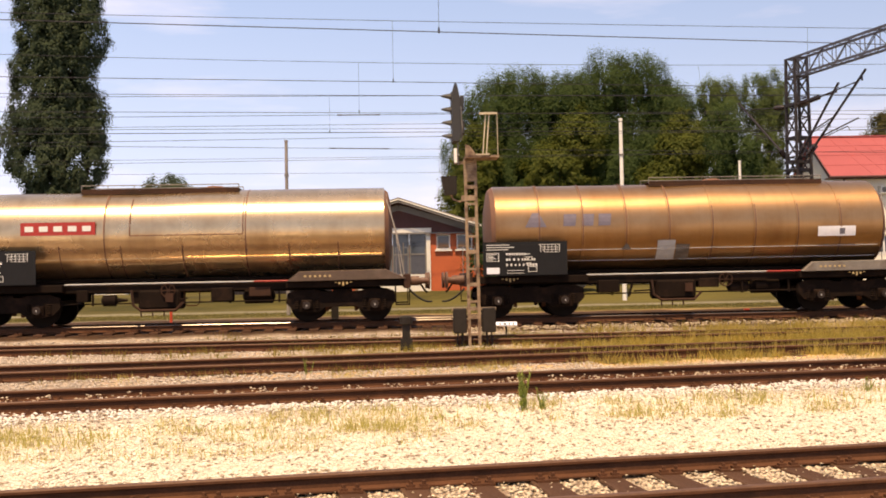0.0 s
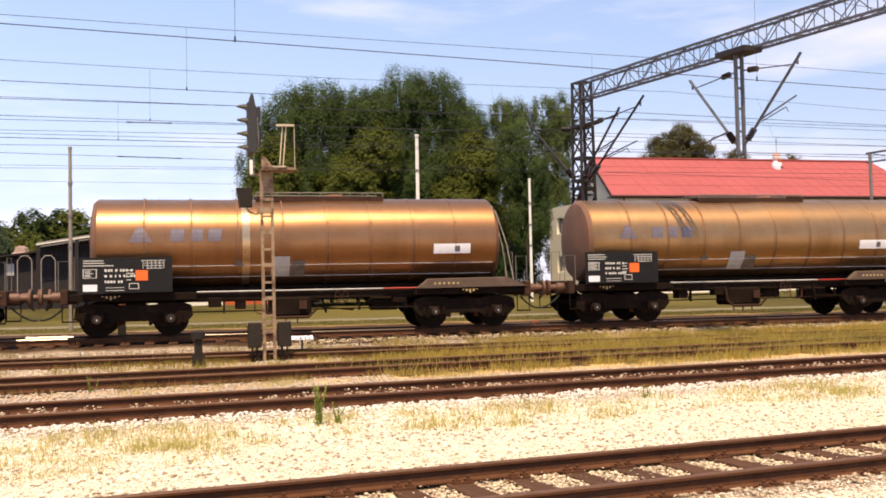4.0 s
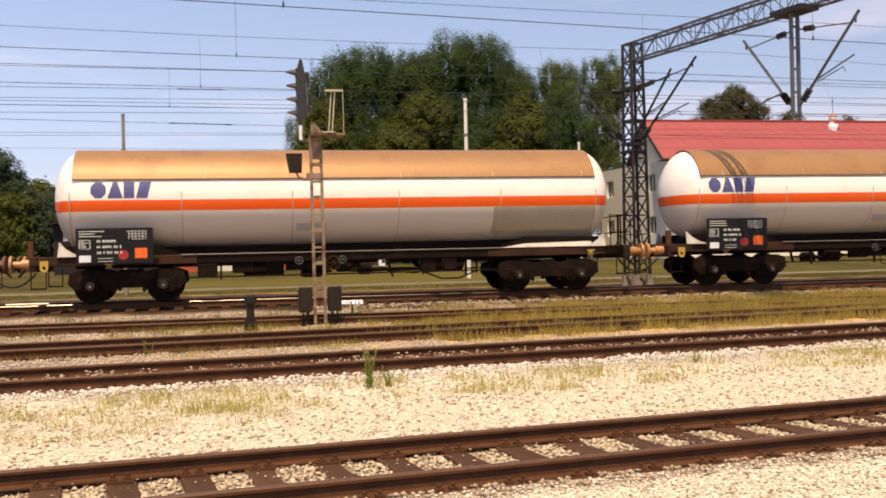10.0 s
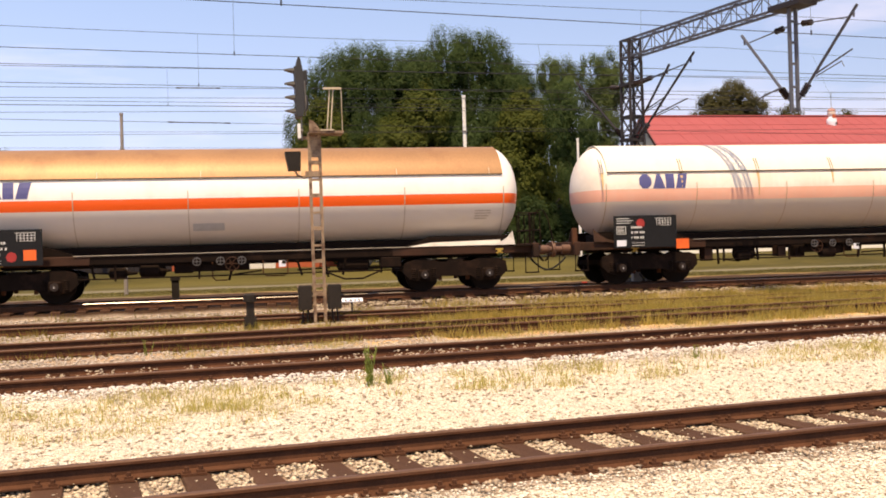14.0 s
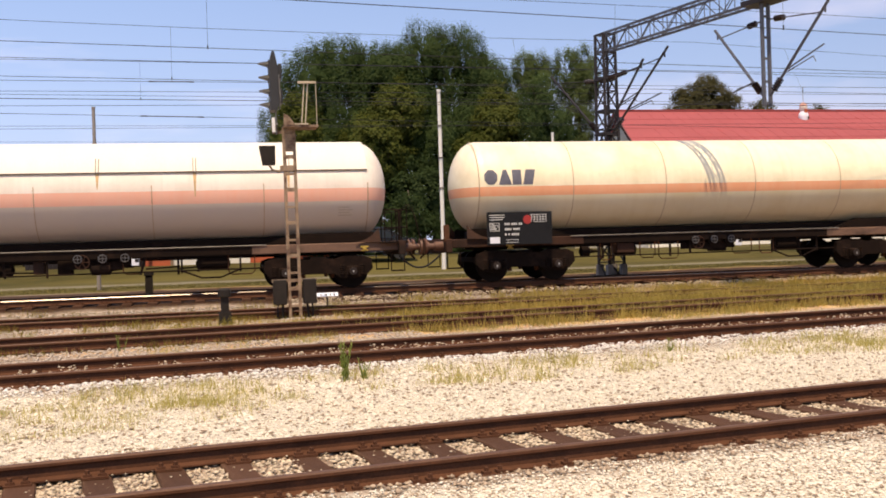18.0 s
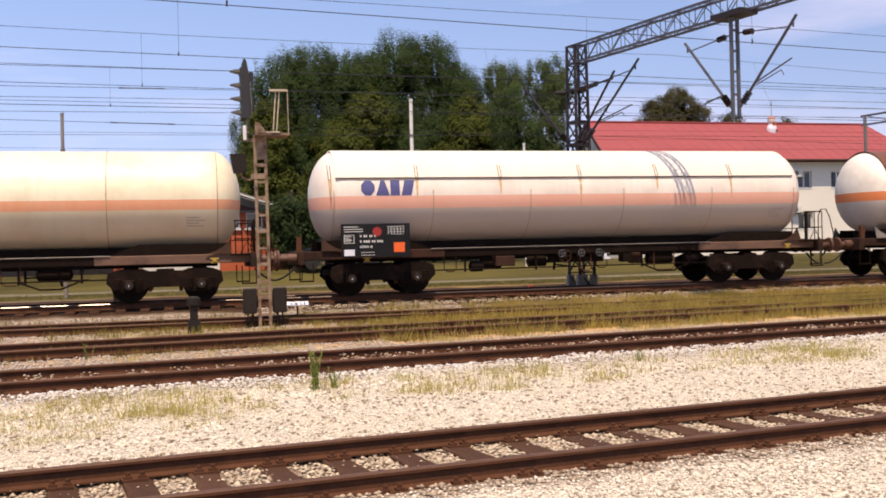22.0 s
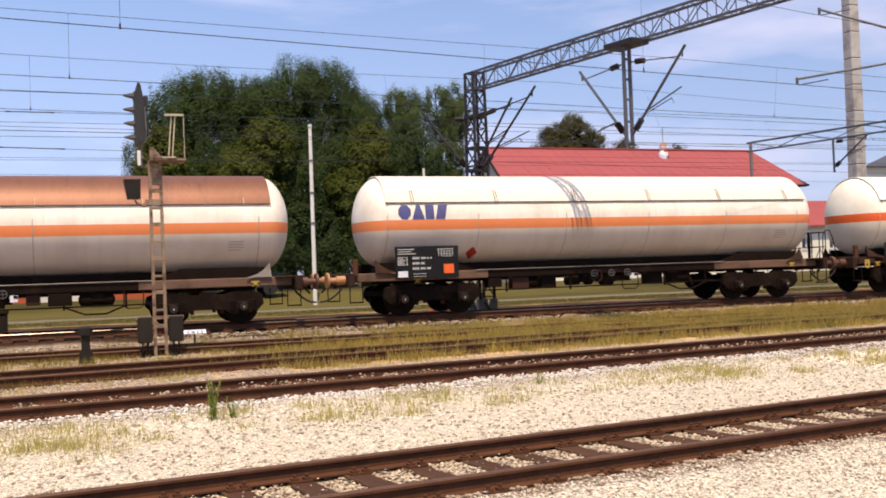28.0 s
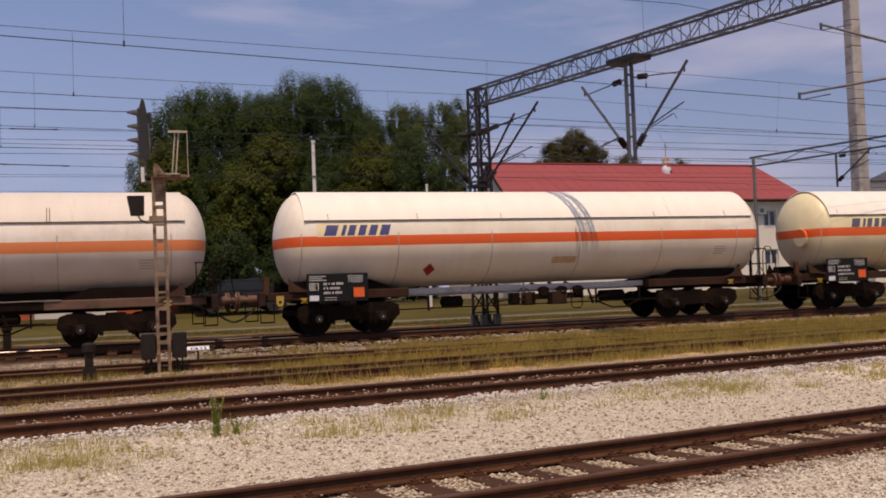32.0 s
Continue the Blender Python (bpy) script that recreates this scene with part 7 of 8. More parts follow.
def house():
    X0, X1, Y0, Y1, E, R = 24.9, 46.0, 55.0, 65.5, 7.05, 9.75
    g0 = float(ground_z(30, 55)) - 0.3
    GX = X0 + 0.4
    h = thing("house", "two-storey cream house with a red metal roof", "house")
    up = [26.4, 28.85, 31.25, 32.8, 35.2, 38.0, 40.4, 43.6]
    lo = [27.7, 31.0, 32.9, 36.0, 38.0, 43.6]
    ops = [(x - 0.5, x + 0.5, 5.2, 6.25) for x in up] + [(x - 0.52, x + 0.52, 2.65, 3.65) for x in lo]
    # each storey is one strip of wall
    wall_with_openings(h, "wall", GX, X1, g0, 4.4, Y0, Y0 + 0.35, [o for o in ops if o[2] < 4], RENDERWALL)
    wall_with_openings(h, "wall", GX, X1, 4.4, E, Y0, Y0 + 0.35, [o for o in ops if o[2] > 4], RENDERWALL)
    for o in ops:
        window(h, *o, Y0 + 0.14)
    part("wall", bx(X0 + 2.0, X1, Y1 - 0.35, Y1, g0, E), RENDERWALL, h)
    ym = (Y0 + Y1) / 2
    def lean(y):
        return (y - Y0) * 0.19
    for x, slant in ((X0, 0.19), (X1 - 0.35, 0.0)):
        # the end that faces the track is skewed to fit the camera's view; its boarded peak leans with the roof
        gb = bmesh.new()
        top = E - 0.05
        prof = [(Y0 + 0.35, top), (Y1 - 0.35, top), (ym, R - 0.1)]
        a = [gb.verts.new((x + slant * (py - Y0), py, pz)) for py, pz in prof]
        b = [gb.verts.new((x + 0.35 + slant * (py - Y0), py, pz)) for py, pz in prof]
        for i in range(3):
            gb.faces.new((a[i], a[(i + 1) % 3], b[(i + 1) % 3], b[i]))
        gb.faces.new(a[::-1])
        gb.faces.new(b)
        part("gable_peak", gb, RENDERWALL, h)
    part("gable_wall", bx(X1 - 0.35, X1, Y0 + 0.35, Y1 - 0.35, g0, E - 0.05), RENDERWALL, h)
    # end wall with two windows on each storey, turned a quarter round
    end = Matrix.Translation((GX, Y0 + 0.35, 0)) @ Matrix.Rotation(radians(90 + 4.6), 4, "Z")
    span = Y1 - 0.7 - Y0
    eops = [(u - 0.5, u + 0.5, z - 0.55, z + 0.55) for u in (2.4, 8.1) for z in (5.72, 3.15)]
    ew = wall_with_openings(h, "gable_wall", 0.0, span, g0, E - 0.05, -0.35, 0.0, eops, RENDERWALL)
    ew.matrix_local = end
    for o in eops:
        wo = window(h, *o, -0.20, sill=False, outside=1)
        wo.matrix_local = end
    part("floor_slab", bx(X0 + 2.4, X1 - 0.35, Y0 + 0.35, Y1 - 0.35, 4.2, 4.4), CONCRETE, h)
    # roof of standing-seam sheets
    ov, th = 0.55, 0.10
    for sgn in (-1, 1):
        yo = ym + sgn * ((Y1 - Y0) / 2 + ov)
        ez = E - 0.18
        rz = R + 0.05
        rf = bmesh.new()
        xe, xm = X0 - 0.35 + lean(yo), X0 - 0.35 + lean(ym)
        v = [rf.verts.new(p) for p in ((xe, yo, ez), (X1 + ov, yo, ez), (X1 + ov, ym, rz), (xm, ym, rz), (xe, yo, ez + th), (X1 + ov, yo, ez + th), (X1 + ov, ym, rz + th), (xm, ym, rz + th))]
        for q in ((3, 2, 1, 0), (4, 5, 6, 7), (0, 1, 5, 4), (1, 2, 6, 5), (2, 3, 7, 6), (3, 0, 4, 7)):
            rf.faces.new([v[i] for i in q])
        ro = part("roof", rf, ROOFRED, h, "red sheet-metal roof slope")
        if sgn < 0:
            part("verge_board", bar(bmesh.new(), (xe - 0.03, yo, ez + 0.02), (xm - 0.03, ym, rz + 0.02), 0.05, 0.2), MAROON, ro, "dark maroon verge board")
            n = 24
            for i in range(1, n):
                x = X0 + ov + 0.6 + (X1 - X0 - ov) * i / n
                part("roof_seam", bar(bmesh.new(), (x, yo, ez + th + 0.006), (x, ym, rz + th + 0.006), 0.022, 0.010), ROOFRED, ro)
            for k in (0.25, 0.5, 0.75):
                yy, zz = yo + (ym - yo) * k, ez + (rz - ez) * k
                part("sheet_lap", bar(bmesh.new(), (X0 - 0.35 + lean(yy), yy, zz + th + 0.004), (X1 + ov, yy, zz + th + 0.004), 0.05, 0.012), ROOFRED, ro)
            part("gutter", rod(bmesh.new(), (X0 - ov, yo - 0.07, ez + 0.02), (X1 + ov, yo - 0.07, ez + 0.02), 0.07, 8), MAROON, ro)
    part("ridge_cap", bar(bmesh.new(), (X0 - 0.35 + lean(ym), ym, R + 0.17), (X1 + ov, ym, R + 0.17), 0.34, 0.08), ROOFRED, h)
    part("soffit", bx(X0 - ov, X1 + ov, Y0 - 0.5, Y0 - 0.003, E - 0.24, E - 0.19), MAROON, h)
    for x in (25.42, 33.9, 45.7):
        part("downpipe", rod(bmesh.new(), (x, Y0 - 0.08, g0), (x, Y0 - 0.08, E - 0.2), 0.06, 8), STEELGREY, h)
    # chimney with a pale cowl and thin aerial
    cx, cy = 38.3, 58.9
    cz = E + (R - E) * (cy - Y0) / (ym - Y0)
    ch = part("chimney", lathe(bmesh.new(), [(-0.35, 0.26), (0.05, 0.30), (0.25, 0.33), (0.45, 0.31), (0.58, 0.22), (0.64, 0.17)], "z", 16), CHALK, h, "round whitewashed chimney cowl", True)
    ch.location = (cx, cy, cz)
    part("cowl_neck", lathe(bmesh.new(), [(0.62, 0.18), (0.72, 0.26), (0.90, 0.27), (0.96, 0.20)], "z", 16), ACWHITE, ch, "pale ring of the cowl", True)
    part("cowl_cap", lathe(bmesh.new(), [(0.94, 0.25), (1.02, 0.26), (1.16, 0.16), (1.20, 0.03)], "z", 16), COWL, ch, "pinkish clay cap of the cowl", True)
    part("cowl_vent", bx(-0.10, 0.10, -0.30, -0.24, 0.52, 0.74), BRICKRED, ch)
    part("cowl_vent", bx(0.10, 0.22, -0.32, -0.24, 0.12, 0.24), BOXGREY, ch)
    part("aerial", pipe(bmesh.new(), [(0, 0, 1.15), (0, 0, 2.2), (0.22, 0, 2.2)], 0.02), STEELGREY, ch)


house()


def air_conditioner(x, z):
    a = thing("air_conditioner", "off-white outdoor air conditioner unit on the wall", "air conditioner", "air conditioners on the house", at=pose(x, 54.99, z))
    part("casing", bx(-0.32, 0.32, -0.30, -0.04, -0.23, 0.23, bevel=0.02), ACWHITE, a)
    gr = lathe(bmesh.new(), [(-0.312, 0.16), (-0.302, 0.16)], "y", 18)
    shifted(gr, -0.08, 0, 0)
    part("fan_grille", gr, STEELGREY, a)
    for s in (-0.22, 0.22):
        part("bracket", bx(s - 0.02, s + 0.02, -0.30, 0.0, -0.28, -0.24), STEELGREY, a)


for x, z in ((27.7, 6.18), (30.44, 6.5), (30.2, 3.98), (42.8, 6.2), (34.3, 6.3), (37.3, 6.1), (37.2, 3.85)):
    air_conditioner(x, z)


def workshop():
    Y0, Y1 = 50.0, 64.0
    g0 = float(ground_z(0, 50)) - 0.2
    w = thing("workshop", "low workshop with maroon gable and orange-red walls", "workshop")
    line = [(-6.4, 4.12), (-3.1, 4.62), (0.5, 5.68), (4.7, 4.28), (6.2, 3.86)]

    def rz(x):
        return float(np.interp(x, [p[0] for p in line], [p[1] for p in line]))
    # gable
    gb = bmesh.new()
    prof = [(-2.85, 4.02), (5.9, 4.02 - 0.1), (5.9, rz(5.9) - 0.05), (4.7, rz(4.7) - 0.08), (0.5, rz(0.5) - 0.12), (-2.85, rz(-2.85) - 0.1)]
    a = [gb.verts.new((px, Y0, pz)) for px, pz in prof]
    b = [gb.verts.new((px, Y0 + 0.25, pz)) for px, pz in prof]
    for i in range(len(prof)):
        j = (i + 1) % len(prof)
        gb.faces.new((a[i], a[j], b[j], b[i]))
    gb.faces.new(a[::-1])
    gb.faces.new(b)
    part("gable", gb, MAROON, w, "dark maroon boarded gable")
    fb = bmesh.new()
    bar(fb, (-2.85, Y0 - 0.06, rz(-2.85) - 0.42), (0.5, Y0 - 0.06, 5.28), 0.06, 0.28)
    bar(fb, (0.5, Y0 - 0.06, 5.28), (5.9, Y0 - 0.06, rz(5.9) - 0.32), 0.06, 0.28)
    part("grey_fascia", fb, ROOFGREY, w)
    # front wall pieces
    wins = [(2.35, 3.05, 3.15, 3.92), (3.35, 4.15, 3.15, 3.92), (-2.55, -1.85, 3.1, 3.9)]
    wall_with_openings(w, "wall", 2.05, 5.9, g0, 4.0, Y0 + 0.01, Y0 + 0.3, wins[:2], BRICKRED)
    wall_with_openings(w, "wall", -2.85, -1.7, g0, 4.0, Y0 + 0.01, Y0 + 0.3, wins[2:], BRICKRED)
    for o in wins:
        window(w, *o, Y0 + 0.06, 1)
    part("corner_post", bx(1.85, 2.05, Y0 - 0.08, Y0 + 0.2, g0, 4.05), ACWHITE, w, "pale door post")
    part("corner_post", bx(-1.7, -1.55, Y0 - 0.08, Y0 + 0.2, g0, 4.05), LADDER, w)
    part("lintel", bx(-1.75, 2.1, Y0 - 0.12, Y0 - 0.01, 4.02, 4.24), ACWHITE, w, "white lintel board over the glazing")
    part("canopy", bx(-2.9, 6.0, Y0 - 0.22, Y0 - 0.125, 3.94, 4.0), ROOFGREY, w)
    part("base_panel", bx(-1.55, 1.85, Y0 + 0.02, Y0 + 0.2, g0, 1.95), ACWHITE, w, "cream panel under the glazing")
    for i in range(4):
        x0 = -1.5 + i * 0.84
        dv = bmesh.new()
        box(dv, x0, x0 + 0.06, Y0 + 0.03, Y0 + 0.1, 1.95, 4.0)
        box(dv, x0 + 0.76, x0 + 0.82, Y0 + 0.03, Y0 + 0.1, 1.95, 4.0)
        box(dv, x0 + 0.06, x0 + 0.76, Y0 + 0.03, Y0 + 0.1, 2.9, 2.98)
        p = part("glazing_frame", dv, STEELGREY, w)
        part("pane", bx(x0 + 0.06, x0 + 0.76, Y0 + 0.05, Y0 + 0.07, 2.98, 3.98), GLASS, p)
        part("lower_pane", bx(x0 + 0.06, x0 + 0.76, Y0 + 0.05, Y0 + 0.07, 1.97, 2.90), LATTICE_GREY, p, "blue-grey lower panel")
    # lean-to on the far side; near-black boards stand in for its shaded open bay
    n = 14
    for i in range(n):
        x = -6.3 + i * (3.45 / n)
        part("board", bx(x, x + 3.45 / n - 0.015, Y0 + 0.02, Y0 + 0.08, g0, rz(x) - 0.1), DARKWOOD, w)
    part("board_backing", bx(-6.3, -2.85, Y0 + 0.09, Y0 + 0.2, g0, 4.05), DARKWOOD, w)
    for x in (-6.25, -4.6, -2.95):
        part("shed_post", bx(x - 0.08, x + 0.08, Y0 - 1.2, Y0 - 1.05, g0, rz(x) - 0.12), DARKWOOD, w)
    # sides and back
    part("side_wall", bx(-6.4, -6.3, Y0 + 0.02, Y1, g0, 4.0), DARKWOOD, w)
    part("side_wall", bx(5.9, 6.1, Y0, Y1, g0, 3.8), BRICKRED, w)
    part("back_wall", bx(-6.3, 5.9, Y1 - 0.2, Y1, g0, 3.9), BRICKRED, w)
    for (xa, za), (xb, zb) in zip(line, line[1:]):
        rf = bmesh.new()
        v = [rf.verts.new(p) for p in ((xa, Y0 - 0.6, za - 0.06), (xb, Y0 - 0.6, zb - 0.06), (xb, Y1 + 0.3, zb - 0.06), (xa, Y1 + 0.3, za - 0.06), (xa, Y0 - 0.6, za + 0.06), (xb, Y0 - 0.6, zb + 0.06), (xb, Y1 + 0.3, zb + 0.06), (xa, Y1 + 0.3, za + 0.06))]
        for q in ((3, 2, 1, 0), (4, 5, 6, 7), (0, 1, 5, 4), (1, 2, 6, 5), (2, 3, 7, 6), (3, 0, 4, 7)):
            rf.faces.new([v[i] for i in q])
        ro = part("roof", rf, ROOFGREY, w, "grey roof slope")
        for k, off in enumerate((0.10, 0.22)):
            part("verge_strip", bar(bmesh.new(), (xa, Y0 - 0.62 - 0.03 * k, za + 0.06 - off), (xb, Y0 - 0.62 - 0.03 * k, zb + 0.06 - off), 0.04, 0.06), ACWHITE if k == 0 else STEELGREY, ro)
    sk = bmesh.new()
    lathe(sk, [(-2.2, 0.35), (-1.9, 0.55), (-0.9, 0.6), (-0.6, 0.35)], "x", 14)
    shifted(sk, -0.4, 55.0, 5.35)
    part("roof_light", sk, ACWHITE, w, "white barrel roof light", True)


workshop()


def dark_shed():
    Y0 = 50.3
    g0 = float(ground_z(-7, 50)) - 0.2
    d = thing("shed", "small dark boarded shed leaning on the workshop", "shed")
    n = 9
    for i in range(n):
        x = -8.26 + i * (1.80 / n)
        part("board", bx(x, x + 1.80 / n - 0.015, Y0, Y0 + 0.06, g0, 3.50 + 0.02 * i), DARKWOOD, d)
    part("side_wall", bx(-8.26, -8.16, Y0 + 0.07, Y0 + 5.0, g0, 3.5), DARKWOOD, d)
    part("back_wall", bx(-8.16, -6.46, Y0 + 4.9, Y0 + 5.0, g0, 3.5), DARKWOOD, d)
    part("roof", bar(bmesh.new(), (-8.42, Y0 + 2.4, 3.53), (-6.44, Y0 + 2.4, 3.79), 5.5, 0.07), DARKWOOD, d, "low dark felt roof")
    part("notice_panel", bx(-7.82, -7.48, Y0 - 0.03, Y0 - 0.003, 2.70, 3.24, bevel=0.005), GREYLABEL, d, "pale grey panel on the boards")
    hood = lathe(bmesh.new(), [(3.55, 0.52), (3.74, 0.46), (3.82, 0.34), (4.02, 0.28), (4.10, 0.14)], "z", 7)
    part("roof_hood", shifted(hood, -7.26, Y0 + 0.7, 0), DULLCLAY, d, "pinkish clay hood on the roof")


dark_shed()


def orange_shed():
    g0 = float(ground_z(-17, 60)) - 0.2
    s = thing("shed", "small house with an orange tiled roof among trees", "shed")
    part("wall", bx(-20.0, -15.4, 60.0, 65.0, g0, 3.1), RENDERWALL, s)
    for sgn in (-1, 1):
        rf = bmesh.new()
        yo = 62.5 + sgn * 3.0
        v = [rf.verts.new(p) for p in ((-20.4, yo, 2.9), (-15.0, yo, 2.9), (-15.0, 62.5, 4.75), (-20.4, 62.5, 4.75), (-20.4, yo, 3.05), (-15.0, yo, 3.05), (-15.0, 62.5, 4.9), (-20.4, 62.5, 4.9))]
        for q in ((3, 2, 1, 0), (4, 5, 6, 7), (0, 1, 5, 4), (1, 2, 6, 5), (2, 3, 7, 6), (3, 0, 4, 7)):
            rf.faces.new([v[i] for i in q])
        part("roof", rf, BRICKRED, s)
    part("door", bx(-18.2, -17.3, 59.95, 59.997, g0, 2.4), DARKWOOD, s)


orange_shed()


def annex():
    """The lower wing beyond the house, under its own red roof."""
    g0 = float(ground_z(50, 58)) - 0.2
    s = thing("house_annex", "low white annex with a red metal roof beside the house", "house")
    X0, X1, Y0, Y1, E, R = 46.6, 55.5, 57.0, 63.0, 4.3, 6.15
    ops = [(48.0, 48.9, 2.65, 3.5), (50.4, 51.3, 2.65, 3.5), (53.0, 53.9, 2.65, 3.5)]
    wall_with_openings(s, "wall", X0, X1, g0, E, Y0, Y0 + 0.3, ops, RENDERWALL)
    for o in ops:
        window(s, *o, Y0 + 0.12)
    ym = (Y0 + Y1) / 2
    for x in (X0, X1 - 0.3):
        bm = bmesh.new()
        prof = [(Y0 + 0.3, g0), (Y1, g0), (Y1, E), (ym, R - 0.1), (Y0 + 0.3, E)]
        a = [bm.verts.new((x, y, z)) for y, z in prof]
        b = [bm.verts.new((x + 0.3, y, z)) for y, z in prof]
        for i in range(5):
            bm.faces.new((a[i], a[(i + 1) % 5], b[(i + 1) % 5], b[i]))
        bm.faces.new(a[::-1])
        bm.faces.new(b)
        part("wall", bm, RENDERWALL, s)
    for sgn in (-1, 1):
        yo = ym + sgn * ((Y1 - Y0) / 2 + 0.4)
        bm = bmesh.new()
        v = [bm.verts.new(p) for p in ((X0 - 0.3, yo, E - 0.1), (X1 + 0.3, yo, E - 0.1), (X1 + 0.3, ym, R), (X0 - 0.3, ym, R), (X0 - 0.3, yo, E), (X1 + 0.3, yo, E), (X1 + 0.3, ym, R + 0.1), (X0 - 0.3, ym, R + 0.1))]
        for q in ((3, 2, 1, 0), (4, 5, 6, 7), (0, 1, 5, 4), (1, 2, 6, 5), (2, 3, 7, 6), (3, 0, 4, 7)):
            bm.faces.new([v[i] for i in q])
        part("roof", bm, ROOFRED, s, "red sheet-metal roof slope")


annex()


def grey_hall():
    g0 = float(ground_z(60, 62)) - 0.2
    s = thing("warehouse", "grey-roofed hall beyond the concrete tower", "warehouse")
    wm = bmesh.new()
    lo, hi = ([wm.verts.new((x, y, z)) for x, y in ((58.4, 62.0), (84.0, 62.0), (84.0, 76.0), (73.5, 76.0))] for z in (g0, 9.0))
    for i in range(4):
        wm.faces.new((lo[i], lo[(i + 1) % 4], hi[(i + 1) % 4], hi[i]))
    wm.faces.new(lo[::-1])
    wm.faces.new(hi)
    part("wall", wm, ACWHITE, s)
    rf = bmesh.new()
    v = [rf.verts.new(p) for p in ((58.0, 61.5, 9.02), (84.5, 61.5, 9.02), (84.5, 76.5, 9.02), (72.8, 76.5, 9.02), (69.5, 69, 11.6), (77.0, 69, 11.6))]
    for q in ((3, 2, 1, 0), (0, 1, 5, 4), (1, 2, 5), (2, 3, 4, 5), (3, 0, 4)):
        rf.faces.new([v[i] for i in q])
    part("roof", rf, LATTICE_GREY, s, "dark blue-grey roof")
    for i in range(6):
        part("window", bx(60.5 + i * 3.6, 62.1 + i * 3.6, 61.95, 61.997, 4.5, 6.2), GLASS, s)


grey_hall()


def parked_car():
    x, y = 7.3, 46.5
    c = thing("car", "dark blue parked car behind the train", "car", at=pose(x, y, float(ground_z(x, y))))
    bm = bmesh.new()
    prof = [(-2.1, 0.35), (-2.15, 0.7), (-2.0, 0.95), (-1.3, 1.02), (-0.75, 1.5), (0.75, 1.52), (1.45, 1.05), (2.1, 0.95), (2.2, 0.6), (2.1, 0.35)]
    rows = []
    for yy in (-0.85, -0.6, 0.6, 0.85):
        top = 0.94 if abs(yy) > 0.8 else 1.0
        rows.append([bm.verts.new((px, yy, 0.35 + (pz - 0.35) * top)) for px, pz in prof])
    for a, b in zip(rows, rows[1:]):
        for i in range(len(prof)):
            j = (i + 1) % len(prof)
            bm.faces.new((a[i], a[j], b[j], b[i]))
    bm.faces.new(rows[0][::-1])
    bm.faces.new(rows[-1])
    part("body", bm, CARBODY, c)
    for s in (-1, 1):
        gl = bmesh.new()
        gl.faces.new([gl.verts.new(p) for p in ((-1.15, s * 0.862, 1.0), (1.2, s * 0.862, 1.0), (0.68, s * 0.862, 1.38), (-0.68, s * 0.862, 1.38))])
        part("side_window", gl, GLASS, c)
        for px in (-1.35, 1.35):
            wl = lathe(bmesh.new(), [(-0.1, 0.2), (-0.1, 0.31), (0.1, 0.31), (0.1, 0.2)], "y", 18)
            shifted(wl, px, s * 0.78, 0.31)
            part("wheel", wl, RUBBER, c)


parked_car()

# ---- trees and grass ----


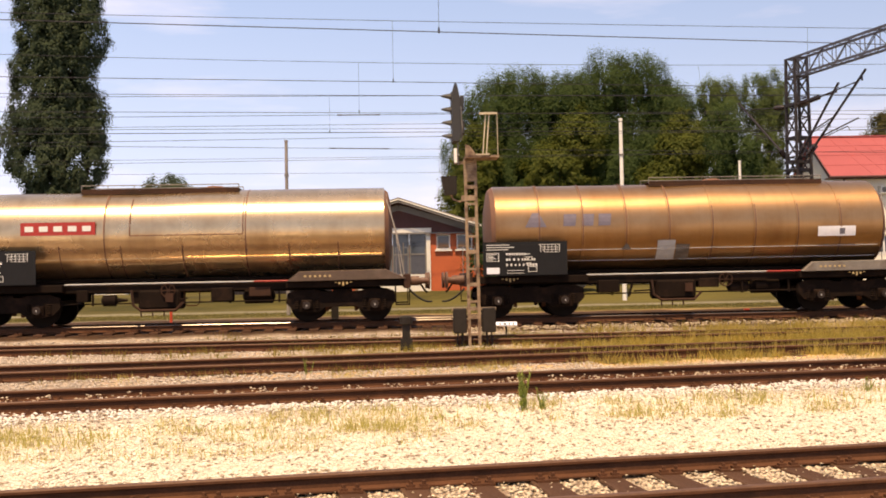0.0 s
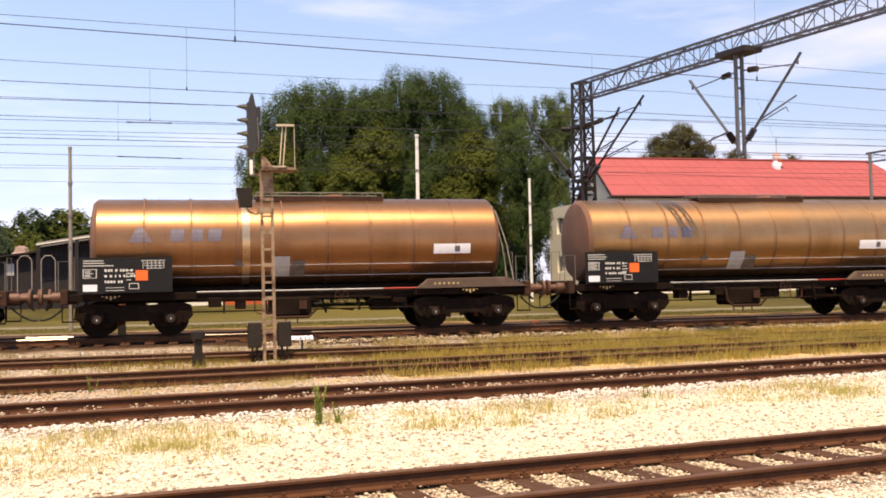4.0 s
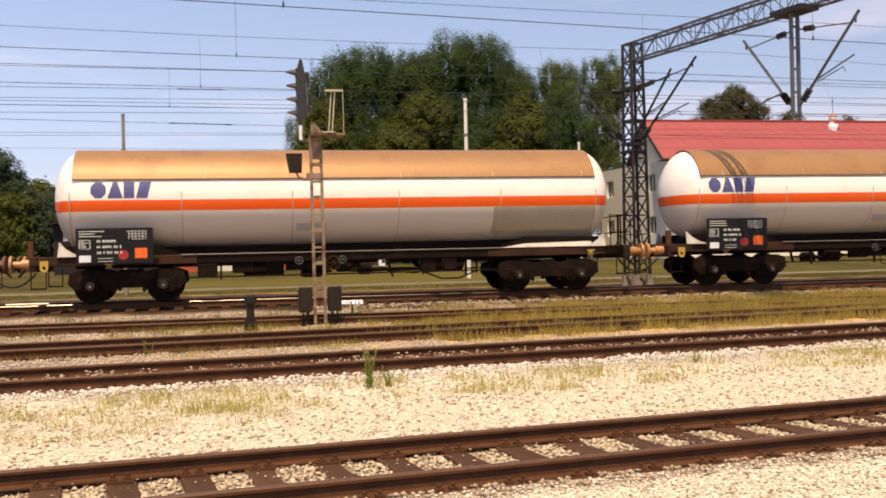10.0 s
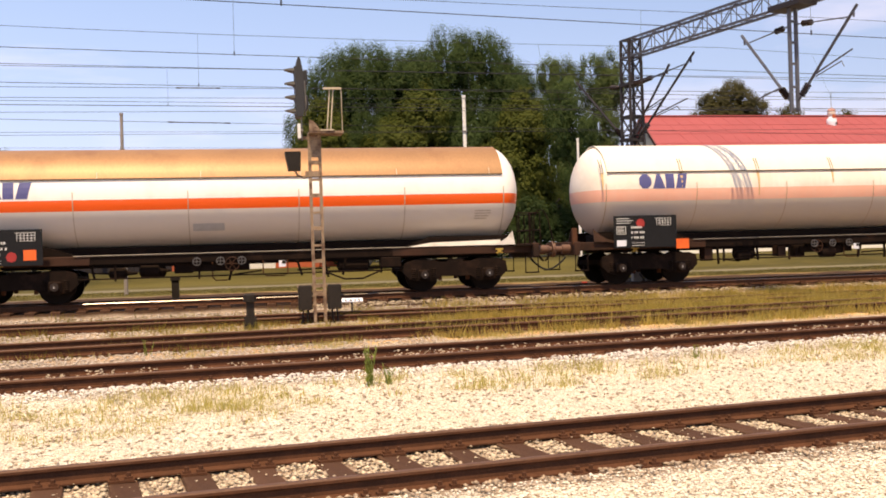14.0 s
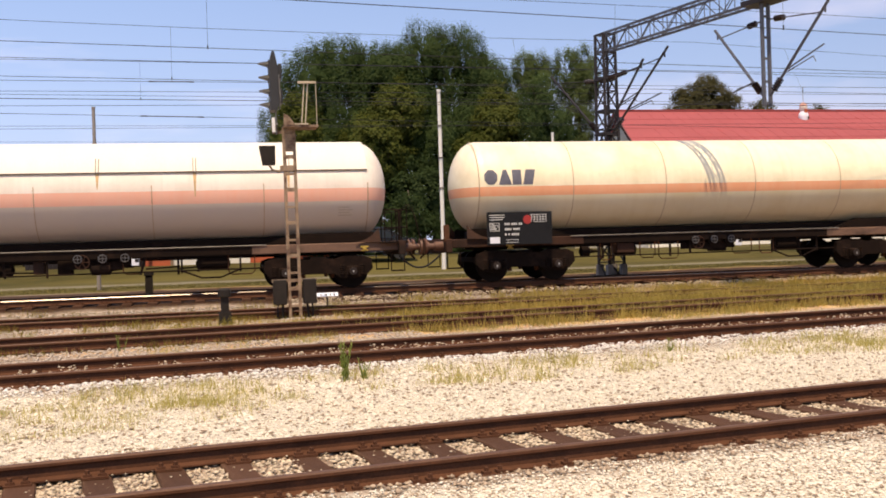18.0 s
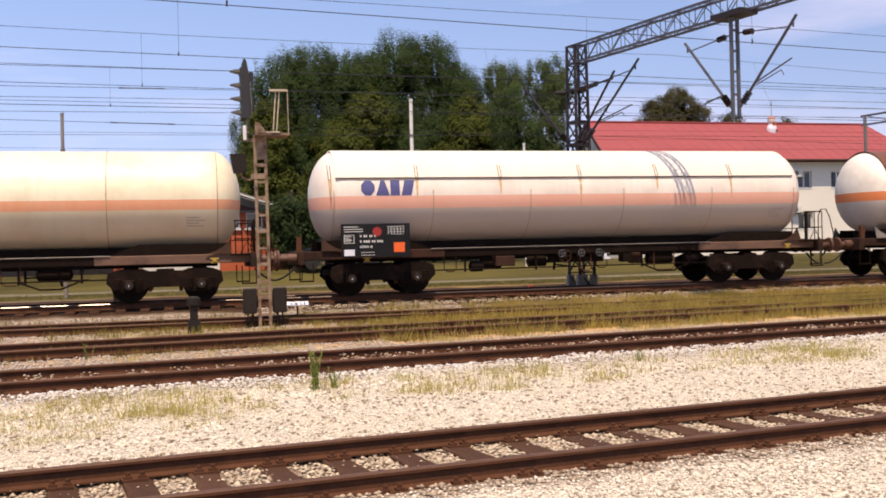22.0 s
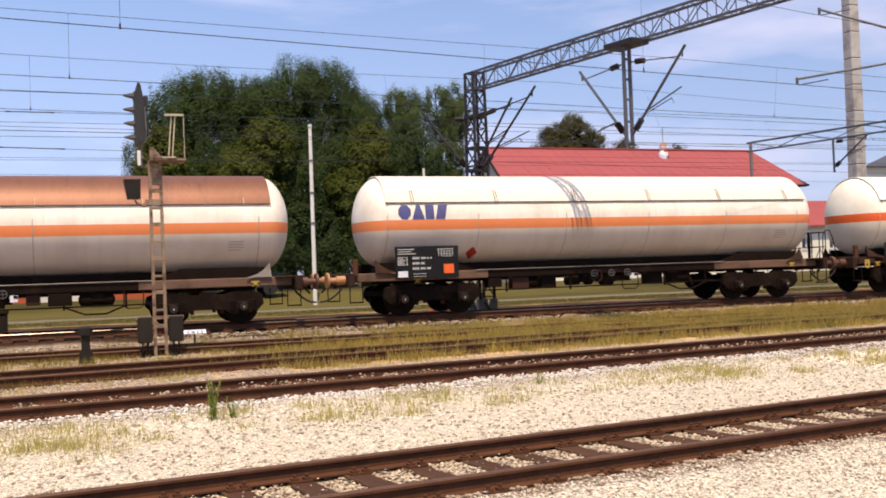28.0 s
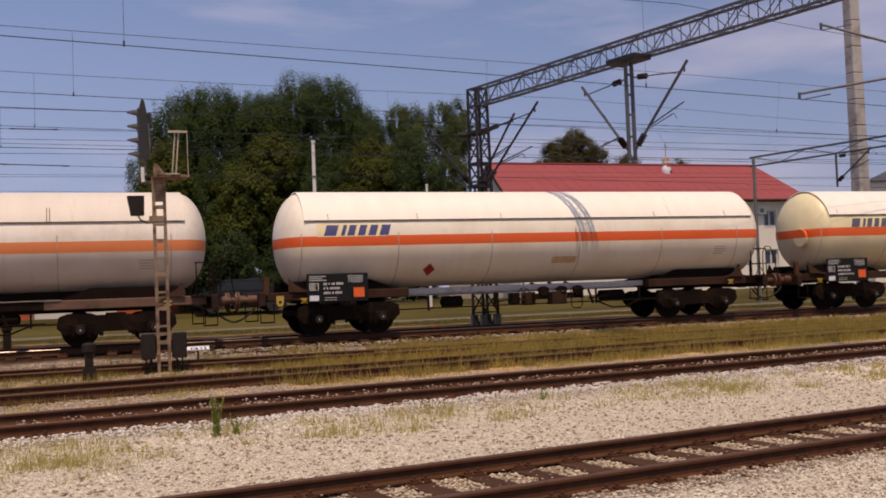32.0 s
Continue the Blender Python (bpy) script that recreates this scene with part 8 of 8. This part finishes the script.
def leaf_cloud(lobes, count, size, seed, droop=0, ragged=0.35, bough=0.75):
    """Leaf blades gathered on many small fronds over the lobes. droop above 0 lets the fronds hang, below 0 lets them rise, 0 gives round tufts."""
    rng = np.random.default_rng(seed)
    L = np.array(lobes)
    area = (L[:, 3] * L[:, 4] + L[:, 4] * L[:, 5] + L[:, 3] * L[:, 5])
    nb = int(area.sum() * 9.0 / bough ** 1.5)
    which = rng.choice(len(L), nb, p=area / area.sum())
    d = rng.normal(size=(nb, 3))
    d[:, 1] -= 0.25
    d[:, 2] += 0.15
    d /= np.linalg.norm(d, axis=1)[:, None]
    # fronds crowd together on a few boughs of each lobe and leave gaps between them
    swell = np.sin(d[:, 0] * 5.1 + which * 1.7) * np.sin(d[:, 1] * 4.3 + which) + np.sin(d[:, 2] * 5.7 + which * 2.3)
    rad = 0.88 + 0.07 * swell + ragged * 0.12 * rng.normal(size=nb)
    rad = np.where(rng.random(nb) < 0.22, rng.uniform(0.35, 0.8, nb), rad)
    centre = L[which, :3] + d * L[which, 3:6] * rad[:, None]
    fat = bough * rng.uniform(0.34, 0.75, nb)
    drop = bough * rng.uniform(0.7, 2.3, nb) * droop
    weight = fat * (fat + np.abs(drop) * 0.6)
    own = rng.choice(nb, count, p=weight / weight.sum())
    q = rng.normal(size=(count, 3))
    q /= np.linalg.norm(q, axis=1)[:, None]
    along = rng.random(count) ** 1.25
    wide = fat[own] * (1.0 - 0.55 * along * (1.0 if droop else 0.0)) * rng.random(count) ** 0.45
    p = centre[own] + q * wide[:, None]
    out = d[own] * np.array([1.0, 1.0, 0.0])
    p += out * (0.30 * fat[own] * np.sin(along * 2.6))[:, None]
    p[:, 2] -= drop[own] * (along - 0.18)
    p[:, 2] = np.maximum(p[:, 2], 0.15)
    s = size * rng.uniform(0.6, 1.35, count)
    # blades follow the outside of their frond and face the sky
    nrm = q * 0.42 + d[own] * 0.6 + np.array([0, -0.1, 0.55]) + rng.normal(scale=0.12, size=(count, 3))
    nrm /= np.linalg.norm(nrm, axis=1)[:, None]
    u = rng.normal(size=(count, 3))
    if droop:
        u[:, 2] *= 2.5
    u -= nrm * (u * nrm).sum(1)[:, None]
    u /= np.linalg.norm(u, axis=1)[:, None]
    w = np.cross(u, nrm)
    wid = 0.5 if droop else 0.6
    v = np.stack([p - u * s[:, None] * 0.5, p + w * s[:, None] * wid * 0.5, p + u * s[:, None] * 0.5, p - w * s[:, None] * wid * 0.5], 1).reshape(-1, 3)
    b = np.arange(count)[:, None] * 4
    t = np.concatenate([b + [0, 1, 2], b + [0, 2, 3]])
    return v, t


def tree(name, label, x, y, lobes, count, size, leaves, seed, droop=0, ragged=0.35, trunk=0.35, fork=3.0, bough=0.75):
    """lobes: (dx, dy, z, rx, ry, rz) about the trunk's foot."""
    z = float(ground_z(x, y))
    t = thing(name, label, "tree", at=pose(x, y, z))
    rng = random.Random(seed)
    top = max(l[2] for l in lobes)
    bm = bmesh.new()
    pts = [Vector((0, 0, -0.3)), Vector((rng.uniform(-0.15, 0.15), 0, fork * 0.5)), Vector((rng.uniform(-0.25, 0.25), 0.1, fork)), Vector((rng.uniform(-0.3, 0.3), 0, top * 0.8))]
    for i, (a, b) in enumerate(zip(pts, pts[1:])):
        rod(bm, a, b, trunk * (1 - 0.28 * i), 9, trunk * (1 - 0.28 * (i + 1)))
    part("trunk", bm, BARK, t, "grey-brown trunk", True)
    for l in lobes:
        lm = bmesh.new()
        a = pts[2] + Vector((0, 0, rng.uniform(-0.4, 0.8)))
        b = Vector((l[0], l[1], l[2]))
        mid = a.lerp(b, 0.5) + Vector((rng.uniform(-0.4, 0.4), rng.uniform(-0.4, 0.4), 0.4))
        rod(lm, a, mid, trunk * 0.42, 7, trunk * 0.28)
        rod(lm, mid, b, trunk * 0.28, 6, trunk * 0.1)
        for k in range(4):
            e = b + Vector((rng.uniform(-1, 1) * l[3], rng.uniform(-1, 1) * l[4], rng.uniform(-0.4, 0.8) * l[5])) * 0.75
            rod(lm, mid.lerp(b, rng.uniform(0.2, 1)), e, trunk * 0.12, 5, 0.02)
        part("limb", lm, BARK, t)
    v, f = leaf_cloud(lobes, count, size, seed, droop, ragged, bough)
    c = new("crown", big_mesh("crown", v, f, leaves))
    c.parent = t
    return t


WILLOW = "broad green weeping tree with hanging branches"
BIRCH = "slender loose-crowned green tree"
tree("willow_tree", WILLOW, 8.3, 66.0, [(-2.8, 0, 8.4, 1.9, 2.0, 2.6), (-1.6, 0, 11.5, 2.0, 2.2, 2.2), (0.5, 0, 12.4, 2.1, 2.2, 2.2), (2.7, 0, 12.0, 2.2, 2.2, 2.2), (4.4, 0.4, 11.3, 2.1, 2.0, 2.4), (-2.9, -0.5, 4.8, 1.9, 2.0, 3.4), (0.3, -1.2, 5.8, 2.8, 2.4, 3.8), (2.6, -0.6, 6.6, 2.2, 2.2, 3.6), (0.5, 0, 8.8, 2.6, 2.2, 2.6), (3.2, 0, 8.6, 2.4, 2.2, 2.6), (-1.8, 0, 8.2, 2.0, 2.0, 2.6)], 320000, 0.135, LEAF_WILLOW, 11, 1, 0.6)
tree("willow_tree", WILLOW, 14.9, 65.0, [(-2.4, 0, 11.6, 1.9, 2.2, 2.3), (-0.6, 0, 13.1, 2.0, 2.2, 2.1), (1.6, 0, 13.0, 2.1, 2.2, 2.1), (3.3, 0, 11.4, 1.9, 2.0, 2.2), (4.6, 0.4, 8.6, 1.6, 1.8, 3.2), (-2.4, -0.8, 6.2, 2.2, 2.2, 4.0), (0.4, -1.4, 6.4, 2.6, 2.4, 4.2), (2.8, -0.8, 6.2, 2.0, 2.2, 3.8), (-1.6, 0, 9.2, 2.4, 2.2, 2.8), (1.2, -0.4, 9.0, 2.6, 2.2, 2.8), (3.4, 0, 8.2, 2.0, 2.0, 2.8)], 330000, 0.135, LEAF_WILLOW, 12, 1, 0.6, trunk=0.45)
tree("willow_tree", WILLOW, 19.8, 67.5, [(-0.7, 0, 11.4, 1.2, 1.6, 2.4), (0.2, 0, 8.4, 1.5, 1.8, 3.2), (0.2, -0.6, 4.8, 1.8, 1.9, 3.2)], 84000, 0.135, LEAF_WILLOW, 13, 1, 0.5)
tree("birch_tree", BIRCH, 22.7, 67.5, [(-0.6, 0, 12.4, 0.9, 1.3, 1.8), (0.4, 0, 12.1, 1.0, 1.3, 1.8), (-0.2, 0, 9.4, 1.5, 1.5, 2.8), (0.2, 0, 5.2, 1.6, 1.5, 3.0)], 64000, 0.135, LEAF_BLUE, 14, 1, 0.6, 0.22, bough=0.6)
tree("birch_tree", BIRCH, 24.7, 70.5, [(-0.3, 0, 7.8, 0.8, 1.2, 1.8), (0.3, 0, 4.8, 1.1, 1.3, 2.4)], 16000, 0.17, LEAF_BLUE, 19, 1, 0.6, 0.18, bough=0.55)
tree("birch_tree", BIRCH, 25.8, 67.0, [(-0.8, 0, 12.4, 1.0, 1.3, 2.0), (0.5, 0, 12.2, 1.0, 1.4, 2.2), (-0.3, 0, 9.2, 1.5, 1.5, 2.8), (0.0, 0, 5.4, 1.6, 1.5, 3.2)], 68000, 0.135, LEAF_BLUE, 15, 1, 0.6, 0.22, bough=0.6)
tree("willow_tree", "slim young willow beside the house gable", 20.4, 57.6, [(0, 0, 7.4, 1.15, 1.1, 1.8), (0.2, 0, 5.0, 1.1, 1.0, 2.2), (-0.8, 0, 9.0, 1.1, 1.1, 1.8)], 30000, 0.13, LEAF_WILLOW, 26, 1, 0.5, 0.12)
tree("bushy_tree", "low olive-green tree under the willows", 5.2, 63.0, [(0, 0, 4.6, 2.0, 1.8, 3.8), (0.4, 0, 7.6, 1.6, 1.6, 2.6), (1.6, 0, 3.4, 1.8, 1.6, 2.8)], 34000, 0.18, LEAF_OLIVE, 16, 0, 0.6, 0.2)
tree("bushy_tree", "low olive-green tree under the willows", 10.6, 62.6, [(0, 0, 6.6, 2.2, 1.8, 3.0), (1.4, 0, 9.0, 1.6, 1.5, 2.2), (-1.2, 0, 4.0, 1.8, 1.6, 2.8)], 30000, 0.18, LEAF_OLIVE, 20, 0, 0.6, 0.2)
tree("bushy_tree", "low olive-green tree under the willows", 17.6, 61.5, [(0, 0, 5.2, 2.2, 1.8, 3.2), (0.8, 0, 8.2, 1.7, 1.5, 2.2), (1.4, 0, 3.0, 1.8, 1.5, 2.4)], 34000, 0.18, LEAF_OLIVE, 17, 0, 0.6, 0.2)
tree("bushy_tree", "low dark tree under the willows", 13.4, 62.0, [(0, 0, 3.4, 2.6, 1.8, 3.0), (2.2, 0, 3.0, 2.2, 1.6, 2.6)], 30000, 0.18, LEAF_DARK, 18, 0, 0.6, 0.2)
poplar_lobes = [(0.0, 0, 4.5, 2.3, 2.3, 4.0), (0.2, 0, 8.5, 2.7, 2.6, 4.4), (-0.3, 0, 12.5, 2.8, 2.7, 4.4), (0.3, 0, 16.0, 2.8, 2.7, 4.4), (-0.1, 0, 19.5, 2.6, 2.6, 4.4), (0.1, 0, 23.0, 2.2, 2.2, 4.2), (0.1, 0, 26.0, 1.4, 1.4, 3.2), (2.4, 0, 10.6, 0.7, 0.9, 2.0), (-2.8, 0, 9.6, 0.9, 1.0, 2.0)]
for x, y, h, sd in ((5.4, 48.6, 3.6, 71), (7.1, 48.8, 3.9, 72), (8.6, 57.5, 3.4, 73), (11.6, 58.0, 3.6, 74), (14.8, 58.0, 3.2, 75), (17.6, 58.5, 3.6, 76), (20.0, 59.5, 3.4, 77)):
    tree("shrub", "dense dark green shrub below the willows", x, y, [(0, 0, h - 1.1, 1.15, 0.9, 1.2), (-0.6, 0, h - 2.3, 1.0, 0.8, 1.2), (0.6, 0.1, h - 2.2, 1.1, 0.8, 1.2)], 9000, 0.15, LEAF_DARK, sd, 0, 0.5, 0.10)
tree("poplar_tree", "tall narrow dark green poplar", -20.8, 65.0, poplar_lobes, 230000, 0.19, LEAF_POPLAR, 21, -0.55, 0.4, 0.5, 2.0, bough=0.8)
tree("round_tree", "round olive tree behind the red roof", 42.2, 80.0, [(0.2, 0, 11.9, 2.2, 2.4, 2.8), (-1.5, 0, 10.8, 1.9, 1.9, 2.6), (1.9, 0, 10.9, 1.7, 1.8, 2.4), (0, 0, 8.4, 2.6, 2.2, 2.8)], 44000, 0.20, LEAF_DULL, 22, 0, 0.4, 0.3)
tree("round_tree", "small tree top behind the red roof", 47.9, 80.0, [(0, 0, 10.6, 1.3, 1.3, 1.9), (0, 0, 8.2, 1.6, 1.5, 2.4)], 8000, 0.22, LEAF_DULL, 23, 0, 0.5, 0.2)
tree("round_tree", "small tree top behind the red roof", 53.2, 80.0, [(0, 0, 10.2, 1.3, 1.3, 1.8), (0, 0, 8.0, 1.6, 1.5, 2.4)], 8000, 0.22, LEAF_DULL, 24, 0, 0.5, 0.2)
tree("round_tree", "olive-green tree beyond the shed", -15.2, 70.0, [(0, 0, 6.0, 1.9, 1.8, 2.2), (-1.6, 0, 4.4, 1.8, 1.6, 2.4), (1.0, 0, 4.0, 1.8, 1.6, 2.6)], 26000, 0.22, LEAF_POPLAR, 25, 0, 0.5, 0.25)
rngt = random.Random(5)
for i in range(7):
    hgt = 4.6 + rngt.uniform(-0.4, 0.7)
    tree("shrub", "dull green shrub beside the dark shed", -17.4 + i * 1.35 + rngt.uniform(-0.2, 0.2), 66.5 + rngt.uniform(-0.8, 0.8), [(0, 0, hgt - 1.3, 1.2, 1.0, 1.4), (-0.4, 0, hgt - 2.6, 1.2, 1.0, 1.6), (0.5, 0, hgt - 3.0, 1.2, 1.0, 1.8)], 7000, 0.20, LEAF_POPLAR if i % 3 else LEAF_OLIVE, 80 + i, 0, 0.5, 0.12)
for i in range(9):
    x = -13.6 + i * 0.95 + rngt.uniform(-0.2, 0.2)
    hgt = 6.2 + rngt.uniform(-0.5, 1.0)
    tree("hedge_tree", "dark green tree in the far row", x, 80 + rngt.uniform(-1.5, 1.5), [(0, 0, hgt - 1.9, 1.3, 1.3, 2.0), (0.3, 0, hgt - 3.6, 1.5, 1.4, 2.4)], 3200, 0.36, LEAF_DARK if i % 2 else LEAF_OLIVE, 40 + i, 0, 0.5, 0.15)
for i in range(5):
    tree("hedge_tree", "dark green tree in the far row", -40 + i * 3.6, 84 + rngt.uniform(-1.5, 1.5), [(0, 0, 5.0, 2.2, 2.0, 2.6), (0.5, 0, 3.0, 2.4, 2.0, 2.6)], 3200, 0.42, LEAF_OLIVE, 60 + i, 0, 0.5, 0.2)


def grass_patch(name, label, pts, size, material, seed, lean=0.75, width=0.075):
    """Blades of grass as thin triangles standing on the ground."""
    rng = np.random.default_rng(seed)
    x, y = pts
    n = len(x)
    z = ground_z(x, y) + relief(x, y)
    h = size * rng.uniform(0.45, 1.25, n)
    a = rng.uniform(0, 2 * np.pi, n)
    w = width * h * rng.uniform(0.6, 1.3, n)
    l = h * lean * rng.uniform(0, 1, n)
    b = rng.uniform(0, 2 * np.pi, n)
    base = np.stack([x, y, z - 0.02], 1)
    off = np.stack([np.cos(a) * w / 2, np.sin(a) * w / 2, np.zeros(n)], 1)
    tip = base + np.stack([np.cos(b) * l, np.sin(b) * l, h], 1)
    v = np.stack([base - off, base + off, tip], 1).reshape(-1, 3)
    t = np.arange(n * 3).reshape(-1, 3)
    tagged(new(name, big_mesh(name, v, t, material)), label, "grass", kind="stuff")


def clumps(rng, xr, cr, n_clumps, per, spread, near=True, dens=None):
    u, c = rng.uniform(*xr, n_clumps), rng.uniform(*cr, n_clumps)
    if dens is not None:
        k = rng.uniform(0, 1, n_clumps) < dens(u, c)
        u, c = u[k], c[k]
    u = np.repeat(u, per) + rng.normal(scale=spread, size=len(u) * per)
    c = np.repeat(c, per) + rng.normal(scale=spread * 0.6, size=len(c) * per)
    if near:
        return u * CT - c * ST, u * ST + c * CT
    return u, c


rg = np.random.default_rng(77)
grass_patch("dry_grass", "dry yellow grass tufts along the gravel edge", clumps(rg, (-9, 18), (11.6, 12.9), 520, 44, 0.13, dens=lambda u, c: 0.18 + 0.6 * (np.sin(u * 1.3 + 0.6 * np.sin(u * 3.1)) > 0.15)), 0.15, GRASS_DRY, 1)
grass_patch("dry_grass", "dry yellow grass tufts on the gravel", clumps(rg, (-7, 2.5), (10.9, 12.4), 170, 40, 0.13), 0.11, GRASS_DRY, 2)


def patchy(u, c, low, slope, high):
    """Grass that thickens to the right and grows in patches, thinly on the track beds."""
    wave = np.sin(u * 1.9 + np.sin(c * 2.3) * 1.5) * np.sin(u * 0.73 + c * 1.7)
    return np.clip((low + u * slope) * (0.75 + 0.75 * wave), 0.0, high)


def straw_grass(u, c):
    return patchy(u, c, 0.20, 0.055, 0.95)


def third_grass(u, c):
    return patchy(u, c, 0.18, 0.022, 0.6) * np.where(np.abs(c - T3) < 0.85, 0.35, 1.0)


def signal_grass(u, c):
    return patchy(u, c, 0.22, 0.022, 0.6) * np.where(np.abs(c - T4) < 0.85, 0.45, 1.0)


grass_patch("grass", "green grass tufts around the third track", clumps(rg, (-9, 32), (17.0, 21.0), 3200, 26, 0.13, dens=third_grass), 0.17, GRASS_GREEN, 3)
grass_patch("dry_grass", "dry straw grass around the third track", clumps(rg, (-7, 32), (16.6, 21.0), 3200, 26, 0.16, dens=straw_grass), 0.13, GRASS_DRY, 4)
grass_patch("grass", "green grass tufts growing over the signal track", clumps(rg, (-14, 28), (21.2, 26.0), 4600, 26, 0.14, False, dens=signal_grass), 0.20, GRASS_GREEN, 5)
grass_patch("dry_grass", "dry grass growing over the signal track", clumps(rg, (-8, 30), (21.2, 26.2), 4800, 24, 0.17, False, dens=straw_grass), 0.15, GRASS_DRY, 6)
grass_patch("grass", "tall straw-coloured grass beside the third track", clumps(rg, (5, 34), (17.0, 21.0), 3000, 22, 0.16, dens=lambda u, c: patchy(u, c, -0.15, 0.06, 0.9)), 0.24, GRASS_MID, 9)
grass_patch("grass", "tall straw-coloured grass over the signal track", clumps(rg, (5, 34), (21.4, 26.0), 4200, 22, 0.17, False, dens=lambda u, c: patchy(u, c, -0.15, 0.06, 0.9)), 0.27, GRASS_MID, 10)
grass_patch("grass", "field grass behind the train", clumps(rg, (-30, 40), (34.4, 38.2), 6500, 10, 0.3, False), 0.10, GRASS_FIELD, 7)
grass_patch("dry_grass", "dry field grass behind the train", clumps(rg, (-30, 40), (34.6, 38.2), 700, 10, 0.3, False), 0.10, GRASS_DRY, 8)


def weed(x, y, h, seed, n=16):
    """A leafy green weed: thin stems with long leaves."""
    rng = random.Random(seed)
    z = float(ground_z(x, y))
    w = thing("weed", "tall leafy green weed growing from the gravel", "weed", "weeds", at=pose(x, y, z))
    for s in range(5):
        bm = bmesh.new()
        top = Vector((rng.uniform(-0.10, 0.11), rng.uniform(-0.06, 0.06), h * rng.uniform(0.55, 1.05)))
        base = Vector((rng.uniform(-0.06, 0.06), rng.uniform(-0.05, 0.05), -0.03))
        rod(bm, base, top, 0.007, 5, 0.003)
        for i in range(n):
            k = i / n
            p = base.lerp(top, 0.08 + 0.92 * k)
            a = i * 2.4 + s
            l = h * (0.24 - 0.11 * k) * rng.uniform(0.6, 1.2)
            d = Vector((math.cos(a) * l * 0.5, math.sin(a) * l * 0.5, l * rng.uniform(0.7, 1.5)))
            side = Vector((-math.sin(a), math.cos(a), 0)) * l * 0.10
            tip = p + d - Vector((0, 0, l * 0.25))
            v = [bm.verts.new(c) for c in (p, p + d * 0.35 + side * 0.8, p + d * 0.7 + side, tip, p + d * 0.7 - side, p + d * 0.35 - side * 0.8)]
            bm.faces.new((v[0], v[1], v[5]))
            bm.faces.new((v[1], v[2], v[4], v[5]))
            bm.faces.new((v[2], v[3], v[4]))
        part("stem", bm, WEED, w)


weed(1.70, 12.9, 0.50, 1, 26)
weed(1.93, 12.95, 0.30, 2, 20)
weed(-4.6, 10.9, 0.30, 3)
weed(-4.25, 10.95, 0.26, 4)
weed(6.6, 13.7, 0.22, 5, 10)
weed(-3.2, 19.3, 0.3, 6, 10)
weed(-1.4, 17.2, 0.3, 7, 10)


# ---- what moves ----
def motions():
    times = [p[0] for p in SHIFT]
    for wg, wheels in TRAIN:
        x = wg.location.x
        walk(wg, [(t, pose(x + s, T5, Z5)) for t, s in SHIFT])
        for ws, ax in wheels:
            rows = []
            for i in range(321):
                t = i / 10
                s = float(np.interp(t, times, [p[1] for p in SHIFT]))
                rows.append((t, pose(ax, 0, 0.46, 0, math.degrees(s / 0.46), 0)))
            walk(ws, rows)


motions()
